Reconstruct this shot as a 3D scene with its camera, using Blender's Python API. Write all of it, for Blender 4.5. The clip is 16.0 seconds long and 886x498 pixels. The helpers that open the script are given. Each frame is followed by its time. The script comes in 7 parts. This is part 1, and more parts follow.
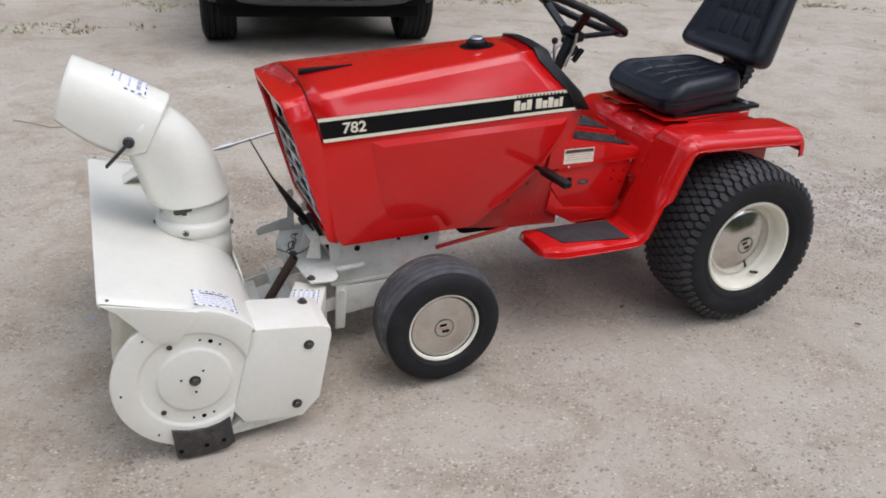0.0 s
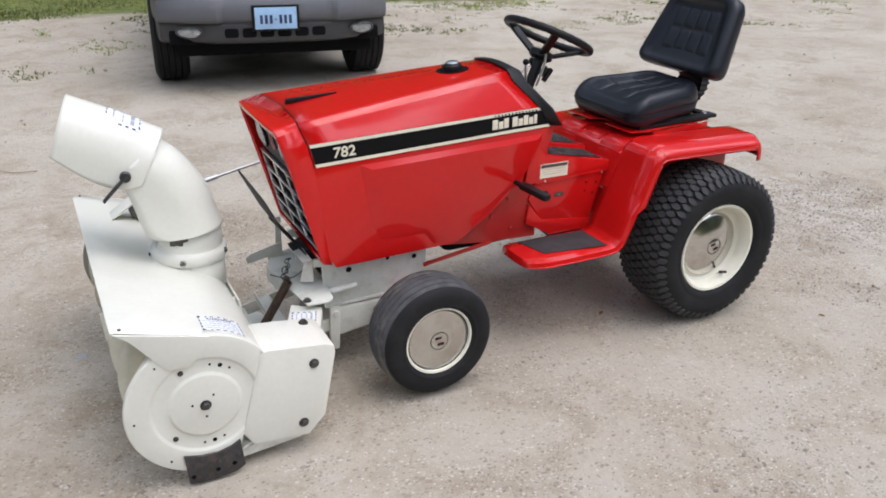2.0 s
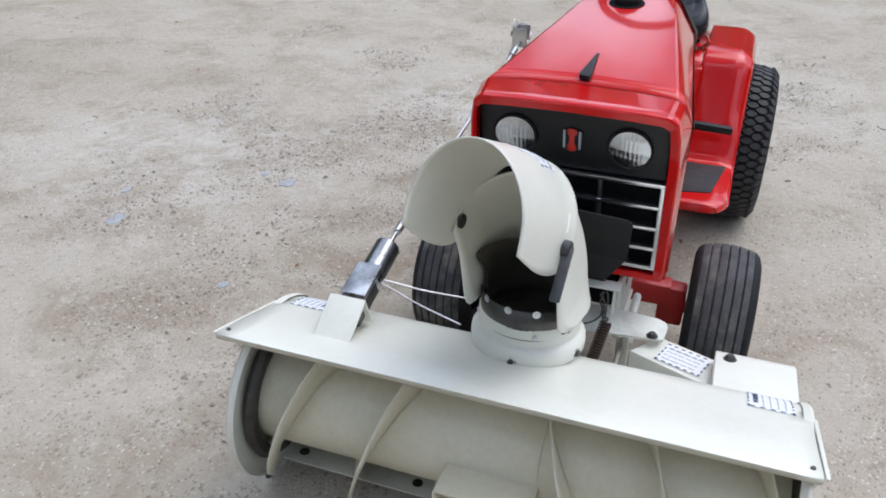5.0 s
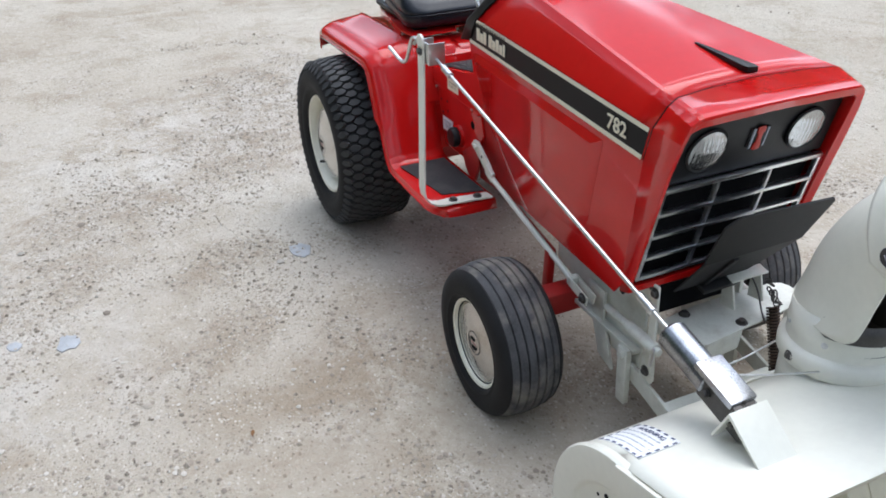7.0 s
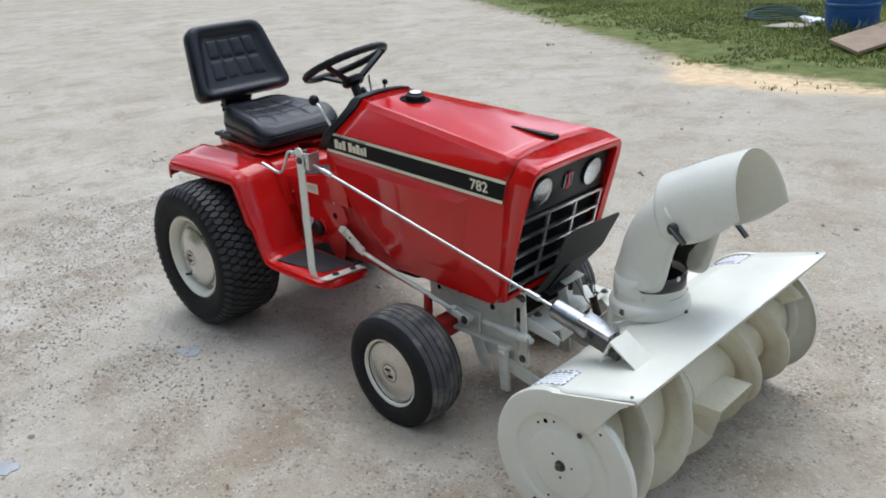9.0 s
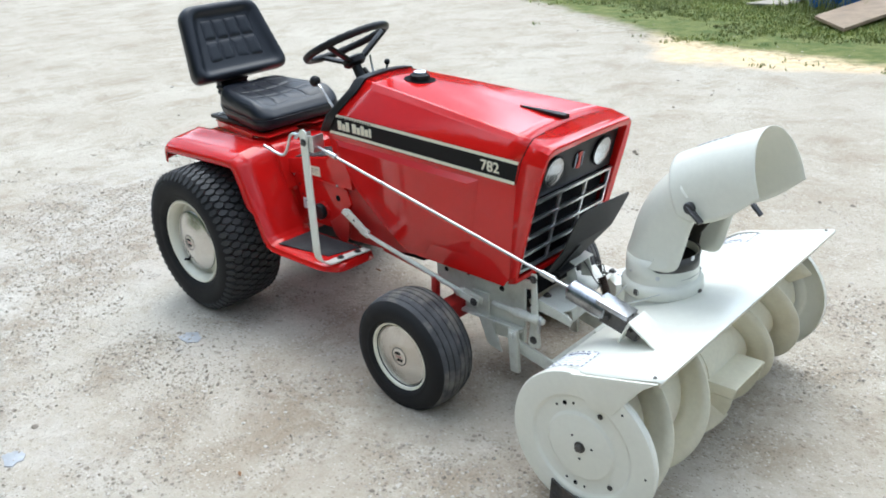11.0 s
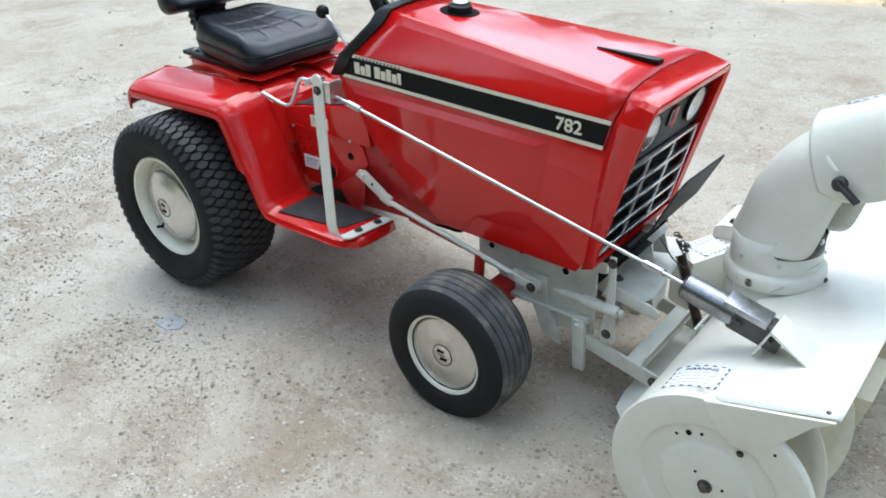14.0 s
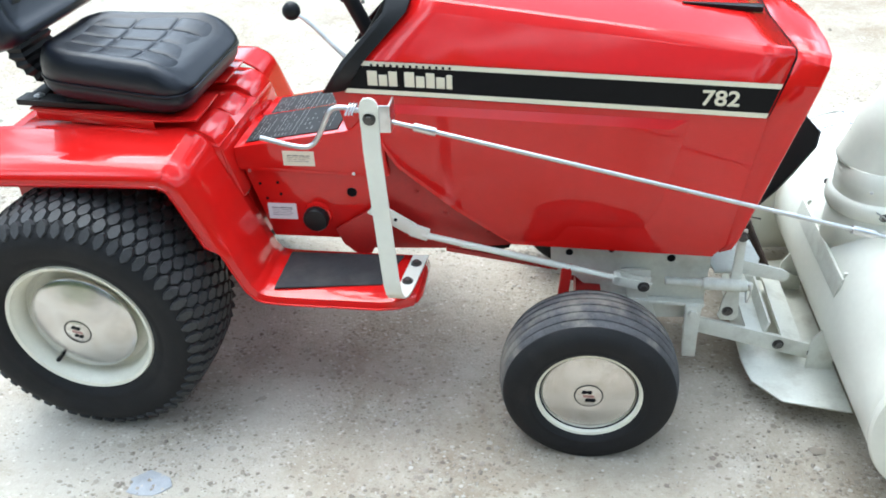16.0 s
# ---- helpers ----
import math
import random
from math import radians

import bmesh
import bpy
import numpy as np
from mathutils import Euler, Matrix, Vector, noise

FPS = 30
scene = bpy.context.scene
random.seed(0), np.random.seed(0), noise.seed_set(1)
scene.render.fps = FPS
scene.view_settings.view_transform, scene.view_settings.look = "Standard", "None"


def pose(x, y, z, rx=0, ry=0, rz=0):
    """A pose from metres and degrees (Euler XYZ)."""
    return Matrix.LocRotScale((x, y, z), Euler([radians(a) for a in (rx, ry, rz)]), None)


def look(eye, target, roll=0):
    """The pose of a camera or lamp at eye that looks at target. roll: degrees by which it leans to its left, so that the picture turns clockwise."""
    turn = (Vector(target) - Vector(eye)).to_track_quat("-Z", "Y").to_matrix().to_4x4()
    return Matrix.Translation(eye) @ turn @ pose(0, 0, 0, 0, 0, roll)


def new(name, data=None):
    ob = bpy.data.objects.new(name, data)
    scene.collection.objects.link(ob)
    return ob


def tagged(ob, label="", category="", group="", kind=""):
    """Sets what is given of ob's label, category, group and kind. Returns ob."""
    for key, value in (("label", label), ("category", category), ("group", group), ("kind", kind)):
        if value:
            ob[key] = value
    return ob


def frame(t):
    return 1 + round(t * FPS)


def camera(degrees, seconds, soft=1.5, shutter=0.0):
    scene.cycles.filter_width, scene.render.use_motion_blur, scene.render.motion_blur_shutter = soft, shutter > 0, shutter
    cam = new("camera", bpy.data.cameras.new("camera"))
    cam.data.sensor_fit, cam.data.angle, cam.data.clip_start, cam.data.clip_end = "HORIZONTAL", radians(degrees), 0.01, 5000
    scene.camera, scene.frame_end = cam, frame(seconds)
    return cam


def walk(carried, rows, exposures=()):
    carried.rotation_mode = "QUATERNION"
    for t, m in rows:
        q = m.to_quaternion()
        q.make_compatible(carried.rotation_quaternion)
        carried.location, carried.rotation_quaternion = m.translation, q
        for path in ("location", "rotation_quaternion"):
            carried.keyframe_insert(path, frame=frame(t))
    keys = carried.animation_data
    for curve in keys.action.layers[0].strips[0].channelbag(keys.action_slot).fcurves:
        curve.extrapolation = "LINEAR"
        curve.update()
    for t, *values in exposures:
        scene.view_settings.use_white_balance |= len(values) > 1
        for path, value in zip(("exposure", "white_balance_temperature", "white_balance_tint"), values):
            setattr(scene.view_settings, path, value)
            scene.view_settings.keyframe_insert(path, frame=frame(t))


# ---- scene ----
cam = camera(56.4, 16.0, soft=1.8)
PATH = [
    (0, (1.98, 2.36, 1.48), (1.27, 0.708, 0.603), 2.7),
    (0.5, (2.06, 2.414, 1.487), (1.287, 0.771, 0.647), 1.3),
    (1, (2.105, 2.454, 1.492), (1.285, 0.797, 0.729), 0.9),
    (1.5, (2.124, 2.471, 1.49), (1.311, 0.807, 0.732), 0.7),
    (2, (2.138, 2.402, 1.475), (1.303, 0.773, 0.669), 1.0),
    (2.5, (2.181, 2.101, 1.425), (1.326, 0.515, 0.556), 0.0),
    (3, (2.364, 1.751, 1.377), (1.358, 0.275, 0.478), 2.0),
    (3.5, (2.655, 1.453, 1.379), (1.477, 0.137, 0.441), 3.4),
    (4, (2.796, 0.979, 1.362), (1.493, -0.2, 0.408), 0.4),
    (4.5, (3.029, 0.609, 1.349), (1.482, -0.278, 0.444), 2.8),
    (5, (3.126, 0.298, 1.35), (1.458, -0.291, 0.418), 1.3),
    (5.2, (3.099, 0.121, 1.332), (1.416, -0.403, 0.388), -1.4),
    (7.3, (2.571, -1.335, 1.379), (1.116, -0.389, 0.385), -1.4),
    (7.5, (2.571, -1.455, 1.41), (1.196, -0.386, 0.427), -2.0),
    (8, (2.699, -1.669, 1.463), (1.322, -0.484, 0.627), -3.1),
    (8.5, (2.819, -1.824, 1.482), (1.511, -0.519, 0.716), -3.3),
    (9, (2.847, -1.874, 1.483), (1.536, -0.562, 0.733), -3.2),
    (11.3, (2.726, -1.936, 1.481), (1.485, -0.596, 0.668), -3.4),
    (11.5, (2.653, -1.978, 1.475), (1.45, -0.611, 0.647), -3.9),
    (12, (2.558, -2.072, 1.472), (1.457, -0.643, 0.608), -4.3),
    (12.5, (2.551, -2.043, 1.473), (1.444, -0.619, 0.607), -4.8),
    (13, (2.55, -1.826, 1.425), (1.473, -0.429, 0.483), -5.9),
    (13.5, (2.474, -1.657, 1.409), (1.328, -0.336, 0.438), -6.3),
    (14, (2.221, -1.749, 1.409), (1.114, -0.384, 0.456), -1.8),
    (14.5, (1.94, -1.776, 1.411), (0.96, -0.354, 0.402), -3.1),
    (15, (1.576, -1.646, 1.399), (0.561, -0.248, 0.392), -8.1),
    (15.5, (1.262, -1.714, 1.392), (0.643, -0.106, 0.377), -2.9),
    (16, (1.021, -1.752, 1.405), (0.784, -0.092, 0.314), -2.1),
]
EXPOSURES = [
    (0.0, -0.03, 6250, 16), (0.5, 0.04, 6260, 16), (1.5, 0.18, 6270, 14), (3.0, 0.12, 6190, 15), (4.0, -0.04, 6120, 16), (5.2, 0.17, 5940, 11), (7.3, 0.41, 5990, 10), (7.6, 0.33, 5990, 10), (8.1, 0.19, 5990, 9), (9.2, 0.18, 5980, 8),
    (11.3, 0.74, 5870, 4.5), (12.2, 0.54, 5870, 5.0), (14.5, 0.63, 5780, 4.2), (15.5, 0.93, 5770, 3.2), (16.0, 1.23, 5800, 2.5),
]
walk(cam, [(t, look(eye, target, roll)) for t, eye, target, roll in PATH], EXPOSURES)

# ---- light ----
world = bpy.data.worlds.new("sky")
scene.world = world
world.use_nodes = True
wn = world.node_tree.nodes
sky = wn.new("ShaderNodeTexSky")
sky.sky_type, sky.sun_disc = "NISHITA", False
sky.sun_elevation, sky.sun_rotation = radians(67), radians(-33)
sky.air_density, sky.dust_density, sky.ozone_density = 1.0, 4.0, 1.0
wn["Background"].inputs["Strength"].default_value = 0.15
# thin bright cloud over the whole sky
cloud = wn.new("ShaderNodeMix")
cloud.data_type = "RGBA"
cloud.inputs["Factor"].default_value = 0.65
# the overcast is a little brighter overhead
where = wn.new("ShaderNodeTexCoord")
split = wn.new("ShaderNodeSeparateXYZ")
rise = wn.new("ShaderNodeMapRange")
rise.inputs["To Min"].default_value, rise.inputs["To Max"].default_value = 0.90, 1.15
tone = wn.new("ShaderNodeVectorMath")
tone.operation = "SCALE"
tone.inputs[0].default_value = (4.7, 5.05, 5.5)
world.node_tree.links.new(where.outputs["Generated"], split.inputs[0])
world.node_tree.links.new(split.outputs["Z"], rise.inputs["Value"])
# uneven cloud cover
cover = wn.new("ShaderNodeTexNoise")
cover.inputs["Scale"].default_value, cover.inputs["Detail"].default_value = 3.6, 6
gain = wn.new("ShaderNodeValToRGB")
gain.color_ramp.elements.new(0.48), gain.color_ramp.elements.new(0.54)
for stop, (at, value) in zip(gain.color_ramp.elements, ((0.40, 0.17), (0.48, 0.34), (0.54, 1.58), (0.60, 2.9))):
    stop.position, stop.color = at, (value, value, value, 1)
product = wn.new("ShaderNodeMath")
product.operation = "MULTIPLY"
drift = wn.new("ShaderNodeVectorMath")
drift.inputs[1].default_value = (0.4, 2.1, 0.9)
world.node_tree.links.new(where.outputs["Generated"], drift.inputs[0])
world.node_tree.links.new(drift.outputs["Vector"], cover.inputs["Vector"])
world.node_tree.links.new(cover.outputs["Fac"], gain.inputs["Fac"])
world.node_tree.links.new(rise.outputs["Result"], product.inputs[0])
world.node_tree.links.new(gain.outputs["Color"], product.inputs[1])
# the cloud glows round the veiled sun
near_sun, clip0, power, glow, lit = (wn.new(k) for k in ("ShaderNodeVectorMath", "ShaderNodeMath", "ShaderNodeMath", "ShaderNodeMath", "ShaderNodeMath"))
near_sun.operation, clip0.operation, power.operation, glow.operation, lit.operation = "DOT_PRODUCT", "MAXIMUM", "POWER", "MULTIPLY_ADD", "MULTIPLY"
near_sun.inputs[1].default_value = Vector((-3.3, 5.0, 14)).normalized()
clip0.inputs[1].default_value, power.inputs[1].default_value = 0.0, 2.5
glow.inputs[1].default_value, glow.inputs[2].default_value = 1.9, 0.58
world.node_tree.links.new(where.outputs["Generated"], near_sun.inputs[0])
world.node_tree.links.new(near_sun.outputs["Value"], clip0.inputs[0])
world.node_tree.links.new(clip0.outputs[0], power.inputs[0])
world.node_tree.links.new(power.outputs[0], glow.inputs[0])
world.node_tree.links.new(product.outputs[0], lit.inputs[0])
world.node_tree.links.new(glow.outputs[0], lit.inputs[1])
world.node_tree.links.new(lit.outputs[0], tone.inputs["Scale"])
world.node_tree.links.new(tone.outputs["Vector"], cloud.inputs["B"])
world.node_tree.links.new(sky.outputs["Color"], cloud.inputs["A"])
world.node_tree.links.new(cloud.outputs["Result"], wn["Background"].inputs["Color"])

sun = new("sun", bpy.data.lights.new("sun", "SUN"))
sun.data.energy, sun.data.angle, sun.data.color = 1.12, radians(45), (1.0, 0.975, 0.94)
sun.matrix_world = look((-2.5, 5.0, 14), (0.8, 0, 0))


# ---- materials ----
def material(name, colour, rough=0.5, metal=0.0, coat=0.0, vary=0.0, scale=8.0, bump=0.0, bump_scale=200.0, second=None, spec=0.5, dirt=0.0, dirt_colour=(0.3, 0.26, 0.2), dirt_scale=5.0):
    """A surface with its base colour, variation at two scales and fine relief, in object coordinates (metres)."""
    m = bpy.data.materials.new(name)
    m.use_nodes = True
    nt = m.node_tree
    n, l = nt.nodes, nt.links
    b = n["Principled BSDF"]
    b.inputs["Base Color"].default_value = (*colour, 1)
    b.inputs["Roughness"].default_value = rough
    b.inputs["Metallic"].default_value = metal
    b.inputs["Coat Weight"].default_value = coat
    b.inputs["Coat Roughness"].default_value = 0.06
    b.inputs["Specular IOR Level"].default_value = spec
    tc = n.new("ShaderNodeTexCoord")
    last = None
    if vary or second:
        big = n.new("ShaderNodeTexNoise")
        big.inputs["Scale"].default_value, big.inputs["Detail"].default_value = scale, 6
        l.new(tc.outputs["Object"], big.inputs["Vector"])
        fine = n.new("ShaderNodeTexNoise")
        fine.inputs["Scale"].default_value, fine.inputs["Detail"].default_value = scale * 14, 4
        l.new(tc.outputs["Object"], fine.inputs["Vector"])
        mean = n.new("ShaderNodeMath")
        mean.operation = "MULTIPLY_ADD"
        mean.inputs[1].default_value = 0.4
        l.new(fine.outputs["Fac"], mean.inputs[0])
        half = n.new("ShaderNodeMath")
        half.operation = "MULTIPLY"
        half.inputs[1].default_value = 0.6
        l.new(big.outputs["Fac"], half.inputs[0])
        l.new(half.outputs[0], mean.inputs[2])
        ramp = n.new("ShaderNodeValToRGB")
        ramp.color_ramp.elements[0].position, ramp.color_ramp.elements[1].position = 0.32, 0.68
        lo = [c * (1 - vary) for c in colour]
        hi = second or [min(1, c * (1 + vary)) for c in colour]
        ramp.color_ramp.elements[0].color, ramp.color_ramp.elements[1].color = (*lo, 1), (*hi, 1)
        l.new(mean.outputs[0], ramp.inputs["Fac"])
        last = ramp.outputs["Color"]
        rr = n.new("ShaderNodeMapRange")
        rr.inputs["To Min"].default_value, rr.inputs["To Max"].default_value = max(0.02, rough * 0.8), min(1, rough * 1.25)
        l.new(mean.outputs[0], rr.inputs["Value"])
        l.new(rr.outputs["Result"], b.inputs["Roughness"])
    if dirt:
        dn = n.new("ShaderNodeTexNoise")
        dn.inputs["Scale"].default_value, dn.inputs["Detail"].default_value, dn.inputs["Roughness"].default_value = dirt_scale, 8, 0.65
        l.new(tc.outputs["Object"], dn.inputs["Vector"])
        dr = n.new("ShaderNodeMapRange")
        dr.inputs["From Min"].default_value, dr.inputs["From Max"].default_value = 0.5, 0.72
        dr.inputs["To Max"].default_value = dirt
        l.new(dn.outputs["Fac"], dr.inputs["Value"])
        mx = n.new("ShaderNodeMix")
        mx.data_type = "RGBA"
        l.new(dr.outputs["Result"], mx.inputs["Factor"])
        if last:
            l.new(last, mx.inputs["A"])
        else:
            mx.inputs["A"].default_value = (*colour, 1)
        mx.inputs["B"].default_value = (*dirt_colour, 1)
        last = mx.outputs["Result"]
    if last:
        l.new(last, b.inputs["Base Color"])
    if bump:
        bn = n.new("ShaderNodeTexNoise")
        bn.inputs["Scale"].default_value, bn.inputs["Detail"].default_value = bump_scale, 3
        l.new(tc.outputs["Object"], bn.inputs["Vector"])
        bp = n.new("ShaderNodeBump")
        bp.inputs["Strength"].default_value, bp.inputs["Distance"].default_value = bump, 0.002
        l.new(bn.outputs["Fac"], bp.inputs["Height"])
        l.new(bp.outputs["Normal"], b.inputs["Normal"])
    return m


RED = material("red gloss paint", (0.58, 0.009, 0.008), 0.22, coat=0.82, spec=0.08, vary=0.06, scale=3, bump=0.03, bump_scale=60)
RED_DIM = material("red satin paint", (0.40, 0.012, 0.010), 0.42, coat=0.1, vary=0.15, scale=9, bump=0.05, bump_scale=120, dirt=0.25, dirt_colour=(0.16, 0.05, 0.03))
CREAM = material("cream enamel", (0.755, 0.745, 0.655), 0.34, coat=0.25, vary=0.04, scale=5, bump=0.04, bump_scale=90, dirt=0.12, dirt_colour=(0.50, 0.46, 0.36), dirt_scale=7)
CREAM_WORN = material("cream paint, scuffed", (0.69, 0.69, 0.615), 0.45, vary=0.08, scale=9, bump=0.06, bump_scale=110, dirt=0.45, dirt_colour=(0.33, 0.29, 0.22), dirt_scale=14)
CREAM_RIM = material("cream wheel enamel", (0.80, 0.77, 0.64), 0.36, vary=0.05, scale=14, dirt=0.2, dirt_colour=(0.45, 0.40, 0.30), dirt_scale=18)
STRIPE_CREAM = material("cream decal film", (0.80, 0.74, 0.58), 0.4, vary=0.03, scale=20)
STRIPE_BLACK = material("black decal film", (0.006, 0.006, 0.007), 0.35, vary=0.2, scale=15, spec=0.12)
BLACK = material("black painted steel", (0.009, 0.009, 0.010), 0.45, spec=0.35, vary=0.25, scale=12, bump=0.1, bump_scale=180)
BLACK_MATT = material("matt black plate", (0.011, 0.011, 0.012), 0.6, spec=0.3, vary=0.25, scale=10, bump=0.12, bump_scale=220, dirt=0.25, dirt_colour=(0.06, 0.055, 0.05))
VINYL = material("black seat vinyl", (0.007, 0.009, 0.015), 0.36, vary=0.15, scale=10, bump=0.16, bump_scale=420, spec=0.42)
# for the chute's liner, and as painted shade in its neck
LINER_AND_SHADE = material("grimy dark liner and neck shade", (0.075, 0.066, 0.055), 0.5, vary=0.4, scale=20, bump=0.2, bump_scale=120, spec=0.3)
PLASTIC = material("black plastic", (0.006, 0.006, 0.007), 0.40, vary=0.1, scale=20, spec=0.3)
RUBBER = material("tyre rubber", (0.011, 0.011, 0.012), 0.7, vary=0.3, scale=16, bump=0.3, bump_scale=160, spec=0.3, dirt=0.22, dirt_colour=(0.05, 0.045, 0.04), dirt_scale=9)
RUBBER_DUST = material("dusty tread rubber", (0.036, 0.036, 0.037), 0.58, vary=0.45, scale=12, bump=0.3, bump_scale=190, spec=0.35, dirt=0.4, dirt_colour=(0.065, 0.06, 0.052), dirt_scale=9)
RUBBER_GREY = material("sun-greyed tread rubber", (0.075, 0.075, 0.078), 0.8, vary=0.45, scale=22, bump=0.5, bump_scale=150, spec=0.3, dirt=0.9, dirt_colour=(0.28, 0.255, 0.215), dirt_scale=7)
CHROME = material("hub cap chrome", (0.62, 0.60, 0.57), 0.16, metal=1.0, vary=0.06, scale=12, bump=0.08, bump_scale=60, dirt=0.45, dirt_colour=(0.40, 0.36, 0.30), dirt_scale=26)
CAP_DULL = material("dulled hub cap metal", (0.64, 0.63, 0.61), 0.22, metal=0.95, vary=0.12, scale=20, bump=0.1, bump_scale=120, dirt=0.4, dirt_colour=(0.42, 0.38, 0.32), dirt_scale=30)
STEEL = material("zinc plated steel", (0.62, 0.62, 0.62), 0.3, metal=1.0, vary=0.15, scale=40, bump=0.1, bump_scale=300)
STEEL_DARK = material("dark oiled steel", (0.10, 0.095, 0.09), 0.45, metal=0.8, vary=0.3, scale=30, bump=0.2, bump_scale=250)
HANDLE_DARK = material("dull dark plated steel", (0.07, 0.07, 0.075), 0.4, metal=0.7, vary=0.3, scale=40, bump=0.15, bump_scale=250)
GALV = material("bright galvanised tube", (0.36, 0.37, 0.39), 0.28, metal=1.0, vary=0.5, scale=26, bump=0.12, bump_scale=120, dirt=0.5, dirt_colour=(0.16, 0.16, 0.17), dirt_scale=16)
CHROME_BRIGHT = material("grille chrome", (0.78, 0.79, 0.80), 0.30, metal=1.0, vary=0.08, scale=30, dirt=0.25, dirt_colour=(0.35, 0.34, 0.33), dirt_scale=25)
RUST = material("rusty spring steel", (0.060, 0.036, 0.024), 0.75, metal=0.2, vary=0.5, scale=40, bump=0.4, bump_scale=250)
SKID = material("worn skid shoe iron", (0.055, 0.050, 0.048), 0.7, metal=0.3, vary=0.5, scale=35, bump=0.5, bump_scale=150, dirt=0.5, dirt_colour=(0.18, 0.13, 0.09), dirt_scale=30)
PAPER = material("white decal paper", (0.78, 0.79, 0.80), 0.45, vary=0.03, scale=30)
PRINT_DULL = material("dulled pale print", (0.24, 0.235, 0.225), 0.5, vary=0.2, scale=60)
PALE_INK = material("faded grey print", (0.34, 0.37, 0.43), 0.5, vary=0.15, scale=40)
INK = material("blue-black ink", (0.03, 0.045, 0.11), 0.5, vary=0.1, scale=30)
FADED_RED = material("faded red print", (0.36, 0.20, 0.17), 0.5, vary=0.2, scale=80)
EMBLEM_RED = material("emblem red", (0.50, 0.03, 0.02), 0.35, vary=0.1, scale=60)
MAT_GRIP = material("black grip mat", (0.030, 0.030, 0.032), 0.85, vary=0.35, scale=30, bump=0.8, bump_scale=420, dirt=0.35, dirt_colour=(0.10, 0.09, 0.08), dirt_scale=14)
DARK = material("dark recess", (0.006, 0.006, 0.007), 0.8, vary=0.2, scale=20, spec=0.1)
CREAM_AUGER = material("cream paint, yellowed", (0.74, 0.70, 0.55), 0.4, coat=0.1, vary=0.08, scale=6, bump=0.05, bump_scale=100, dirt=0.45, dirt_colour=(0.50, 0.43, 0.30), dirt_scale=6)
LAMP_GLASS = material("fluted lamp reflector", (0.50, 0.51, 0.53), 0.24, metal=1.0, vary=0.12, scale=60, bump=0.35, bump_scale=110)


# ---- mesh tools ----
BASE = {}


def thing(name, at, label, category, group="", kind=""):
    """An Empty at the base of a thing, whose parts are built in world coordinates."""
    ob = new(name)
    ob.location = at
    ob.empty_display_size = 0.1
    BASE[ob.name] = Matrix.Translation(at).inverted()
    return tagged(ob, label, category, group, kind)


def part(name, bm, mat, parent, label="", smooth=35, solid=0.0, weld=True):
    if weld:
        bmesh.ops.remove_doubles(bm, verts=bm.verts, dist=0.00005)
    bmesh.ops.recalc_face_normals(bm, faces=bm.faces)
    me = bpy.data.meshes.new(name)
    bm.to_mesh(me)
    bm.free()
    for m in mat if isinstance(mat, (list, tuple)) else [mat]:
        me.materials.append(m)
    for p in me.polygons:
        p.use_smooth = smooth > 0
    if smooth:
        me.set_sharp_from_angle(angle=radians(smooth))
    ob = new(name, me)
    if parent is not None:
        ob.parent = parent
        ob.matrix_parent_inverse = BASE.get(parent.name, Matrix.Identity(4))
    if solid:
        mod = ob.modifiers.new("thickness", "SOLIDIFY")
        mod.thickness, mod.offset = solid, 0
    if label:
        ob["label"] = label
    return ob


def B():
    return bmesh.new()


def box(bm, size, at=(0, 0, 0), rot=(0, 0, 0), bevel=0.002, m=None):
    r = bmesh.ops.create_cube(bm, size=1.0)
    vs = r["verts"]
    bmesh.ops.scale(bm, vec=size, verts=vs)
    if bevel:
        es = list({e for v in vs for e in v.link_edges})
        o = bmesh.ops.bevel(bm, geom=es, offset=min(bevel, 0.45 * min(size)), segments=2, affect="EDGES", profile=0.6)
        vs = list({v for f in o["faces"] for v in f.verts} | {v for v in vs if v.is_valid})
    t = m if m is not None else pose(*at, *rot)
    bmesh.ops.transform(bm, matrix=t, verts=vs)
    return vs


def along(p, q):
    """A pose at p whose z looks to q."""
    d = Vector(q) - Vector(p)
    return Matrix.Translation(p) @ d.to_track_quat("Z", "Y").to_matrix().to_4x4(), d.length


def beam(bm, p, q, w, h, bevel=0.002, roll=0):
    """A flat bar from p to q, w by h in section."""
    m, d = along(p, q)
    return box(bm, (w, h, d), bevel=bevel, m=m @ pose(0, 0, d / 2, 0, 0, roll))


def lathe(bm, prof, m, seg=32, closed=False):
    """Turn a profile of (radius, height) round the z of m."""
    rings = []
    for r, h in prof:
        if r < 1e-5:
            rings.append([bm.verts.new(m @ Vector((0, 0, h)))])
        else:
            rings.append([bm.verts.new(m @ Vector((r * math.cos(2 * math.pi * k / seg), r * math.sin(2 * math.pi * k / seg), h))) for k in range(seg)])
    pairs = list(zip(rings, rings[1:])) + ([(rings[-1], rings[0])] if closed else [])
    for a, b in pairs:
        for k in range(seg):
            j = (k + 1) % seg
            if len(a) == 1 and len(b) == 1:
                continue
            if len(a) == 1:
                bm.faces.new((a[0], b[k], b[j]))
            elif len(b) == 1:
                bm.faces.new((a[k], a[j], b[0]))
            else:
                bm.faces.new((a[k], a[j], b[j], b[k]))


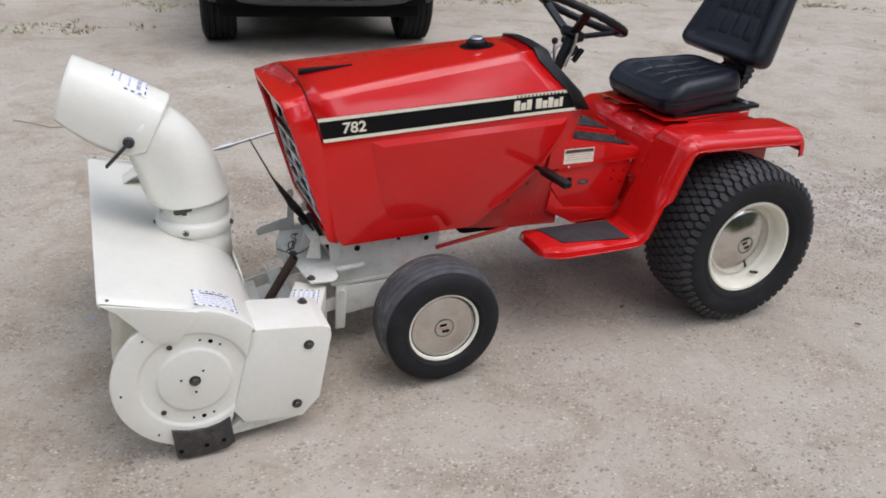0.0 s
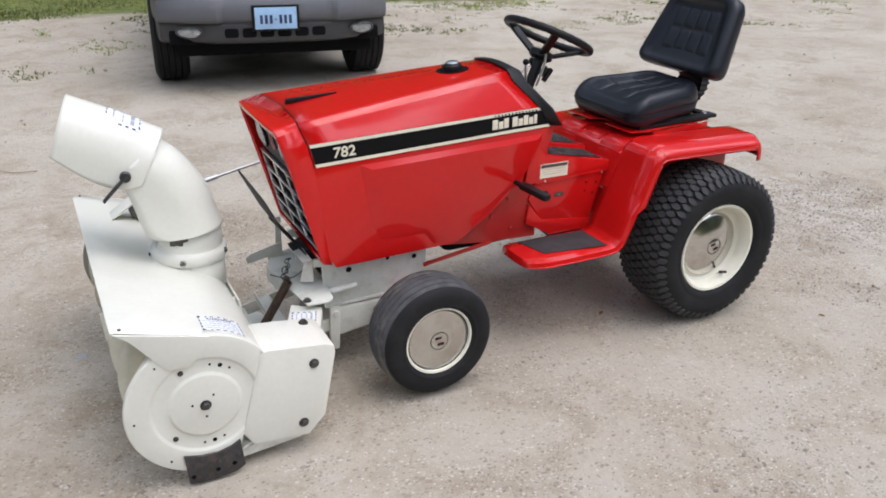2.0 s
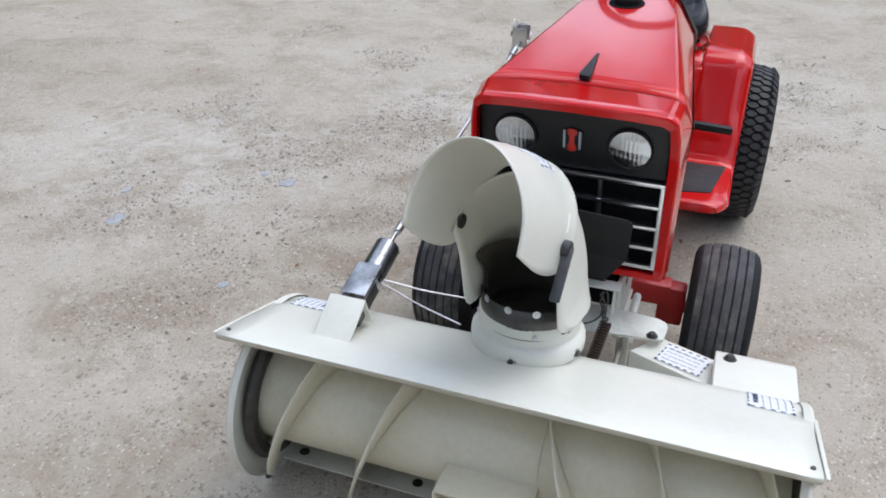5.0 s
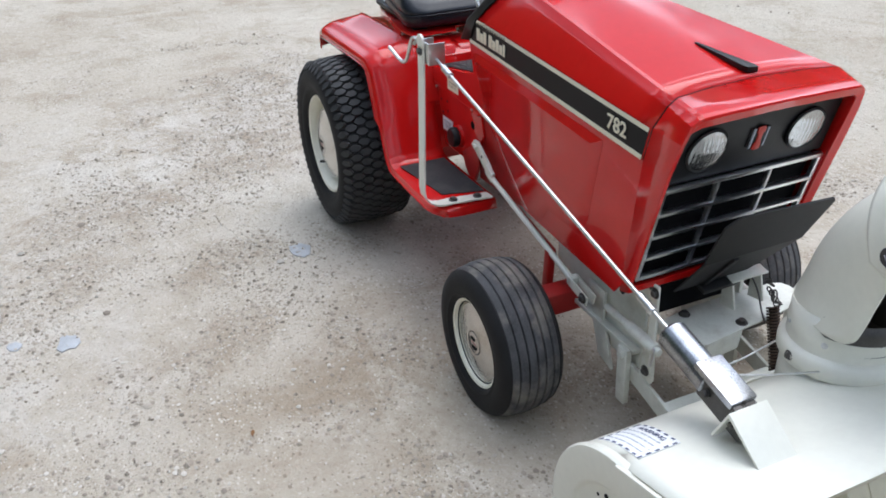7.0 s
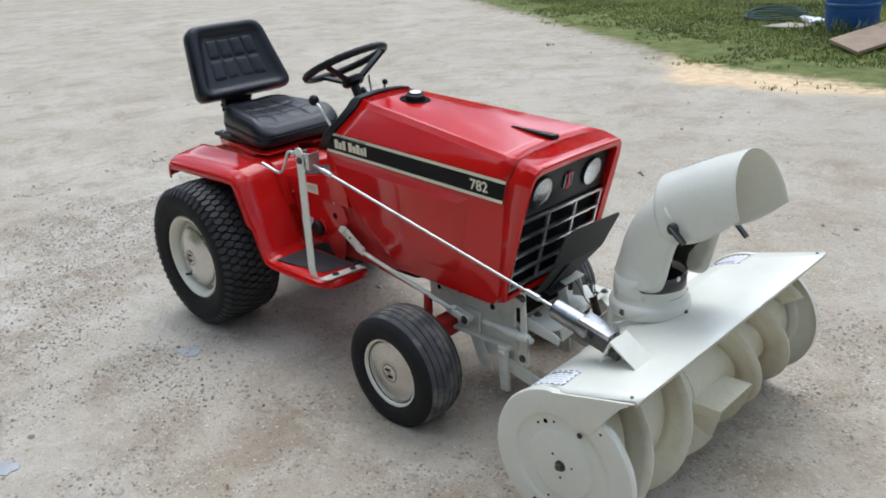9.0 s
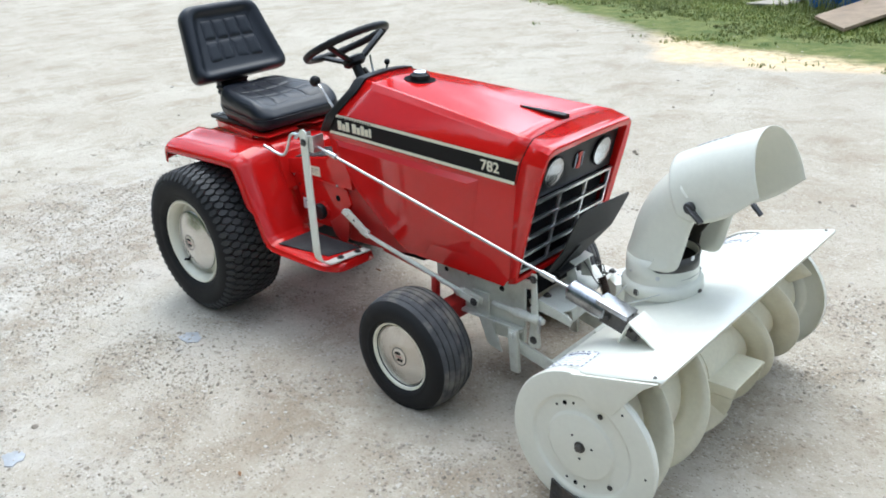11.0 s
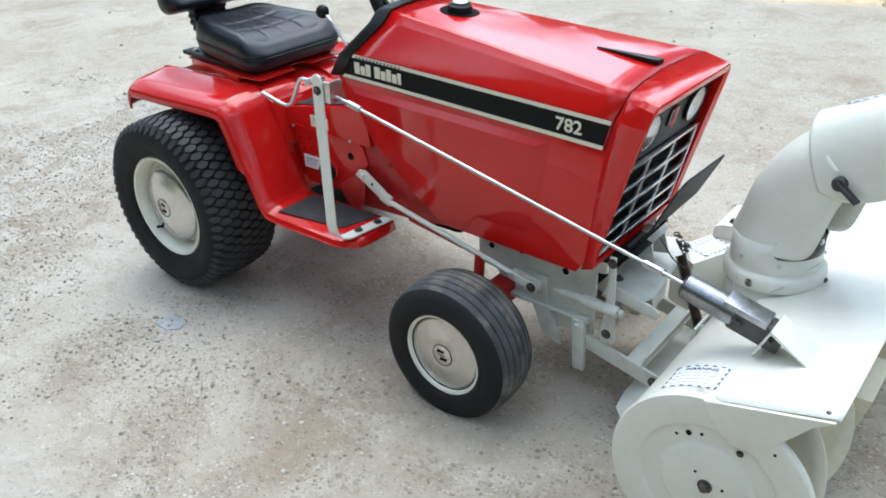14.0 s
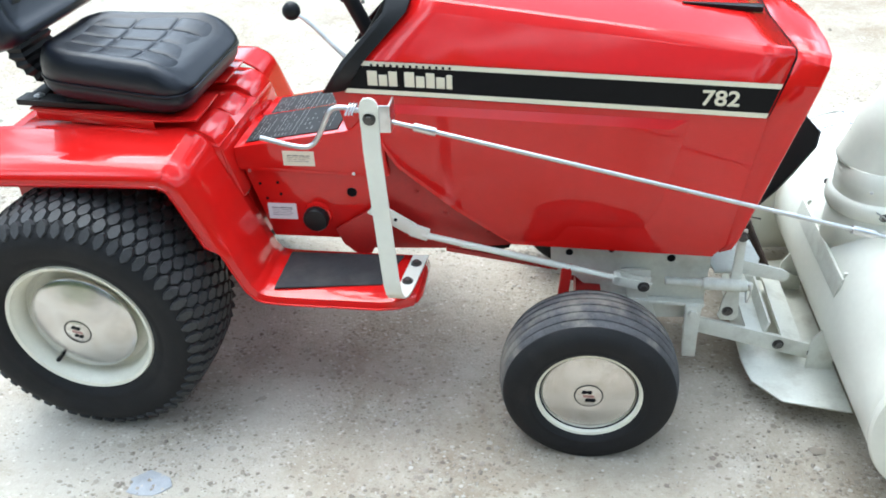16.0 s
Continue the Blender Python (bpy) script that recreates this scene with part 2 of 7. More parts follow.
def rod(bm, p, q, r, seg=14, r2=None, bevel=0.0):
    m, d = along(p, q)
    r2 = r if r2 is None else r2
    c = min(bevel, r * 0.5, d * 0.3)
    prof = [(0, 0), (r - c, 0)] + ([(r, c), (r2, d - c)] if c else [(r2, d)]) + ([(r2 - c, d)] if c else []) + [(0, d)]
    lathe(bm, prof, m, seg)


def tube(bm, pts, r, seg=10, smooth=4):
    """A round bar through points, rounded at the bends."""
    P = [Vector(p) for p in pts]
    if smooth and len(P) > 2:
        out = [P[0]]
        for a, b, c in zip(P, P[1:], P[2:]):
            k = min(0.4, 0.03 / max(1e-6, min((a - b).length, (c - b).length)))
            s, e = b.lerp(a, k), b.lerp(c, k)
            out += [s.lerp(b, t).lerp(b.lerp(e, t), t) for t in np.linspace(0, 1, smooth + 1)]
        P = out + [P[-1]]
    up, rings = None, []
    for k, p in enumerate(P):
        d = (P[min(k + 1, len(P) - 1)] - P[max(k - 1, 0)]).normalized()
        up = (d.orthogonal() if up is None else up - d * up.dot(d)).normalized()
        side = d.cross(up)
        rings.append([bm.verts.new(p + r * (math.cos(a) * up + math.sin(a) * side)) for a in np.linspace(0, 2 * math.pi, seg, endpoint=False)])
    for a, b in zip(rings, rings[1:]):
        for k in range(seg):
            bm.faces.new((a[k], a[(k + 1) % seg], b[(k + 1) % seg], b[k]))
    bm.faces.new(rings[0]), bm.faces.new(rings[-1])


def prism(bm, poly, axis, lo, hi, bevel=0.0, skew=None):
    """A polygon pushed along an axis from lo to hi. Its points are the other two coordinates, in order."""
    def put(p, h):
        v = {"x": (h, p[0], p[1]), "y": (p[0], h, p[1]), "z": (p[0], p[1], h)}[axis]
        return Vector(v if skew is None else skew(*v))
    a = [bm.verts.new(put(p, lo)) for p in poly]
    b = [bm.verts.new(put(p, hi)) for p in poly]
    fs = [bm.faces.new(a), bm.faces.new(b)]
    for k in range(len(poly)):
        j = (k + 1) % len(poly)
        fs.append(bm.faces.new((a[k], a[j], b[j], b[k])))
    if bevel:
        bmesh.ops.recalc_face_normals(bm, faces=fs)
        bmesh.ops.bevel(bm, geom=list({e for f in fs for e in f.edges}), offset=bevel, segments=2, affect="EDGES", profile=0.6)


def grid(bm, rows, closed=False):
    """Faces between rows of points."""
    V = [[bm.verts.new(p) for p in r] for r in rows]
    for a, b in zip(V, V[1:]):
        n = len(a)
        for k in range(n if closed else n - 1):
            bm.faces.new((a[k], a[(k + 1) % n], b[(k + 1) % n], b[k]))
    return V


def bolt(bm, at, n, r=0.008, h=0.006, washer=True):
    """A hexagon head with its washer on a surface with the normal n."""
    m, _ = along(at, Vector(at) + Vector(n))
    if washer:
        lathe(bm, [(0, 0), (r * 1.5, 0), (r * 1.5, 0.0015), (0, 0.0015)], m, 14)
    lathe(bm, [(0, 0), (r, 0), (r, h * 0.8), (r * 0.85, h), (0, h)], m, 6)


def bolts(name, specs, mat, parent, r=0.008, h=0.006, washer=True):
    """Each bolt a part of its own: places and normals."""
    for at, n in specs:
        bm = B()
        bolt(bm, at, n, r, h, washer)
        part(name, bm, mat, parent)


def dots(name, specs, mat, parent):
    """Punched holes: a place, a normal and a radius each."""
    for at, n, r in specs:
        bm = B()
        lathe(bm, [(0, 0.0011), (r, 0.0011), (r * 1.1, 0)], along(at, Vector(at) + Vector(n))[0], 14)
        part(name, bm, mat, parent)


def spline(pts, n):
    """n points on a smooth line through pts."""
    P = [Vector(p) for p in pts]
    out = []
    for t in np.linspace(0, len(P) - 1, n):
        k = min(int(t), len(P) - 2)
        f = t - k
        a, b, c, d = P[max(k - 1, 0)], P[k], P[k + 1], P[min(k + 2, len(P) - 1)]
        out.append(0.5 * (2 * b + (c - a) * f + (2 * a - 5 * b + 4 * c - d) * f * f + (3 * b - a - 3 * c + d) * f ** 3))
    return out


def lettering(name, text, size, m, mat, parent, depth=0.0006):
    """Raised characters in the built-in font, as one mesh."""
    cu = bpy.data.curves.new(name, "FONT")
    cu.body, cu.size, cu.extrude, cu.align_x, cu.align_y = text, size, depth, "CENTER", "CENTER"
    cu.offset = size * 0.018
    tmp = new(name + "_outline", cu)
    bpy.context.view_layer.update()
    me = bpy.data.meshes.new_from_object(tmp.evaluated_get(bpy.context.evaluated_depsgraph_get()))
    bpy.data.objects.remove(tmp)
    bpy.data.curves.remove(cu)
    me.transform(m)
    me.materials.clear()
    me.materials.append(mat)
    ob = new(name, me)
    ob.parent, ob.matrix_parent_inverse = parent, BASE.get(parent.name, Matrix.Identity(4))
    return ob


def decal(name, m, w, h, parent, rows=5, border=True, label="white warning decal with a dashed dark border", paper=None, ink=None, seed=1, warp=None, heading=""):
    """A paper label on the xy plane of m, with a dashed border and bars for its small print."""
    rnd = random.Random(seed)
    bm = B()
    box(bm, (w, h, 0.0008), bevel=0.0, m=m)
    if warp:
        bmesh.ops.subdivide_edges(bm, edges=bm.edges, cuts=7, use_grid_fill=True)
        for v in bm.verts:
            v.co = warp(v.co, m)
    ob = part(name, bm, paper or PAPER, parent, label)
    bm = B()
    if border:
        step = 0.0085
        for s in (-1, 1):
            for k in range(int(w / step)):
                if k % 2 == 0:
                    box(bm, (step, 0.0035, 0.0006), bevel=0, m=m @ pose(-w / 2 + step * (k + 0.5), s * (h / 2 - 0.003), 0.0007))
            for k in range(int(h / step)):
                if k % 2 == 0:
                    box(bm, (0.0035, step, 0.0006), bevel=0, m=m @ pose(s * (w / 2 - 0.003), -h / 2 + step * (k + 0.5), 0.0007))
        if warp:
            for v in bm.verts:
                v.co = warp(v.co, m)
        dash = part("dashed_border", bm, INK, ob, smooth=0)
        dash["kind"] = "stuff"
        bm = B()
    inner = h - 0.018
    for k in range(1 if heading else 0, rows):
        y = inner / 2 - (k + 0.5) * inner / rows
        x = -w / 2 + 0.010
        while x < w / 2 - 0.016:
            d = min(rnd.uniform(0.006, 0.02), w / 2 - 0.010 - x)
            box(bm, (d, inner / rows * (0.42 if k == 0 else 0.16), 0.0005), bevel=0, m=m @ pose(x + d / 2, y, 0.0007))
            x += d + 0.003
    if warp:
        for v in bm.verts:
            v.co = warp(v.co, m)
    small = part("small_print", bm, ink or PALE_INK, ob, smooth=0)
    small["kind"] = "stuff"
    if heading:
        text = lettering("heading", heading, inner / rows * 1.05, m @ pose(0, inner / 2 - inner / rows * 0.55, 0.0009), INK, ob, 0.0003)
        for v in text.data.vertices:
            v.co = warp(v.co, m) if warp else v.co
    return ob


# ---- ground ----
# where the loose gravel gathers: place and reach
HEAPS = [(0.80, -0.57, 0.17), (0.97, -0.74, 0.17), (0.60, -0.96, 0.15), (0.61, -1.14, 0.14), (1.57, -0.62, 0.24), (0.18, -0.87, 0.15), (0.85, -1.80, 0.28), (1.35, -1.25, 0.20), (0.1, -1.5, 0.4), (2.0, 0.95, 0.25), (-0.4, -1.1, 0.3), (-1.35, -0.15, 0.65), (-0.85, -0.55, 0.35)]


def ground_material():
    m = bpy.data.materials.new("packed gravel and dirt")
    m.use_nodes = True
    nt = m.node_tree
    n, l = nt.nodes, nt.links
    b = n["Principled BSDF"]
    tc = n.new("ShaderNodeTexCoord")

    def noise_tex(scale, detail=5, rough=0.6, dist=0.0):
        t = n.new("ShaderNodeTexNoise")
        t.inputs["Scale"].default_value, t.inputs["Detail"].default_value = scale, detail
        t.inputs["Roughness"].default_value, t.inputs["Distortion"].default_value = rough, dist
        l.new(tc.outputs["Object"], t.inputs["Vector"])
        return t.outputs["Fac"]

    def band(value, lo, hi, out=1.0):
        r = n.new("ShaderNodeMapRange")
        r.inputs["From Min"].default_value, r.inputs["From Max"].default_value, r.inputs["To Max"].default_value = lo, hi, out
        l.new(value, r.inputs["Value"])
        return r.outputs["Result"]

    def mix(fac, a, c):
        x = n.new("ShaderNodeMix")
        x.data_type = "RGBA"
        l.new(fac, x.inputs["Factor"])
        for v, s in ((a, "A"), (c, "B")):
            if isinstance(v, tuple):
                x.inputs[s].default_value = (*v, 1)
            else:
                l.new(v, x.inputs[s])
        return x.outputs["Result"]

    col = mix(band(noise_tex(0.8, 6), 0.35, 0.65), (0.428, 0.374, 0.298), (0.524, 0.476, 0.396))
    col = mix(band(noise_tex(2.6, 8, 0.72, 0.5), 0.47, 0.65, 0.66), col, (0.312, 0.246, 0.170))
    col = mix(band(noise_tex(5.2, 8, 0.75, 0.3), 0.55, 0.72, 0.5), col, (0.615, 0.585, 0.525))
    col = mix(band(noise_tex(38, 5, 0.75), 0.52, 0.70, 0.40), col, (0.31, 0.255, 0.19))
    col = mix(band(noise_tex(105, 4, 0.75), 0.55, 0.68, 0.42), col, (0.68, 0.64, 0.57))
    # grit pressed into the surface: single grains, thick in some places and sparse in others
    tuft = band(noise_tex(2.7, 7, 0.72, 0.4), 0.47, 0.68)
    grains = []

    def grit_layer(scale, tone, size, share, lean):
        """Grains of one kind: cells of which a share, more where the tuft is dense, carry a grain."""
        bend = n.new("ShaderNodeMapping")
        bend.inputs["Rotation"].default_value = (0, 0, lean)
        bend.inputs["Scale"].default_value = (1.0, 1.5, 1.0)
        l.new(tc.outputs["Object"], bend.inputs["Vector"])
        v = n.new("ShaderNodeTexVoronoi")
        v.voronoi_dimensions = "2D"
        v.inputs["Scale"].default_value = scale
        l.new(bend.outputs["Vector"], v.inputs["Vector"])
        split = n.new("ShaderNodeSeparateColor")
        l.new(v.outputs["Color"], split.inputs[0])
        # radius of this cell's grain: nothing for most of them
        keep = n.new("ShaderNodeMath")
        keep.operation = "MULTIPLY_ADD"
        keep.inputs[1].default_value = share
        l.new(tuft, keep.inputs[0])
        keep.inputs[2].default_value = share * 0.16
        have = n.new("ShaderNodeMath")
        have.operation = "LESS_THAN"
        l.new(split.outputs[0], have.inputs[0]), l.new(keep.outputs[0], have.inputs[1])
        rad = n.new("ShaderNodeMath")
        rad.operation = "MULTIPLY"
        l.new(split.outputs[1], rad.inputs[0])
        rad.inputs[1].default_value = size
        inside = n.new("ShaderNodeMath")
        inside.operation = "LESS_THAN"
        l.new(v.outputs["Distance"], inside.inputs[0]), l.new(rad.outputs[0], inside.inputs[1])
        fac = n.new("ShaderNodeMath")
        fac.operation = "MULTIPLY"
        l.new(inside.outputs[0], fac.inputs[0]), l.new(have.outputs[0], fac.inputs[1])
        grains.append(fac.outputs[0])
        soft = n.new("ShaderNodeMath")
        soft.operation = "MULTIPLY"
        soft.inputs[1].default_value = 0.62
        l.new(fac.outputs[0], soft.inputs[0])
        return mix(soft.outputs[0], col, tone)

    col = grit_layer(62, (0.20, 0.160, 0.118), 0.46, 0.30, 0.4)
    col = grit_layer(88, (0.70, 0.66, 0.58), 0.50, 0.30, 1.1)
    col = grit_layer(130, (0.15, 0.12, 0.09), 0.52, 0.30, 2.0)
    col = grit_layer(34, (0.30, 0.255, 0.205), 0.42, 0.22, 2.6)
    # soil and turf below the grass, with a ragged edge, and pale sand beside it
    sep = n.new("ShaderNodeSeparateXYZ")
    l.new(tc.outputs["Object"], sep.inputs[0])

    def edge(a, bx, c, soft):
        """1 where a*y + bx*x > c, over a ragged border."""
        u = n.new("ShaderNodeMath")
        u.operation = "MULTIPLY_ADD"
        u.inputs[1].default_value = a
        l.new(sep.outputs["Y"], u.inputs[0])
        w = n.new("ShaderNodeMath")
        w.operation = "MULTIPLY"
        w.inputs[1].default_value = bx
        l.new(sep.outputs["X"], w.inputs[0])
        l.new(w.outputs[0], u.inputs[2])
        k = n.new("ShaderNodeMath")
        k.operation = "MULTIPLY_ADD"
        k.inputs[1].default_value = soft
        l.new(noise_tex(1.6, 7, 0.7), k.inputs[0])
        l.new(u.outputs[0], k.inputs[2])
        return band(k.outputs[0], c + soft * 0.5 - 0.15, c + soft * 0.5 + 0.15)

    # browner ground: over the gravel heaps, in patches by the machine and farther off
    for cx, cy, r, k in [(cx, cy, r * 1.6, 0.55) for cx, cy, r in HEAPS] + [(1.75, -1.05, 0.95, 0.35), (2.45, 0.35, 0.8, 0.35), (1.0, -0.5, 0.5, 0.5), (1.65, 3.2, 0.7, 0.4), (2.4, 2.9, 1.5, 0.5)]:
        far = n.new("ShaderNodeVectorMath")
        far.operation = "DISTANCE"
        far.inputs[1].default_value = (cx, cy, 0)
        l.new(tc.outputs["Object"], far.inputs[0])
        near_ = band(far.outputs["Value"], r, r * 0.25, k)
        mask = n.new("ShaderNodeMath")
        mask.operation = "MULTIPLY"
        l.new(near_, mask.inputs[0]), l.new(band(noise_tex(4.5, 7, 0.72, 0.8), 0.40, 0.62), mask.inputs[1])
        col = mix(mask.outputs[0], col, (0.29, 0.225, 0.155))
    # paler washed gravel
    for cx, cy, r, k in ((0.3, -1.9, 1.1, 0.6), (-0.9, -0.8, 1.1, 0.6), (-1.6, 0.2, 1.0, 0.5)):
        far = n.new("ShaderNodeVectorMath")
        far.operation = "DISTANCE"
        far.inputs[1].default_value = (cx, cy, 0)
        l.new(tc.outputs["Object"], far.inputs[0])
        mask = n.new("ShaderNodeMath")
        mask.operation = "MULTIPLY"
        l.new(band(far.outputs["Value"], r, r * 0.3, k), mask.inputs[0]), l.new(band(noise_tex(7.0, 7, 0.75, 0.6), 0.42, 0.62), mask.inputs[1])
        col = mix(mask.outputs[0], col, (0.63, 0.60, 0.545))
    sand = edge(1.0, -0.2, 4.86, 0.7)
    near = edge(0.594, 1.0, 2.04, 0.8)
    both = n.new("ShaderNodeMath")
    both.operation = "MULTIPLY"
    l.new(sand, both.inputs[0]), l.new(near, both.inputs[1])
    grit = mix(band(noise_tex(9, 6, 0.7), 0.35, 0.65), (0.66, 0.48, 0.28), (0.80, 0.63, 0.42))
    col = mix(both.outputs[0], col, grit)
    turf = mix(band(noise_tex(5.0, 6), 0.35, 0.65), (0.08, 0.115, 0.028), (0.20, 0.21, 0.07))
    lawn = n.new("ShaderNodeMath")
    lawn.operation = "MULTIPLY"
    l.new(edge(1.0, 0.63, 5.05, 0.9), lawn.inputs[0]), l.new(edge(1.0, 0.15, 5.5, 0.9), lawn.inputs[1])
    fringe = n.new("ShaderNodeMath")
    fringe.operation = "MULTIPLY"
    l.new(edge(1.0, 0.63, 4.75, 1.0), fringe.inputs[0]), l.new(edge(1.0, 0.15, 5.25, 1.0), fringe.inputs[1])
    speck = n.new("ShaderNodeMath")
    speck.operation = "MULTIPLY"
    l.new(fringe.outputs[0], speck.inputs[0]), l.new(band(noise_tex(11, 6, 0.75), 0.48, 0.62, 0.8), speck.inputs[1])
    col = mix(speck.outputs[0], col, (0.16, 0.13, 0.07))
    col = mix(lawn.outputs[0], col, turf)
    col = mix(edge(-1.0, -0.04, 8.35, 1.3), col, turf)
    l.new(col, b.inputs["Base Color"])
    b.inputs["Roughness"].default_value = 0.92
    b.inputs["Specular IOR Level"].default_value = 0.25
    hsum = n.new("ShaderNodeMath")
    hsum.operation = "MULTIPLY_ADD"
    hsum.inputs[1].default_value = 0.5
    l.new(noise_tex(120, 4, 0.75), hsum.inputs[0])
    l.new(noise_tex(26, 5, 0.7), hsum.inputs[2])
    rise = hsum.outputs[0]
    for g in grains[1::2]:
        add = n.new("ShaderNodeMath")
        add.operation = "MULTIPLY_ADD"
        add.inputs[1].default_value = 0.25
        l.new(g, add.inputs[0]), l.new(rise, add.inputs[2])
        rise = add.outputs[0]
    bp = n.new("ShaderNodeBump")
    bp.inputs["Strength"].default_value, bp.inputs["Distance"].default_value = 0.9, 0.010
    l.new(rise, bp.inputs["Height"])
    l.new(bp.outputs["Normal"], b.inputs["Normal"])
    return m


GROUND = ground_material()


def relief(x, y):
    """Height of the worn dirt yard; level where the machine stands."""
    v = Vector((x, y, 0))
    h = 0.006 * noise.noise(v * 2.3) + 0.003 * noise.noise(v * 7.1) + 0.012 * math.exp(-((x - 0.02) ** 2 + (y - 0.33) ** 2) / 0.08)
    far = max(0.0, math.hypot(x - 1, y) - 3)
    return h - 0.004 + min(1, far / 6) * 0.05 * noise.noise(v * 0.35)


def build_ground():
    def steps(c):
        s = [c + 3.2 * k / 90 for k in range(-90, 91)]
        d, e = 0.05, 3.2
        while e < 900:
            d *= 1.22
            e += d
            s = [c - e] + s + [c + e]
        return s
    bm = B()
    grid(bm, [[Vector((x, y, relief(x, y))) for x in steps(0.9)] for y in steps(-0.1)])
    ob = part("ground", bm, GROUND, None, smooth=180, weld=False)
    return tagged(ob, "packed beige dirt and gravel yard with worn tracks", "ground", kind="structure")


build_ground()

STONE = material("small gravel stones", (0.33, 0.30, 0.27), 0.85, vary=0.5, scale=30, bump=0.4, bump_scale=300)
STONE.node_tree.nodes["Principled BSDF"].inputs["Specular IOR Level"].default_value = 0.3


def island_tint(mat, low, high):
    """Each loose piece of a joined mesh takes its own shade."""
    nt = mat.node_tree
    geo = nt.nodes.new("ShaderNodeNewGeometry")
    ramp = nt.nodes.new("ShaderNodeValToRGB")
    ramp.color_ramp.elements[0].color, ramp.color_ramp.elements[1].color = (*low, 1), (*high, 1)
    nt.links.new(geo.outputs["Random Per Island"], ramp.inputs["Fac"])
    nt.links.new(ramp.outputs["Color"], nt.nodes["Principled BSDF"].inputs["Base Color"])
    return ramp


ramp = island_tint(STONE, (0.215, 0.182, 0.146), (0.57, 0.53, 0.465))
ramp.color_ramp.elements.new(0.30).color = (0.32, 0.275, 0.222, 1)
ramp.color_ramp.elements.new(0.72).color = (0.43, 0.38, 0.318, 1)


def pebbles(name, count, area, size, seed, cluster=0.0):
    """Loose stones scattered over the yard, as one mesh."""
    rnd = random.Random(seed)
    verts, faces = [], []
    ico = [(0, 0, 1), (0.9, 0, 0.2), (0.28, 0.85, 0.2), (-0.72, 0.53, 0.25), (-0.72, -0.53, 0.15), (0.28, -0.85, 0.2), (0, 0, -0.6)]
    tri = [(0, 1, 2), (0, 2, 3), (0, 3, 4), (0, 4, 5), (0, 5, 1), (6, 2, 1), (6, 3, 2), (6, 4, 3), (6, 5, 4), (6, 1, 5)]
    k = 0
    while k < count:
        x, y = rnd.uniform(area[0], area[1]), rnd.uniform(area[2], area[3])
        heap = max(math.exp(-((x - cx) ** 2 + (y - cy) ** 2) / (r * r)) for cx, cy, r in HEAPS)
        if cluster and noise.noise(Vector((x * 2.1, y * 2.1, 3.0))) + 0.5 * noise.noise(Vector((x * 9, y * 9, 1.0))) + 1.15 * heap + rnd.uniform(-0.28, 0.28) < cluster:
            k += 0.1
            continue
        k += 1
        s = size[0] * (size[1] / size[0]) ** (rnd.random() ** 3.2)
        a, c0, s0 = rnd.uniform(0, 6.28), rnd.uniform(0.7, 1.3), rnd.uniform(0.5, 0.9)
        z = relief(x, y) + s * s0 * 0.15
        base = len(verts)
        for p in ico:
            q = [v * rnd.uniform(0.75, 1.2) for v in p]
            verts.append((x + s * c0 * (q[0] * math.cos(a) - q[1] * math.sin(a)), y + s * (q[0] * math.sin(a) + q[1] * math.cos(a)), z + s * s0 * q[2]))
        faces += [tuple(base + i for i in t) for t in tri]
    me = bpy.data.meshes.new(name)
    me.from_pydata(verts, [], faces)
    me.materials.append(STONE)
    for p in me.polygons:
        p.use_smooth = True
    me.set_sharp_from_angle(angle=radians(50))
    return new(name, me)


tagged(pebbles("gravel", 105000, (-2.6, 3.2, -2.6, 2.2), (0.0013, 0.0090), 5, 0.46), "loose mixed gravel pressed into the dirt", "gravel", kind="stuff")
tagged(pebbles("fine_gravel", 9000, (-3.2, 3.4, -3.0, 2.6), (0.0012, 0.0040), 9, 0.02), "fine grit over the dirt yard", "gravel", kind="stuff")
tagged(pebbles("stones", 3600, (-8, 5, -8, 6.5), (0.004, 0.019), 6, 0.16), "scattered small stones on the dirt yard", "stones", kind="stuff")


# ---- grass ----
GRASS = material("grass blades", (0.08, 0.13, 0.03), 0.6, vary=0.3, scale=4)
island_tint(GRASS, (0.085, 0.135, 0.020), (0.30, 0.31, 0.085))


def patchy(mat, scale, low, high):
    """Let the shade of a material drift over the yard in broad patches."""
    nt = mat.node_tree
    b = nt.nodes["Principled BSDF"]
    src = b.inputs["Base Color"].links[0].from_socket
    tc, tex, rng, mul = (nt.nodes.new(k) for k in ("ShaderNodeTexCoord", "ShaderNodeTexNoise", "ShaderNodeMapRange", "ShaderNodeVectorMath"))
    tex.inputs["Scale"].default_value, tex.inputs["Detail"].default_value = scale, 5
    rng.inputs["From Min"].default_value, rng.inputs["From Max"].default_value = 0.35, 0.65
    rng.inputs["To Min"].default_value, rng.inputs["To Max"].default_value = low, high
    mul.operation = "SCALE"
    nt.links.new(tc.outputs["Object"], tex.inputs["Vector"])
    nt.links.new(tex.outputs["Fac"], rng.inputs["Value"])
    nt.links.new(src, mul.inputs[0])
    nt.links.new(rng.outputs["Result"], mul.inputs["Scale"])
    nt.links.new(mul.outputs["Vector"], b.inputs["Base Color"])


patchy(GRASS, 0.7, 0.55, 1.5)


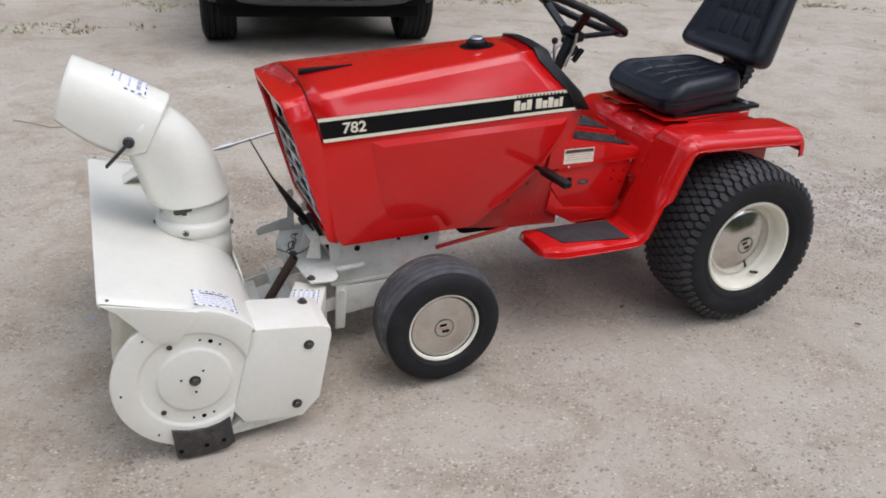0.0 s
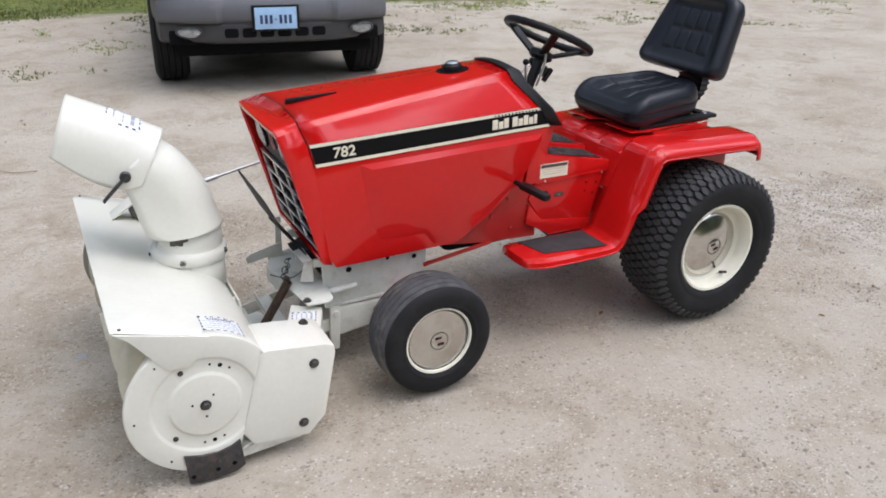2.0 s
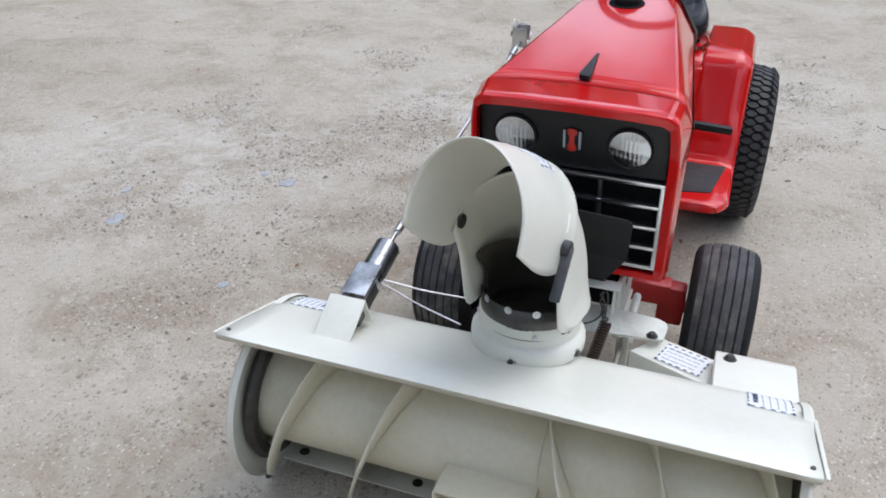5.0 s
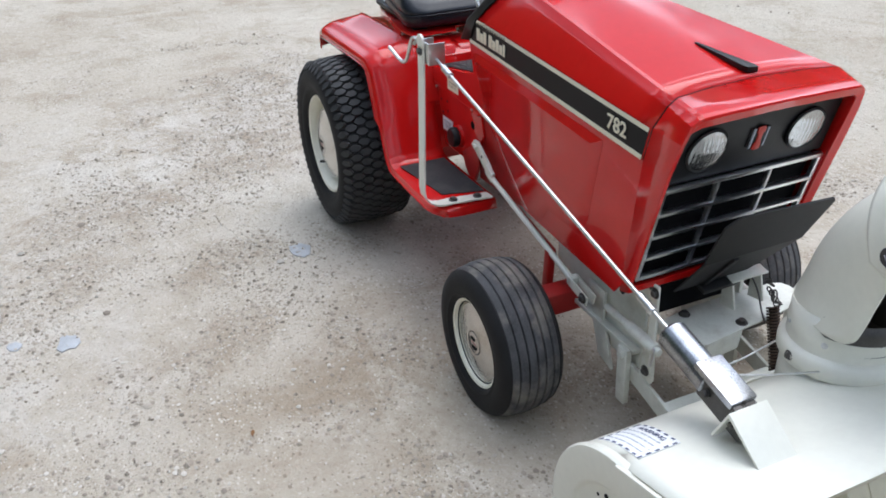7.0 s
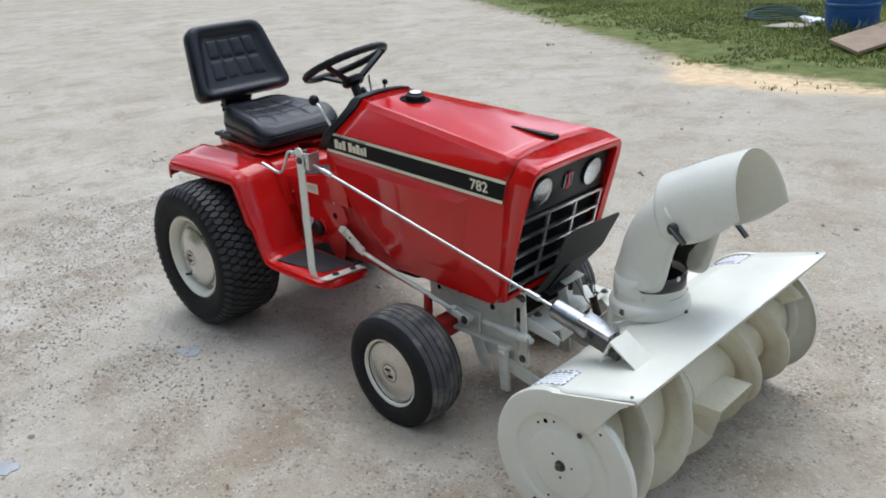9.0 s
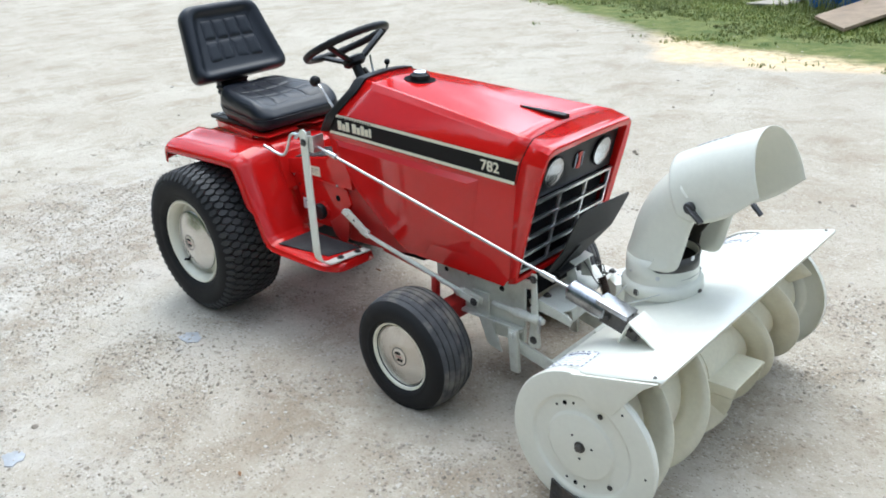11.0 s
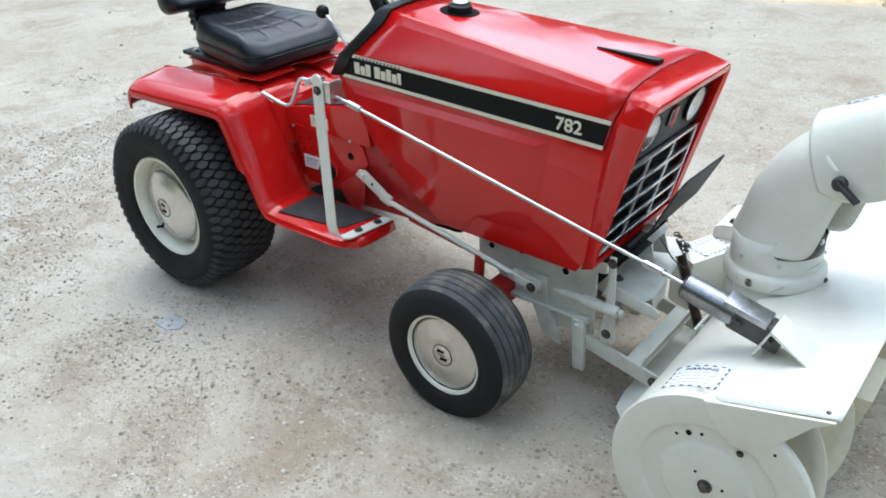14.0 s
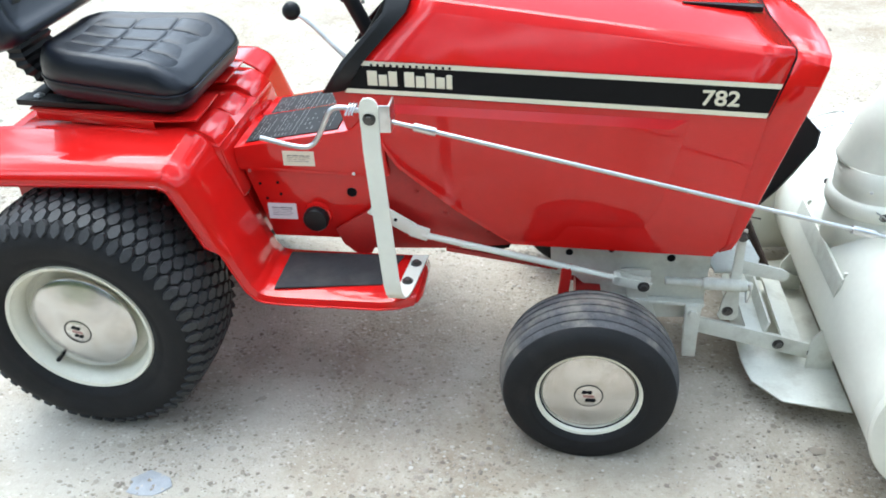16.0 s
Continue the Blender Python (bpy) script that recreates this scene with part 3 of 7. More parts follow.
def grass(name, count, inside, area, tall, seed):
    rnd = random.Random(seed)
    verts, faces = [], []
    for _ in range(count):
        x, y = rnd.uniform(area[0], area[1]), rnd.uniform(area[2], area[3])
        rag = 1.25 * noise.noise(Vector((x * 1.1, y * 1.1, 0))) + 0.8 * noise.noise(Vector((x * 4, y * 4, 2)))
        if inside(x, y) + rag < rnd.uniform(-0.5, 1.0):
            continue
        for _ in range(4):
            a, h, w = rnd.uniform(0, 6.28), tall * rnd.uniform(0.4, 1.25), rnd.uniform(0.003, 0.007)
            bx, by = x + rnd.uniform(-0.03, 0.03), y + rnd.uniform(-0.03, 0.03)
            z, lean = relief(bx, by) - 0.005, rnd.uniform(0.2, 0.9) * h
            c, s = math.cos(a), math.sin(a)
            k = len(verts)
            verts += [(bx - s * w, by + c * w, z), (bx + s * w, by - c * w, z), (bx + c * lean * 0.4 + s * w * 0.7, by + s * lean * 0.4 - c * w * 0.7, z + h * 0.65),
                      (bx + c * lean * 0.4 - s * w * 0.7, by + s * lean * 0.4 + c * w * 0.7, z + h * 0.65), (bx + c * lean, by + s * lean, z + h)]
            faces += [(k, k + 1, k + 2, k + 3), (k + 3, k + 2, k + 4)]
    me = bpy.data.meshes.new(name)
    me.from_pydata(verts, [], faces)
    me.materials.append(GRASS)
    return tagged(new(name, me), "short patchy green lawn at the edge of the yard", "grass", kind="stuff")


grass("grass", 70000, lambda x, y: min(y + 0.63 * x - 5.85, y + 0.15 * x - 6.25), (-7, 2.5, 4.6, 12.5), 0.036, 11)
grass("grass", 44000, lambda x, y: (-y - 0.04 * x - 8.55), (-13, 6, -15, -7.2), 0.036, 12)
grass("grass_tufts", 60000, lambda x, y: -0.45 - 0.20 * max(0, y + 7.0), (-9, 6, -8.6, -4.6), 0.022, 14)
grass("grass", 160, lambda x, y: 1.0 - 2.2 * math.hypot(x + 0.55, y - 8.05), (-1.1, 0.0, 7.7, 8.4), 0.17, 13)


# ---- garden tractor ----
tractor = thing("garden_tractor", (0, 0, 0), "glossy red vintage garden tractor with cream wheels, parked on dirt", "garden tractor")


def hy(x, s=1):
    """Half width of the hood's side at x; the right side is drawn in a little."""
    return 0.163 + (0.085 if s > 0 else 0.0687) * (x - 0.607)


def droop(x):
    """The hood's nose hangs slightly."""
    return -0.006 * max(0.0, min(1.0, (x - 0.75) / 0.7))


def side_pose(x, z, s, lift=0.0):
    """A pose on the hood's side: x reads to the right, z points out."""
    n = Vector((-0.085 if s > 0 else -0.0687, s, 0)).normalized()
    u = Vector((0, 0, 1))
    r = u.cross(n)
    m = Matrix((r, u, n)).transposed().to_4x4()
    m.translation = Vector((x, s * hy(x, s), z + droop(x))) + n * lift
    return m


def hood_rows(s):
    """Lines of the hood from rear to front, from the crown down to below the stripe."""
    lines = [((0.744, 0.0, 0.933), (1.462, 0.0, 0.8685)),
             ((0.745, 0.060, 0.931), (1.468, 0.12, 0.8668)),
             ((0.742, 0.104, 0.9265), (1.474, 0.197, 0.8632)),
             ((0.740, 0.109, 0.9235), (1.476, 0.204, 0.8605)),
             ((0.732, 0.121, 0.907), (1.4745, 0.216, 0.8510)),
             ((0.729, 0.124, 0.902), (1.473, 0.219, 0.847)),
             ((0.648, hy(0.648) - 0.002, 0.815), (1.459, hy(1.459) - 0.001, 0.806)),
             ((0.602, hy(0.602), 0.748), (1.442, hy(1.442), 0.738))]
    rows = []
    for a, b in lines:
        row = []
        for t in np.linspace(0, 1, 13):
            p = Vector(a).lerp(Vector(b), t)
            k = math.sin(math.pi * t)
            bulge = 1 - min(1, abs(p.y) / 0.25)
            narrow = 1.0 if s > 0 else hy(p.x, -1) / hy(p.x)
            row.append(Vector((p.x, s * p.y * narrow, p.z + droop(p.x) + 0.004 * k * bulge)))
        rows.append(row)
    return rows


bm = B()
left, right = hood_rows(1), hood_rows(-1)
grid(bm, right[::-1] + left[1:])
hood = part("hood", bm, RED, tractor, solid=0.003, smooth=13)

# black slotted ornament and its recess on the hood's crown
bm = B()
prism(bm, [(1.290, 0.002), (1.288, 0.007), (1.440, 0.020), (1.455, 0.018), (1.450, -0.004), (1.435, -0.006)], "z", 0, 0.012, 0.002, skew=lambda x, y, z: (x, y, 0.8820 - (x - 1.292) * 0.092 + z * (0.4 + 0.6 * (x - 1.28) / 0.17)))
part("hood_ornament", bm, PLASTIC, hood, "tapered black plastic hood ornament")

# fuel filler opening and cap
bm = B()
mcap = pose(0.884, 0, 0.9225, 0, 4.8, 0)
lathe(bm, [(0, 0.001), (0.052, 0.001), (0.056, 0.0035), (0.058, 0.001)], mcap @ Matrix.Diagonal((0.98, 0.80, 0.6, 1)), 36)
part("filler_recess", bm, DARK, hood, "dark oval opening round the filler cap")
bm = B()
prof = [(0.033, 0.0), (0.033, 0.012), (0.031, 0.017), (0.024, 0.021), (0.022, 0.025), (0, 0.027)]
lathe(bm, prof, mcap, 12)
fuel = part("radiator_cap", bm, PLASTIC, hood, "black cap with a chrome centre")
bm = B()
lathe(bm, [(0, 0.031), (0.014, 0.0300), (0.020, 0.0275), (0.0215, 0.0245)], mcap, 20)
part("cap_centre", bm, CHROME_BRIGHT, fuel)

# lower side panels with their raised field
for s in (1, -1):
    sk = lambda x, y, z, s=s: (x, s * (hy(x, s) + y), z + (droop(x) if z > 0.7 else 0))
    bm = B()
    outline = [(1.4445, 0.736), (1.4095, 0.437), (1.385, 0.404), (0.955, 0.396), (0.83, 0.472), (0.70, 0.572), (0.618, 0.70), (0.600, 0.741)]
    prism(bm, outline, "y", -0.006, 0.0, 0.0015, skew=sk)
    rim = [(1.300, 0.722), (1.262, 0.52), (1.235, 0.465), (1.075, 0.455), (1.045, 0.412), (0.955, 0.405), (0.835, 0.480), (0.705, 0.580), (0.63, 0.695), (0.625, 0.722)]
    top = [(1.262, 0.704), (1.226, 0.545), (1.208, 0.497), (1.066, 0.489), (1.030, 0.441), (0.965, 0.435), (0.850, 0.506), (0.725, 0.603), (0.655, 0.690), (0.652, 0.706)]
    va = [bm.verts.new(sk(x, 0.0004, z)) for x, z in rim]
    vb = [bm.verts.new(sk(x, 0.0105, z)) for x, z in top]
    fs = [bm.faces.new((va[k], va[(k + 1) % 10], vb[(k + 1) % 10], vb[k])) for k in range(10)] + [bm.faces.new(vb)]
    bmesh.ops.recalc_face_normals(bm, faces=fs)
    fs[-1].normal_update()
    if fs[-1].normal.y * s < 0:
        bmesh.ops.reverse_faces(bm, faces=fs)
    part("side_panel", bm, RED, tractor, smooth=25)
    # stripe decal: black band between two cream lines
    bm = B()

    def band(za, zb, xa, xb, lift, slope=1.0):
        """A strip between heights za and zb, raked with the hood's ends."""
        pts = []
        for z in (za, zb):
            q = (z - 0.742) / 0.066
            x0, x1 = xa + 0.040 * q, xb + 0.017 * q
            pts.append([Vector((x, s * (hy(x, s) + lift - 0.0022 * max(0, q) * (1 - (x - 0.6) / 0.85)), z + droop(x) + 0.007 * (1 - (x - 0.6) / 0.85))) for x in np.linspace(x0, x1, 9)])
        grid(bm, pts)
    band(0.738, 0.806, 0.602, 1.440, 0.0030)
    stripe = part("stripe_decal", bm, STRIPE_BLACK, tractor, "black side stripe with cream borders")
    for za, zb in ((0.737, 0.747), (0.797, 0.807)):
        bm = B()
        band(za, zb, 0.602, 1.440, 0.0042)
        part("stripe_border", bm, STRIPE_CREAM, stripe)
    lettering("model_number", "782", 0.043, side_pose(1.350, 0.7715, s, 0.0052) @ Matrix.Diagonal((1.12, 1, 1, 1)), STRIPE_CREAM, stripe)
    # maker's lettering as plain blocks
    x = 0.650 if s < 0 else 0.835
    for w, h in [(0.024, 0.032), (0.021, 0.024), (0.021, 0.032), (0, 0), (0.024, 0.032), (0.021, 0.024), (0.021, 0.032), (0.021, 0.024), (0.015, 0.030)]:
        if w:
            one = B()
            box(one, (w - 0.003, h, 0.001), bevel=0.0004, m=side_pose(x - s * w / 2, 0.7625 + h / 2, s, 0.0048))
            part("maker_block", one, STRIPE_CREAM, stripe)
        x -= s * (w or 0.012)
    bm = B()
    for k in range(13):
        box(bm, (0.0050, 0.0050, 0.0008), bevel=0, m=side_pose(0.662 + k * 0.0135, 0.8065, s, 0.0052))
    part("small_print", bm, STRIPE_BLACK, stripe)

# front bezel
def bezel_loop(f, narrow=0.94):
    """Half a loop of the bezel, from the crown down to the chin, mirrored to a closed ring."""
    f = [(x, y, z + (droop(x) if z > 0.6 else 0)) for x, y, z in f]
    return [Vector(p) for p in f] + [Vector((p[0], -p[1] * narrow, p[2])) for p in f[::-1] if abs(p[1]) > 1e-6]


loops = [
    bezel_loop([(1.467, 0, 0.8685), (1.473, 0.12, 0.8668), (1.479, 0.197, 0.8632), (1.480, 0.204, 0.8605), (1.478, 0.217, 0.8505), (1.463, 0.2350, 0.806), (1.4435, 0.2345, 0.736), (1.409, 0.2316, 0.442), (1.398, 0.226, 0.415), (1.395, 0.0, 0.410)]),
    bezel_loop([(1.556, 0, 0.8545), (1.553, 0.12, 0.8515), (1.546, 0.191, 0.8465), (1.543, 0.200, 0.8425), (1.539, 0.214, 0.832), (1.529, 0.2215, 0.795), (1.5105, 0.2265, 0.732), (1.432, 0.226, 0.445), (1.424, 0.220, 0.420), (1.421, 0.0, 0.414)]),
    bezel_loop([(1.557, 0, 0.8515), (1.554, 0.12, 0.8485), (1.547, 0.190, 0.8435), (1.544, 0.198, 0.8395), (1.541, 0.211, 0.829), (1.531, 0.2185, 0.793), (1.5125, 0.2235, 0.731), (1.435, 0.223, 0.447), (1.427, 0.217, 0.423), (1.424, 0.0, 0.418)]),
    bezel_loop([(1.549, 0, 0.836), (1.547, 0.12, 0.833), (1.541, 0.184, 0.828), (1.539, 0.192, 0.824), (1.534, 0.201, 0.817), (1.524, 0.205, 0.787), (1.5055, 0.207, 0.727), (1.432, 0.206, 0.452), (1.427, 0.203, 0.434), (1.424, 0.0, 0.431)], 0.985),
    bezel_loop([(1.500, 0, 0.836), (1.499, 0.12, 0.832), (1.496, 0.182, 0.826), (1.494, 0.191, 0.822), (1.490, 0.200, 0.815), (1.480, 0.204, 0.785), (1.465, 0.206, 0.725), (1.405, 0.205, 0.454), (1.402, 0.202, 0.436), (1.400, 0.0, 0.433)], 0.985),
]
# dark tube painting in the shade of the gap between hood and bezel
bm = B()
seam = [Vector(p) for p in ((1.443, 0.2340, 0.739), (1.461, 0.2343, 0.806), (1.4755, 0.218, 0.8485), (1.4778, 0.204, 0.8597), (1.4765, 0.197, 0.8624), (1.4705, 0.12, 0.8662), (1.4645, 0.0, 0.8680))]
seam = [p + Vector((0, 0, droop(p.x))) for p in seam]
seam += [Vector((p.x, -p.y * 0.94, p.z)) for p in seam[-2::-1]]
tube(bm, seam, 0.0023, 6, 0)
part("hood_gap_shade", bm, DARK, hood, smooth=60)
bm = B()
grid(bm, loops, closed=True)
bezel = part("front_bezel", bm, RED, tractor, smooth=13, solid=0.003)
FACE_N = Vector((1, 0, -0.245)).normalized()


def on_face(y, z, lift=0.0):
    """A pose on the sloping front face: x to the machine's left, y up along it, z out."""
    x = 1.411 + (z - 0.450) * 0.250
    r = Vector((0, 1, 0))
    m = Matrix((r, FACE_N.cross(r), FACE_N)).transposed().to_4x4()
    m.translation = Vector((x, y + 0.003, z)) + FACE_N * lift
    return m


bm = B()
bm.faces.new([bm.verts.new(p) for p in loops[-1]])
part("grille_backing", bm, DARK, bezel, smooth=0)
# black panel that carries the lamps
bm = B()
box(bm, (0.398, 0.145, 0.006), bevel=0.002, m=on_face(0, 0.757, 0.004))
lamp_panel = part("lamp_panel", bm, BLACK, tractor, "black lamp panel")
for s in (1, -1):
    m = on_face(s * 0.122 - 0.001, 0.753, 0.008)
    bm = B()
    lathe(bm, [(0.0455, 0.0), (0.0475, 0.005), (0.0445, 0.008), (0.0420, 0.006)], m, 36)
    lamp = part("headlight", bm, BLACK, tractor, "round sealed-beam headlight")
    bm = B()
    rings = []
    for r in np.linspace(0.0, 0.0425, 16):
        ring = []
        for k in range(72):
            a = 2 * math.pi * k / 72
            x, y = r * math.cos(a), r * math.sin(a)
            z = 0.0125 - 3.4 * r * r + 0.0005 * math.cos(x * 700) * min(1, (0.0425 - r) / 0.004) + 0.0003 * math.cos(y * 260 + 40 * x)
            ring.append(m @ Vector((x, y, z)))
        rings.append(ring)
    grid(bm, rings, closed=True)
    part("lens", bm, LAMP_GLASS, lamp, "silvered fluted sealed-beam lens", smooth=60)
bm = B()
box(bm, (0.046, 0.042, 0.004), bevel=0.003, m=on_face(0, 0.757, 0.009))
emblem = part("emblem", bm, BLACK, lamp_panel, "dark emblem plate with a dull red bar")
bm = B()
box(bm, (0.011, 0.054, 0.003), bevel=0.001, m=on_face(0, 0.757, 0.0125))
box(bm, (0.019, 0.014, 0.003), bevel=0.001, m=on_face(0, 0.775, 0.0120))
box(bm, (0.019, 0.014, 0.003), bevel=0.001, m=on_face(0, 0.739, 0.0120))
part("emblem_bars", bm, EMBLEM_RED, emblem)
for y in (-0.0165, 0.0165):
    bm = B()
    box(bm, (0.005, 0.044, 0.003), bevel=0.001, m=on_face(y, 0.757, 0.0115))
    part("emblem_edge", bm, PALE_INK, emblem)
# chrome grille
bm = B()
for zz in (0.455, 0.677):
    box(bm, (0.404, 0.010, 0.012), bevel=0.0025, m=on_face(0, zz, 0.012))
for s in (1, -1):
    box(bm, (0.010, 0.234, 0.012), bevel=0.0025, m=on_face(s * 0.197, 0.566, 0.012))
grille = part("grille", bm, CHROME_BRIGHT, tractor, "chromed grille frame")
for s in (1, -1):
    bm = B()
    box(bm, (0.009, 0.218, 0.010), bevel=0.0025, m=on_face(s * 0.066, 0.566, 0.013))
    part("grille_upright", bm, CHROME_BRIGHT, grille)
for k in range(3):
    bm = B()
    box(bm, (0.388, 0.0085, 0.012), bevel=0.0025, m=on_face(0, 0.5105 + 0.0555 * k, 0.014))
    part("grille_bar", bm, CHROME_BRIGHT, grille)
for k in range(18):
    bm = B()
    box(bm, (0.003, 0.215, 0.006), bevel=0, m=on_face(-0.187 + 0.022 * k, 0.566, -0.012))
    part("grille_fin", bm, DARK, grille)

# black cowl behind the hood
bm = B()
cow = []
for k, (wid, lift) in enumerate([(0.0, -0.004), (0.0, 0.006), (-0.038, 0.010), (-0.050, 0.006), (-0.050, -0.012)]):
    line = [(0.598, hy(0.602) + lift, 0.750), (0.640, hy(0.64) - 0.002 + lift, 0.812), (0.727, 0.124 + lift, 0.903), (0.735, 0.110 + lift * 0.8, 0.9235 + lift * 0.5), (0.738, 0.104 + lift * 0.4, 0.927 + lift), (0.739, 0.060, 0.932 + lift), (0.738, 0, 0.934 + lift)]
    row = [Vector((x + wid * 0.95 + 0.003, y, z + wid * 0.15)) for x, y, z in line]
    cow.append(row + [Vector((p.x, -p.y, p.z)) for p in row[-2::-1]])
grid(bm, cow)
cowl = part("cowl", bm, BLACK, tractor, "black dash cowl", solid=0.004, smooth=28)
# dash panel below the cowl
bm = B()
prism(bm, [(0.59, 0.64), (0.575, 0.742), (0.685, 0.925), (0.73, 0.935), (0.75, 0.70)], "y", -0.10, 0.10, 0.006)
part("dash_panel", bm, BLACK, tractor, "black dash panel")
for s in (1, -1):
    bm = B()
    prism(bm, [(0.60, 0.62), (0.567, 0.742), (0.60, 0.79), (0.67, 0.74), (0.68, 0.62)], "y", s * 0.10, s * 0.152, 0.003)
    part("dash_side", bm, RED, tractor)

# steering wheel and column
WC, WN = Vector((0.524, 0.012, 1.012)), Vector((-0.42, -0.055, 0.907)).normalized()
WX = Vector((0, 1, 0.0606)).normalized()
WM = Matrix((WX, WN.cross(WX), WN)).transposed().to_4x4()
WM.translation = WC
bm = B()
seg, ns = 56, 10
rings = []
for k in range(seg):
    a = 2 * math.pi * k / seg
    c = Vector((0.150 * math.cos(a), 0.150 * math.sin(a), 0))
    d = Vector((math.cos(a), math.sin(a), 0))
    w = 0.0125 + (0.0011 if k % 2 else 0)
    rings.append([WM @ (c + d * w * math.cos(b) * 0.95 + Vector((0, 0, w * math.sin(b)))) for b in np.linspace(0, 2 * math.pi, ns, endpoint=False)])
V = grid(bm, rings, closed=True)
for k in range(ns):
    bm.faces.new((V[-1][k], V[-1][(k + 1) % ns], V[0][(k + 1) % ns], V[0][k]))
wheel = part("steering_wheel", bm, PLASTIC, tractor, "black plastic three-spoke steering wheel", smooth=60)
for a in (90, 205, 335):
    ra = radians(a)
    bm = B()
    p = WM @ Vector((0.145 * math.cos(ra), 0.145 * math.sin(ra), -0.004))
    q = WM @ Vector((0.028 * math.cos(ra), 0.028 * math.sin(ra), -0.066))
    beam(bm, p, q, 0.030, 0.012, 0.004, 0)
    part("spoke", bm, PLASTIC, wheel)
bm = B()
lathe(bm, [(0, -0.050), (0.030, -0.050), (0.040, -0.056), (0.042, -0.075), (0.030, -0.085), (0, -0.086)], WM, 24)
part("hub", bm, PLASTIC, wheel)
bm = B()
rod(bm, WM @ Vector((0, 0, -0.08)), WM @ Vector((0, 0, -0.30)), 0.017)
part("steering_column", bm, BLACK, tractor)
bm = B()
tube(bm, [(0.60, 0.07, 0.86), (0.575, 0.075, 0.93), (0.572, 0.075, 0.965)], 0.004)
part("choke_rod", bm, STEEL, tractor, "thin bright control rod")
bm = B()
box(bm, (0.035, 0.014, 0.02), (0.565, 0.055, 0.905), (0, 40, 0), 0.004)
box(bm, (0.05, 0.012, 0.016), (0.548, 0.055, 0.89), (0, 52, 0), 0.003)
part("throttle_lever", bm, PLASTIC, tractor)
bm = B()
rod(bm, (0.644, 0.072, 0.880), (0.652, 0.079, 0.940), 0.0045, 12)
choke = part("choke_lever", bm, STEEL, tractor, "short bright lever with a black knob")
bm = B()
bmesh.ops.create_uvsphere(bm, u_segments=14, v_segments=10, radius=0.0105, matrix=pose(0.652, 0.079, 0.946))
part("choke_knob", bm, PLASTIC, choke, smooth=180)
bm = B()
tube(bm, [(0.60, -0.128, 0.805), (0.57, -0.126, 0.835), (0.525, -0.121, 0.880), (0.495, -0.119, 0.897)], 0.0045)
lever = part("drive_lever", bm, STEEL, tractor, "bright bent drive lever")
bm = B()
bmesh.ops.create_uvsphere(bm, u_segments=18, v_segments=12, radius=0.019, matrix=pose(0.492, -0.119, 0.900))
part("lever_knob", bm, PLASTIC, lever, "round black knob", smooth=180)

# centre body, seat deck and console
bm = B()
prism(bm, [(-0.20, 0.42), (-0.20, 0.640), (0.27, 0.648), (0.315, 0.625), (0.36, 0.40), (0.36, 0.34), (-0.05, 0.34)], "y", -0.195, 0.195, 0.014)
deck = part("seat_deck", bm, RED, tractor)
for y, w, h in ((-0.128, 0.062, 0.0), (0.0, 0.052, -0.008), (0.128, 0.062, 0.0)):
    bm = B()
    prism(bm, [(-0.16, 0.630), (-0.16, 0.650 + h), (0.235, 0.664 + h), (0.272, 0.661 + h), (0.300, 0.645 + h), (0.318, 0.615 + h), (0.352, 0.50), (0.33, 0.46)], "y", y - w, y + w, 0.012)
    part("deck_rib", bm, RED, deck)
bm = B()
prism(bm, [(-0.135, -0.150), (0.195, -0.205), (0.274, -0.192), (0.268, -0.048), (0.226, -0.032), (0.226, 0.022), (0.260, 0.030), (0.258, 0.172), (0.190, 0.190), (-0.135, 0.140)], "z", 0.0, 0.004, 0.001, skew=lambda x, y, z: (x, y, z + 0.684 + 0.012 * min(0, (x - 0.02)) - 0.030 * max(0, x - 0.16)))
seat_plate = part("seat_plate", bm, RED, tractor, "hinged red plate below the seat")
for s in (1, -1):
    bm = B()
    beam(bm, (-0.12, s * 0.150, 0.671), (0.18, s * 0.200, 0.675), 0.004, 0.020, 0.001)
    part("plate_flange", bm, RED, seat_plate)
bm = B()
for y in (-0.13, 0.13):
    beam(bm, (-0.160, y, 0.700), (0.215, y * 1.12, 0.692), 0.045, 0.014, 0.003)
box(bm, (0.040, 0.30, 0.012), (-0.125, 0, 0.702), (0, 0, 0), 0.003)
box(bm, (0.20, 0.30, 0.014), (0.06, 0, 0.700), (0, 1, 0), 0.003)
bracket = part("seat_bracket", bm, BLACK, tractor, "black steel seat slide bracket")
bolts("slide_bolt", [((-0.115, s * 0.13, 0.707), (0, 0, 1)) for s in (1, -1)], STEEL, bracket, 0.008, 0.006)

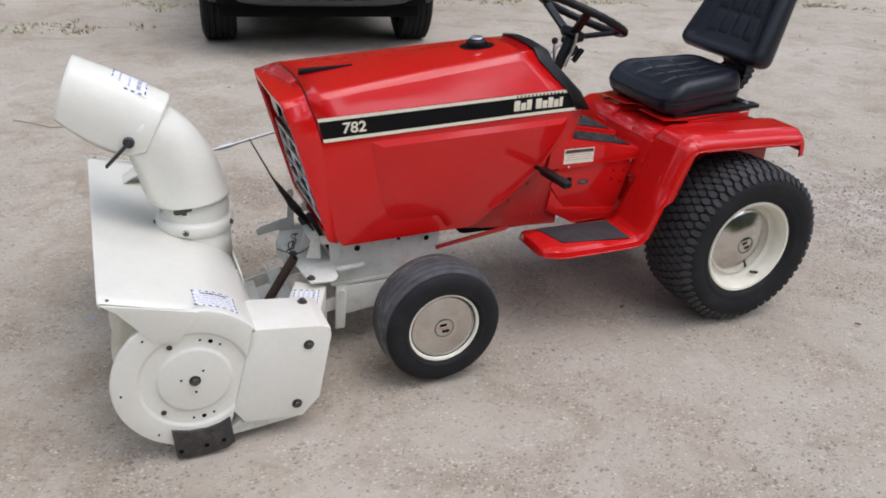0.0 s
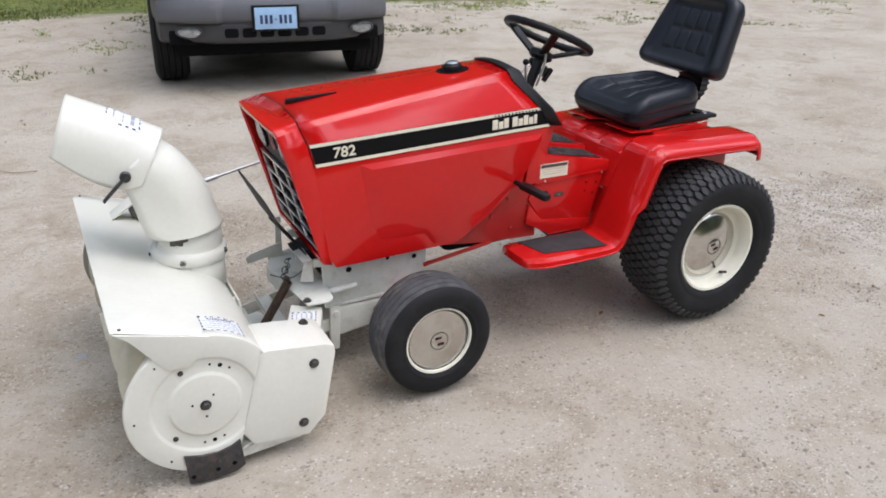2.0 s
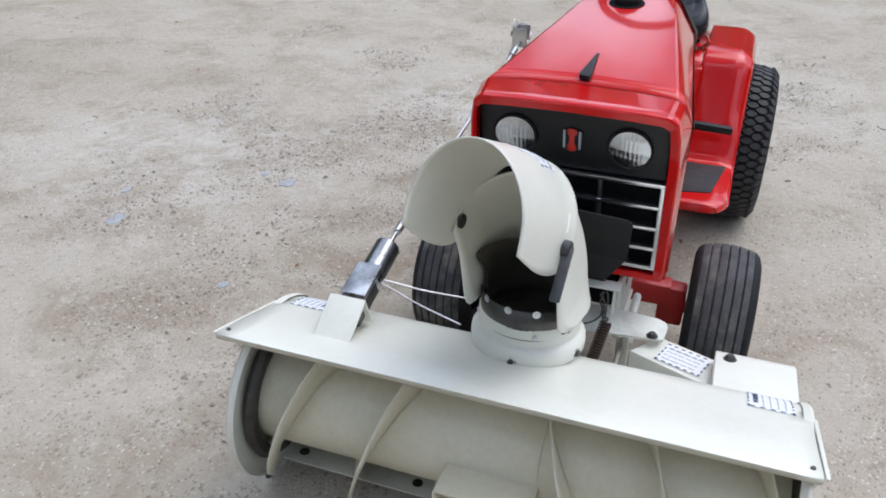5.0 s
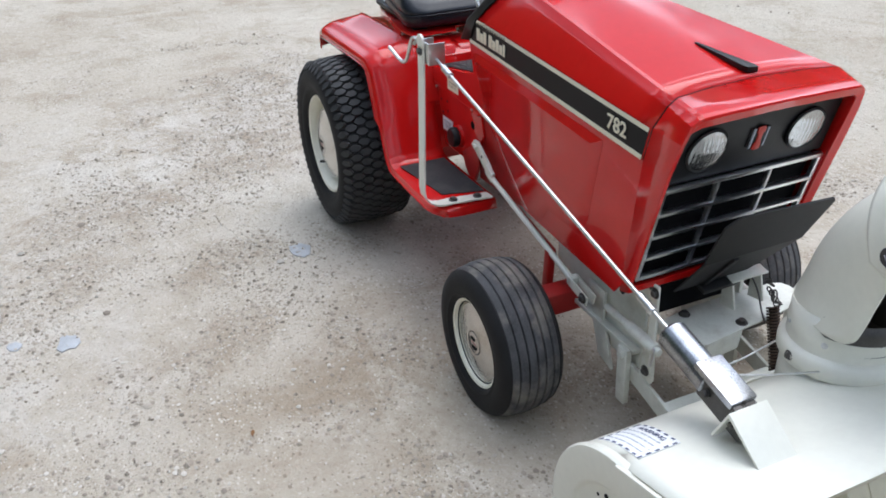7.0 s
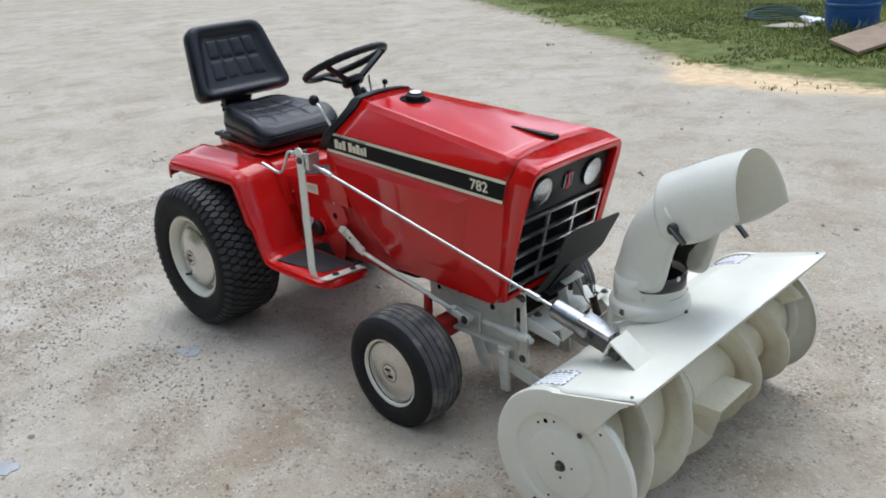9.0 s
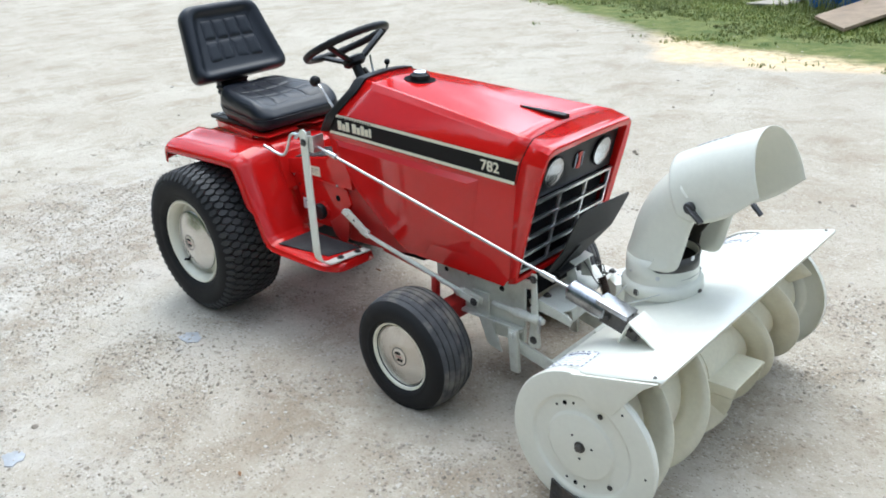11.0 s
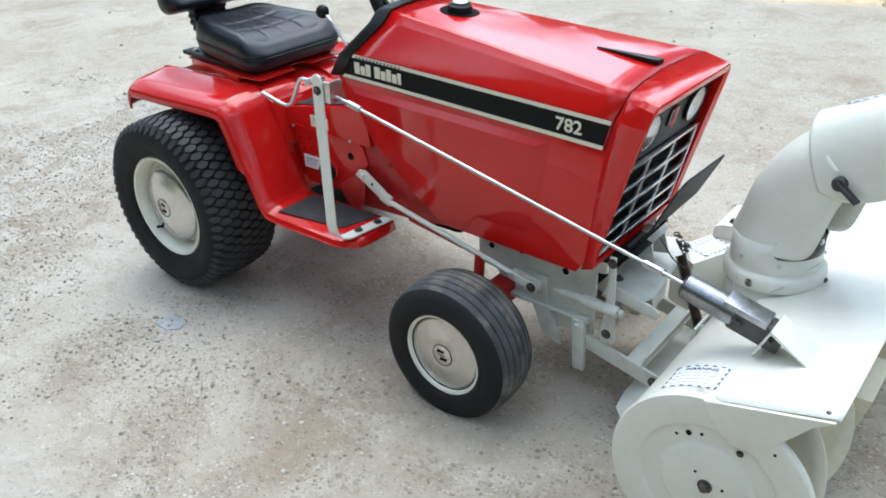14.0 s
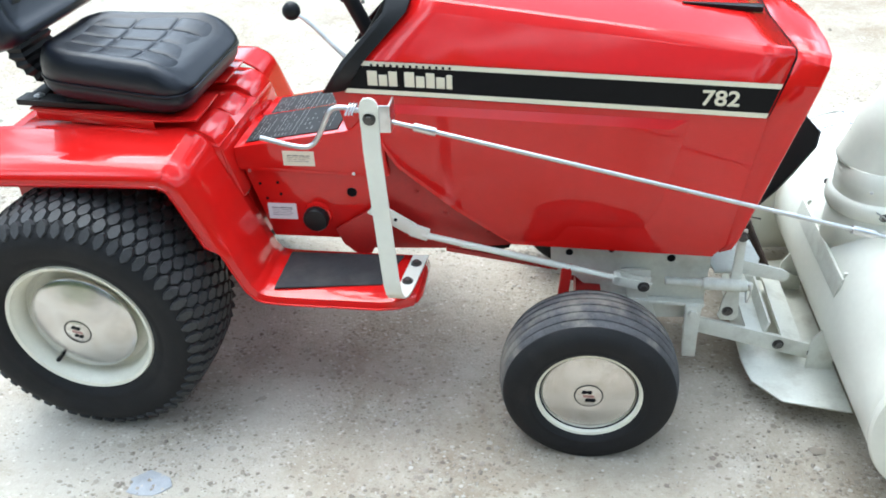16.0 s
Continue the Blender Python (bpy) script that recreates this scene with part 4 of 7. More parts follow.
# console with its panels
bm = B()
prism(bm, [(0.392, 0.374), (0.343, 0.553), (0.64, 0.540), (0.657, 0.485), (0.600, 0.400), (0.560, 0.374)], "y", -0.153, 0.153, 0.004)
console = part("console", bm, RED, tractor)
cover = [(0.332, 0.557), (0.330, 0.606), (0.60, 0.6545), (0.645, 0.70), (0.66, 0.735), (0.68, 0.545)]
bm = B()
prism(bm, cover, "y", -0.161, 0.016, 0.005)
prism(bm, [(x, z - (0.014 if z > 0.6 else 0)) for x, z in cover], "y", 0.0165, 0.161, 0.005)
part("console_cover", bm, RED, tractor, "sloping stepped red console cover")
bm = B()
for s in (1, -1):
    box(bm, (0.30, 0.006, 0.008), (0.487, s * 0.158, 0.551), (0, 2, 0), 0.001)
    part("console_seam", bm, RED, console)
    # dark strip painting the shade between console cover and lower panel
    gap = B()
    box(gap, (0.30, 0.004, 0.007), (0.490, s * 0.1575, 0.5585), (0, 1, 0), 0)
    part("console_gap_shade", gap, DARK, console)
    bolts("console_screw", [((x, s * 0.161, 0.550), (0, s, 0)) for x in (0.36, 0.60)], STEEL, console, 0.004, 0.003, False)
    bm = B()
bm.free()
rnd = random.Random(4)
for s in (1, -1):
    top = pose(0.462, -0.072, 0.6312, 0, -10.2, 0) if s < 0 else pose(0.462, 0.085, 0.6172, 0, -10.2, 0)
    wide = 0.146 if s < 0 else 0.110
    bm = B()
    box(bm, (0.218, wide, 0.002), bevel=0.0006, m=top)
    instr = part("instruction_plate", bm, BLACK_MATT, tractor, "black instruction plate with fine pale print")
    bm = B()
    for k in range(11):
        x = -0.100 + 0.0085 * k
        y = 0.008 - wide / 2
        while y < wide / 2 - 0.018:
            d = rnd.uniform(0.003, 0.014)
            if rnd.random() < 0.72 and k != 5:
                box(bm, (0.0013, d, 0.0006), bevel=0, m=top @ pose(x, y + d / 2, 0.0013))
            y += d + 0.004
    for k in range(7):
        x = 0.020 + 0.011 * k
        for y in (-0.056, -0.030, -0.004, 0.022):
            if rnd.random() < 0.8:
                box(bm, (0.0016, rnd.uniform(0.006, 0.018), 0.0006), bevel=0, m=top @ pose(x, y + 0.01, 0.0013))
    box(bm, (0.0010, wide - 0.01, 0.0006), bevel=0, m=top @ pose(-0.003, 0, 0.0013))
    box(bm, (0.0010, wide - 0.01, 0.0006), bevel=0, m=top @ pose(0.008, 0, 0.0013))
    part("plate_print", bm, PRINT_DULL, instr, smooth=0)
for s in (1, -1):
    out = Matrix(((s * -1, 0, 0), (0, 0, 1), (0, s, 0))).transposed().to_4x4()
    def on_side(x, z, y=0.1535, out=out, s=s):
        m = out.copy()
        m.translation = (x, s * y, z)
        return m
    if s < 0:
        decal("notice_decal", on_side(0.478, 0.584, 0.1618), 0.072, 0.036, tractor, 4, False, "small cream printed notice", STRIPE_CREAM, STEEL_DARK, 3)
    else:
        note = decal("notice_decal", on_side(0.566, 0.586, 0.1618), 0.112, 0.050, tractor, 4, False, "cream notice with a dark head and red print", STRIPE_CREAM, FADED_RED, 3)
        bm = B()
        box(bm, (0.106, 0.011, 0.0006), bevel=0, m=on_side(0.566, 0.603, 0.1624))
        part("notice_head", bm, STEEL_DARK, note)
    if s < 0:
        decal("spec_decal", on_side(0.420, 0.442), 0.068, 0.042, tractor, 5, False, "small pale printed label", PAPER, INK, 5)
    else:
        decal("badge_decal", on_side(0.533, 0.489), 0.040, 0.015, tractor, 2, False, "small dark printed badge", STEEL_DARK, PAPER, 6)
    dots("panel_hole", [((x, s * 0.153, z), (0, s, 0), r) for x, z, r in ((0.376, 0.513, 0.0035), (0.418, 0.517, 0.0035), (0.422, 0.487, 0.0035), (0.388, 0.475, 0.0035), (0.589, 0.498, 0.011))], DARK, console)
bm = B()
m = Matrix(((1, 0, 0), (0, 0, 1), (0, -1, 0))).transposed().to_4x4()
m.translation = (0.504, -0.153, 0.436)
lathe(bm, [(0.034, 0), (0.033, 0.010), (0.026, 0.013)], m, 24)
part("filler_neck", bm, RED, console)
bm = B()
rows = []
for r, h in ((0.027, 0.010), (0.0285, 0.013), (0.0285, 0.026), (0.026, 0.031), (0.012, 0.033)):
    rows.append([m @ Vector(((r + 0.0016 * (k % 2) * (0.011 < h < 0.028)) * math.cos(k * math.pi / 20), (r + 0.0016 * (k % 2) * (0.011 < h < 0.028)) * math.sin(k * math.pi / 20), h)) for k in range(40)])
V = grid(bm, rows, closed=True)
bm.faces.new(V[-1])
part("filler_cap", bm, PLASTIC, console, "ribbed black filler cap")
bm = B()
prism(bm, [(0.545, 0.404), (0.562, 0.366), (0.590, 0.342), (0.622, 0.335), (0.645, 0.38), (0.655, 0.445), (0.633, 0.464)], "y", -0.166, -0.158, 0.002)
part("pivot_plate", bm, RED_DIM, tractor)
bm = B()
prism(bm, [(0.392, 0.380), (0.400, 0.343), (0.560, 0.343), (0.665, 0.400), (0.655, 0.470), (0.600, 0.404)], "y", 0.140, 0.1565, 0.002)
part("console_foot", bm, RED, tractor)
# black pedal lever on the left of the console
bm = B()
tube(bm, [(0.735, 0.15, 0.572), (0.722, 0.22, 0.566)], 0.008)
beam(bm, (0.722, 0.205, 0.567), (0.690, 0.318, 0.552), 0.032, 0.022, 0.008)
part("brake_pedal", bm, PLASTIC, tractor, "black rubber pedal pad")

# fenders with footrests
PROF = [(-0.236, 0.556), (-0.232, 0.598), (-0.214, 0.630), (-0.175, 0.643), (0.0, 0.648), (0.215, 0.652), (0.258, 0.645), (0.286, 0.626), (0.303, 0.594), (0.350, 0.480), (0.390, 0.385), (0.406, 0.356), (0.438, 0.343), (0.60, 0.341), (0.738, 0.340), (0.757, 0.332), (0.762, 0.314)]
for s in (1, -1):
    P = spline([(p[0], 0, p[1]) for p in PROF], 65)
    N = []
    for k in range(len(P)):
        t = (P[min(k + 1, len(P) - 1)] - P[max(k - 1, 0)]).normalized()
        N.append(Vector((-t.z, 0, t.x)))
    rows = []
    for y, off in ((0.166, 0), (0.20, 0.0), (0.286, 0), (0.298, -0.0006), (0.307, -0.0026), (0.320, -0.0085), (0.332, -0.0150), (0.340, -0.0205), (0.345, -0.0265), (0.3475, -0.0345), (0.3475, -0.0420), (0.3495, -0.0435), (0.3495, -0.0475)):
        row = []
        for k, p in enumerate(P):
            yy = y
            oo = off
            if p.x > 0.36:
                oo = max(off, -0.024) if y > 0.34 else off * 0.5
            if p.x > 0.70:
                yy = y - max(0, y - 0.2) * 0.22 * min(1, (p.x - 0.70) / 0.06)
            if p.x < 0.33 and y < 0.19:
                yy = 0.19
            lift = (0.022 if s > 0 else -0.003 + 0.014 * max(0, (0.30 - y) / 0.11)) * (1 if p.x < 0.30 else max(0, (0.39 - p.x) / 0.09))
            back = 0.0 if s > 0 else 0.016 * min(0, p.x) / 0.236
            row.append(Vector((p.x + back, s * yy, p.z + lift)) + N[k] * oo)
        rows.append(row)
    bm = B()
    grid(bm, rows)
    fender = part("fender", bm, RED, tractor, solid=0.004, smooth=50)
    bm = B()
    prism(bm, [(0.436, 0.178), (0.436, 0.324), (0.672, 0.292), (0.704, 0.174)], "z", 0.3425, 0.3460, 0.001, skew=lambda x, y, z, s=s: (x, s * y, z))
    part("grip_mat", bm, MAT_GRIP, fender, "black anti-slip mat")

# seat
def rounded(corners, radii, per=7):
    """A closed outline with rounded corners, counter-clockwise."""
    out = []
    n = len(corners)
    for i in range(n):
        p, a, b = Vector(corners[i]), Vector(corners[i - 1]), Vector(corners[(i + 1) % n])
        ua, ub = (a - p).normalized(), (b - p).normalized()
        r = radii[i]
        for k in range(per):
            t = k / (per - 1)
            out.append(p + ua * r * (1 - t) ** 2 + ub * r * t ** 2)
    return out


def pad(bm, outline, profile, m, shape):
    """A padded body: the outline shrinks towards its middle by each row's inset and rises by its height; shape(x, y) lowers or lifts the top."""
    c = sum(outline, Vector((0, 0))) / len(outline)
    rows = []
    for inset, z, w in profile:
        row = []
        for p in outline:
            d = p - c
            q = c + d * (1 - inset / d.length)
            row.append(m @ Vector((q.x, q.y, z + w * shape(q.x, q.y))))
        rows.append(row)
    V = grid(bm, rows, closed=True)
    bm.faces.new(V[0])
    # close the top with a fan of rings so that it stays smooth
    mid = bm.verts.new(m @ Vector((c.x, c.y, profile[-1][1] + profile[-1][2] * shape(c.x, c.y))))
    last = V[-1]
    for k in range(len(last)):
        bm.faces.new((last[k], last[(k + 1) % len(last)], mid))


def quilts(parent, m, xs, spans, z, h, shape):
    """Soft padded blocks: rows between the values xs, each as wide as spans(x), in four columns."""
    for j in range(len(xs) - 1):
        for i in range(4):
            R = []
            for q, hh in ((1.0, -0.0012), (0.97, 0.22 * h), (0.86, 0.66 * h), (0.62, 0.93 * h), (0.3, h)):
                ring = []
                for a in np.linspace(0, 2 * math.pi, 24, endpoint=False):
                    u = math.copysign(abs(math.cos(a)) ** 0.24, math.cos(a)) * q
                    v = math.copysign(abs(math.sin(a)) ** 0.24, math.sin(a)) * q
                    x = (xs[j] + xs[j + 1]) / 2 + u * (xs[j + 1] - xs[j]) * 0.498
                    wd = spans(x) / 4
                    y = (i - 1.5) * wd + v * wd * 0.495
                    ring.append(m @ Vector((x, y, z + hh + shape(x, y))))
                R.append(ring)
            bm = B()
            V = grid(bm, R, closed=True)
            bm.faces.new(V[-1])
            part("padded_rib", bm, VINYL, parent, smooth=70)


CM = pose(0.010, -0.010, 0.713, 0, 3.2, 0) @ Matrix.Diagonal((0.96, 1, 1.16, 1))
plan = rounded([(0.262, -0.205), (0.262, 0.205), (-0.125, 0.150), (-0.125, -0.150)], [0.075, 0.075, 0.095, 0.095])


def dish(x, y):
    """The cushion's top: low in the middle, raised at the sides and rear, rolled down at the front."""
    return 0.013 * (y / 0.16) ** 2 - 0.35 * max(0, x - 0.13) ** 2 / 0.13 + 0.010 * max(0, (-0.02 - x) / 0.1)


bm = B()
pad(bm, plan, [(0.034, -0.004, 0), (0.014, 0.000, 0), (0.004, 0.012, 0), (0.000, 0.030, 0), (0.004, 0.034, 0), (0.000, 0.038, 0), (0.001, 0.052, 0.3), (0.007, 0.066, 0.6), (0.016, 0.076, 0.9), (0.030, 0.081, 1), (0.048, 0.081, 1), (0.066, 0.077, 1), (0.10, 0.075, 1), (0.14, 0.075, 1)], CM, dish)
seat = part("seat_cushion", bm, VINYL, tractor, "padded black vinyl seat cushion", smooth=70)
quilts(seat, CM, (-0.075, 0.026, 0.124, 0.215), lambda x: 0.236 + 0.25 * (x + 0.05), 0.0755, 0.0032, dish)
bm = B()
ring = [CM @ Vector((p.x * 1.002, p.y * 1.004, 0.034)) for p in plan]
tube(bm, ring + ring[:1], 0.0026, 6, 0)
part("piping", bm, VINYL, seat, smooth=60)
up, across = Vector((-0.40, 0, 0.9165)), Vector((0, 1, 0))
BM_ = Matrix((up, across, up.cross(across))).transposed().to_4x4()
if (BM_.to_3x3() @ Vector((0, 0, 1))).x < 0:
    BM_ = Matrix((up, -across, up.cross(-across))).transposed().to_4x4()
BM_.translation = Vector((-0.141, -0.018, 0.991))
BM_ = BM_ @ Matrix.Diagonal((1.03, 1, 1, 1))
face = rounded([(-0.152, 0.222), (-0.152, -0.222), (0.142, -0.172), (0.142, 0.172)], [0.045, 0.045, 0.055, 0.055])


def hollow(x, y):
    """The backrest's face: a shallow field within a raised rim."""
    return 0.012 * (y / 0.18) ** 2 + 0.006 * (x / 0.14) ** 2


bm = B()
pad(bm, face, [(0.060, -0.060, 0), (0.024, -0.058, 0), (0.012, -0.048, 0), (0.006, -0.036, 0), (0.003, -0.033, 0), (0.002, -0.015, 0), (0.000, -0.006, 0), (0.004, 0.004, 0.3), (0.014, 0.010, 0.8), (0.030, 0.010, 1), (0.046, 0.006, 1), (0.056, 0.0, 1), (0.072, -0.002, 1), (0.11, -0.002, 1)], BM_ @ pose(0, 0, -0.004), hollow)
back = part("backrest", bm, VINYL, tractor, "padded black vinyl backrest with quilted panels", smooth=70)
quilts(back, BM_ @ pose(0, 0, -0.004), (-0.085, 0.0, 0.080), lambda x: 0.235 - 0.20 * x, -0.004, 0.007, hollow)
bm = B()
R = []
for k, p in enumerate(spline([(-0.06, 0, 0.722), (-0.125, 0, 0.728), (-0.172, 0, 0.768), (-0.180, 0, 0.83), (-0.155, 0, 0.90)], 25)):
    g = 0.005 * (k % 2)
    d = Vector((0, 0, 1)).lerp(Vector((1, 0, 0)), min(1, k / 14))
    R.append([p + d * (0.016 + g) + Vector((0, y - 0.015, 0)) for y in (-0.062 - g, 0.062 + g)] + [p - d * (0.016 + g) + Vector((0, y - 0.015, 0)) for y in (0.062 + g, -0.062 - g)])
V = grid(bm, R, closed=True)
bm.faces.new(V[0]), bm.faces.new(V[-1])
part("backrest_support", bm, PLASTIC, tractor, "ribbed black backrest support", smooth=20)


# wheels
def wheel_frame(x, s, c, z):
    return along((x, s * c, z), (x, s * (c + 1), z))[0]


def hub_marks(parent, m, h, k=1.0):
    """The worn print on a hub cap: two pairs of slanted dark marks with a faded red bar between."""
    for dx, dy in ((-0.008, 0.009), (0.001, 0.009), (-0.001, -0.009), (0.008, -0.009)):
        bm = B()
        prism(bm, [(-0.005, -0.003), (0.003, -0.003), (0.005, 0.003), (-0.003, 0.003)], "z", 0, 0.0008)
        bmesh.ops.transform(bm, matrix=m @ pose(dx * k, dy * k, h) @ Matrix.Scale(k, 4), verts=bm.verts)
        part("hub_mark", bm, DARK, parent)
    bm = B()
    box(bm, (0.020 * k, 0.005 * k, 0.0008), bevel=0, m=m @ pose(0, 0, h))
    part("hub_mark", bm, FADED_RED, parent)


def rear_wheel(s):
    m = wheel_frame(0.018, s, 0.323 if s > 0 else 0.330, 0.297 if s > 0 else 0.288) @ Matrix.Diagonal((0.972, 0.972, 1, 1) if s > 0 else (0.985, 0.985, 1, 1)) @ pose(0, 0, 0, 0, 0, 35 * s)
    bm = B()
    lathe(bm, [(0.168, 0.098), (0.171, 0.104), (0.168, 0.108), (0.160, 0.106), (0.156, 0.096), (0.150, 0.088), (0.147, 0.06), (0.138, 0.052), (0.120, 0.050), (0.06, 0.052), (0, 0.052)], m, 56)
    w = part("rear_wheel", bm, CREAM_RIM, tractor, "cream-painted steel wheel rim")
    bm = B()
    lathe(bm, [(0.160, -0.095), (0.172, -0.108), (0.200, -0.124), (0.230, -0.129), (0.252, -0.124), (0.266, -0.112), (0.275, -0.085), (0.280, -0.045), (0.282, 0), (0.280, 0.045), (0.275, 0.085), (0.266, 0.112), (0.252, 0.124), (0.230, 0.129), (0.205, 0.125), (0.196, 0.1215), (0.193, 0.1225), (0.178, 0.112), (0.168, 0.100), (0.160, 0.095)], m, 72)
    part("tyre", bm, RUBBER, w, "black turf tyre with block tread", smooth=60)
    bm = B()
    n = 56
    rnd = random.Random(21)
    prof = [(-0.110, 0.268, 62), (-0.080, 0.2755, 20), (-0.050, 0.2795, 8), (-0.017, 0.2815, 3), (0.017, 0.2815, -3), (0.050, 0.2795, -8), (0.080, 0.2755, -20), (0.110, 0.268, -62)]
    for j, (h, r, tilt) in enumerate(prof):
        edge_ = j in (0, len(prof) - 1)
        for k in range(n):
            a = 2 * math.pi * (k + 0.5 * (j % 2)) / n
            f = m @ Matrix.Rotation(a, 4, "Z") @ pose(r, 0, h, 0, 0, 0) @ Matrix.Rotation(radians(tilt) * 0.85, 4, "Y")
            # lugs pointed towards their neighbours, set in one another's gaps
            hx, hw = (0.0215, 0.0134) if not edge_ else (0.0200, 0.0118)
            lo = [(-hx, -hw * 0.22), (-hx, hw * 0.22), (-hx * 0.42, hw), (hx * 0.42, hw), (hx, hw * 0.22), (hx, -hw * 0.22), (hx * 0.42, -hw), (-hx * 0.42, -hw)]
            lo = [(z * rnd.uniform(0.96, 1.03), y * rnd.uniform(0.95, 1.03)) for z, y in lo]
            a0 = [bm.verts.new(f @ Vector((-0.004, y, z))) for z, y in lo]
            a1 = [bm.verts.new(f @ Vector(((0.0065 if edge_ else 0.0092) + rnd.uniform(-0.0005, 0.0005), y * 0.80, z * 0.88))) for z, y in lo]
            bm.faces.new(a1)
            for q in range(8):
                bm.faces.new((a0[q], a0[(q + 1) % 8], a1[(q + 1) % 8], a1[q]))
    part("tread", bm, RUBBER_DUST, w, "dusty interlocking turf tread lugs", smooth=0, weld=False)
    bm = B()
    cap = CHROME if s > 0 else CAP_DULL
    out = 0.0 if s > 0 else 0.026
    mc = m @ pose(0, 0, out)
    lathe(bm, [(0.120, 0.050), (0.123, 0.053), (0.123, 0.060), (0.118, 0.064), (0.110, 0.066), (0.08, 0.078), (0.045, 0.0855), (0.032, 0.087), (0.030, 0.0855), (0.028, 0.087), (0, 0.0885)], mc, 56)
    c = part("hub_cap", bm, cap, w, "domed metal hub cap")
    bm = B()
    lathe(bm, [(0.0285, 0.0872), (0.0305, 0.0878), (0.0315, 0.0872)], mc, 40)
    em = part("hub_emblem", bm, STEEL_DARK, w)
    hub_marks(em, mc @ pose(0, 0, 0, 0, 0, -20 * s), 0.0888, 1.15)
    bm = B()
    a = radians(-95)
    rod(bm, m @ Vector((0.147 * math.cos(a), 0.147 * math.sin(a), 0.066)), m @ Vector((0.126 * math.cos(a), 0.126 * math.sin(a), 0.104)), 0.0050, 10, bevel=0.001)
    part("valve_stem", bm, PLASTIC, w)
    return w


def settle(bm, floor):
    """The tyre gives way where it bears on the ground."""
    for v in bm.verts:
        low = floor - v.co.z
        if low > -0.012:
            v.co.z = floor + 0.012 * math.exp(min(0, -(low + 0.012) / 0.012))
            v.co.y += math.copysign(0.004, v.co.y - math.copysign(0.362, v.co.y)) * min(1, (low + 0.012) / 0.012)


def front_wheel(s):
    m = wheel_frame(1.136 if s > 0 else 1.133, s, 0.366 if s > 0 else 0.356, 0.194 if s > 0 else 0.173) @ Matrix.Diagonal((0.96, 0.96, 1, 1) if s > 0 else (0.975, 0.975, 1, 1)) @ pose(0, 0, 0, 0, 0, 20 * s)
    bm = B()
    lathe(bm, [(0.114, 0.060), (0.119, 0.066), (0.116, 0.0705), (0.110, 0.069), (0.107, 0.060), (0.105, 0.052), (0.100, 0.047), (0.06, 0.046), (0, 0.046)], m, 48)
    w = part("front_wheel", bm, CREAM_RIM, tractor, "small cream-painted steel wheel rim")
    prof = [(0.104, -0.06), (0.114, -0.071), (0.135, -0.081), (0.160, -0.0825), (0.178, -0.076), (0.1875, -0.065)]
    prof += [(0.1875, -0.062), (0.190, 0.0), (0.1875, 0.062)]
    tread = [(0.180, -0.0685)]
    for k in range(6):
        a, b = -0.066 + 0.022 * k, -0.066 + 0.022 * (k + 1)
        ra, rb = 0.1985 - 2.6 * a * a, 0.1985 - 2.6 * b * b
        tread += [(ra - 0.0075, a + 0.0006), (ra - 0.001, a + 0.0022), (ra, a + 0.0035), ((ra + rb) / 2 + 0.0003, (a + b) / 2), (rb, b - 0.0035), (rb - 0.001, b - 0.0022), (rb - 0.0075, b - 0.0006)]
    tread.append((0.180, 0.0685))
    prof += [(0.1875, 0.065), (0.178, 0.076), (0.160, 0.0825), (0.140, 0.0820), (0.132, 0.0795), (0.129, 0.0805), (0.120, 0.075), (0.112, 0.064), (0.104, 0.06)]
    bm = B()
    lathe(bm, tread, m, 64)
    settle(bm, 0.0 if s > 0 else -0.006)
    part("tread", bm, RUBBER_GREY, w, "greyed ribbed tread", smooth=30)
    bm = B()
    lathe(bm, prof, m, 64)
    settle(bm, 0.0 if s > 0 else -0.006)
    part("tyre", bm, RUBBER, w, "black front tyre", smooth=40)
    bm = B()
    lathe(bm, [(0.1030, 0.047), (0.1035, 0.054), (0.100, 0.058), (0.093, 0.0578), (0.05, 0.066), (0.034, 0.0685), (0.031, 0.0672), (0.028, 0.0687), (0, 0.0695)], m, 48)
    part("hub_cap", bm, CAP_DULL if s < 0 else CHROME, w, "domed metal hub cap")
    bm = B()
    lathe(bm, [(0.0285, 0.0682), (0.0305, 0.0690), (0.0315, 0.0684)], m, 40)
    em = part("hub_emblem", bm, STEEL_DARK, w)
    hub_marks(em, m @ pose(0, 0, 0, 0, 0, -20 * s), 0.0698, 1.25)
    return w


for s in (1, -1):
    rear_wheel(s), front_wheel(s)

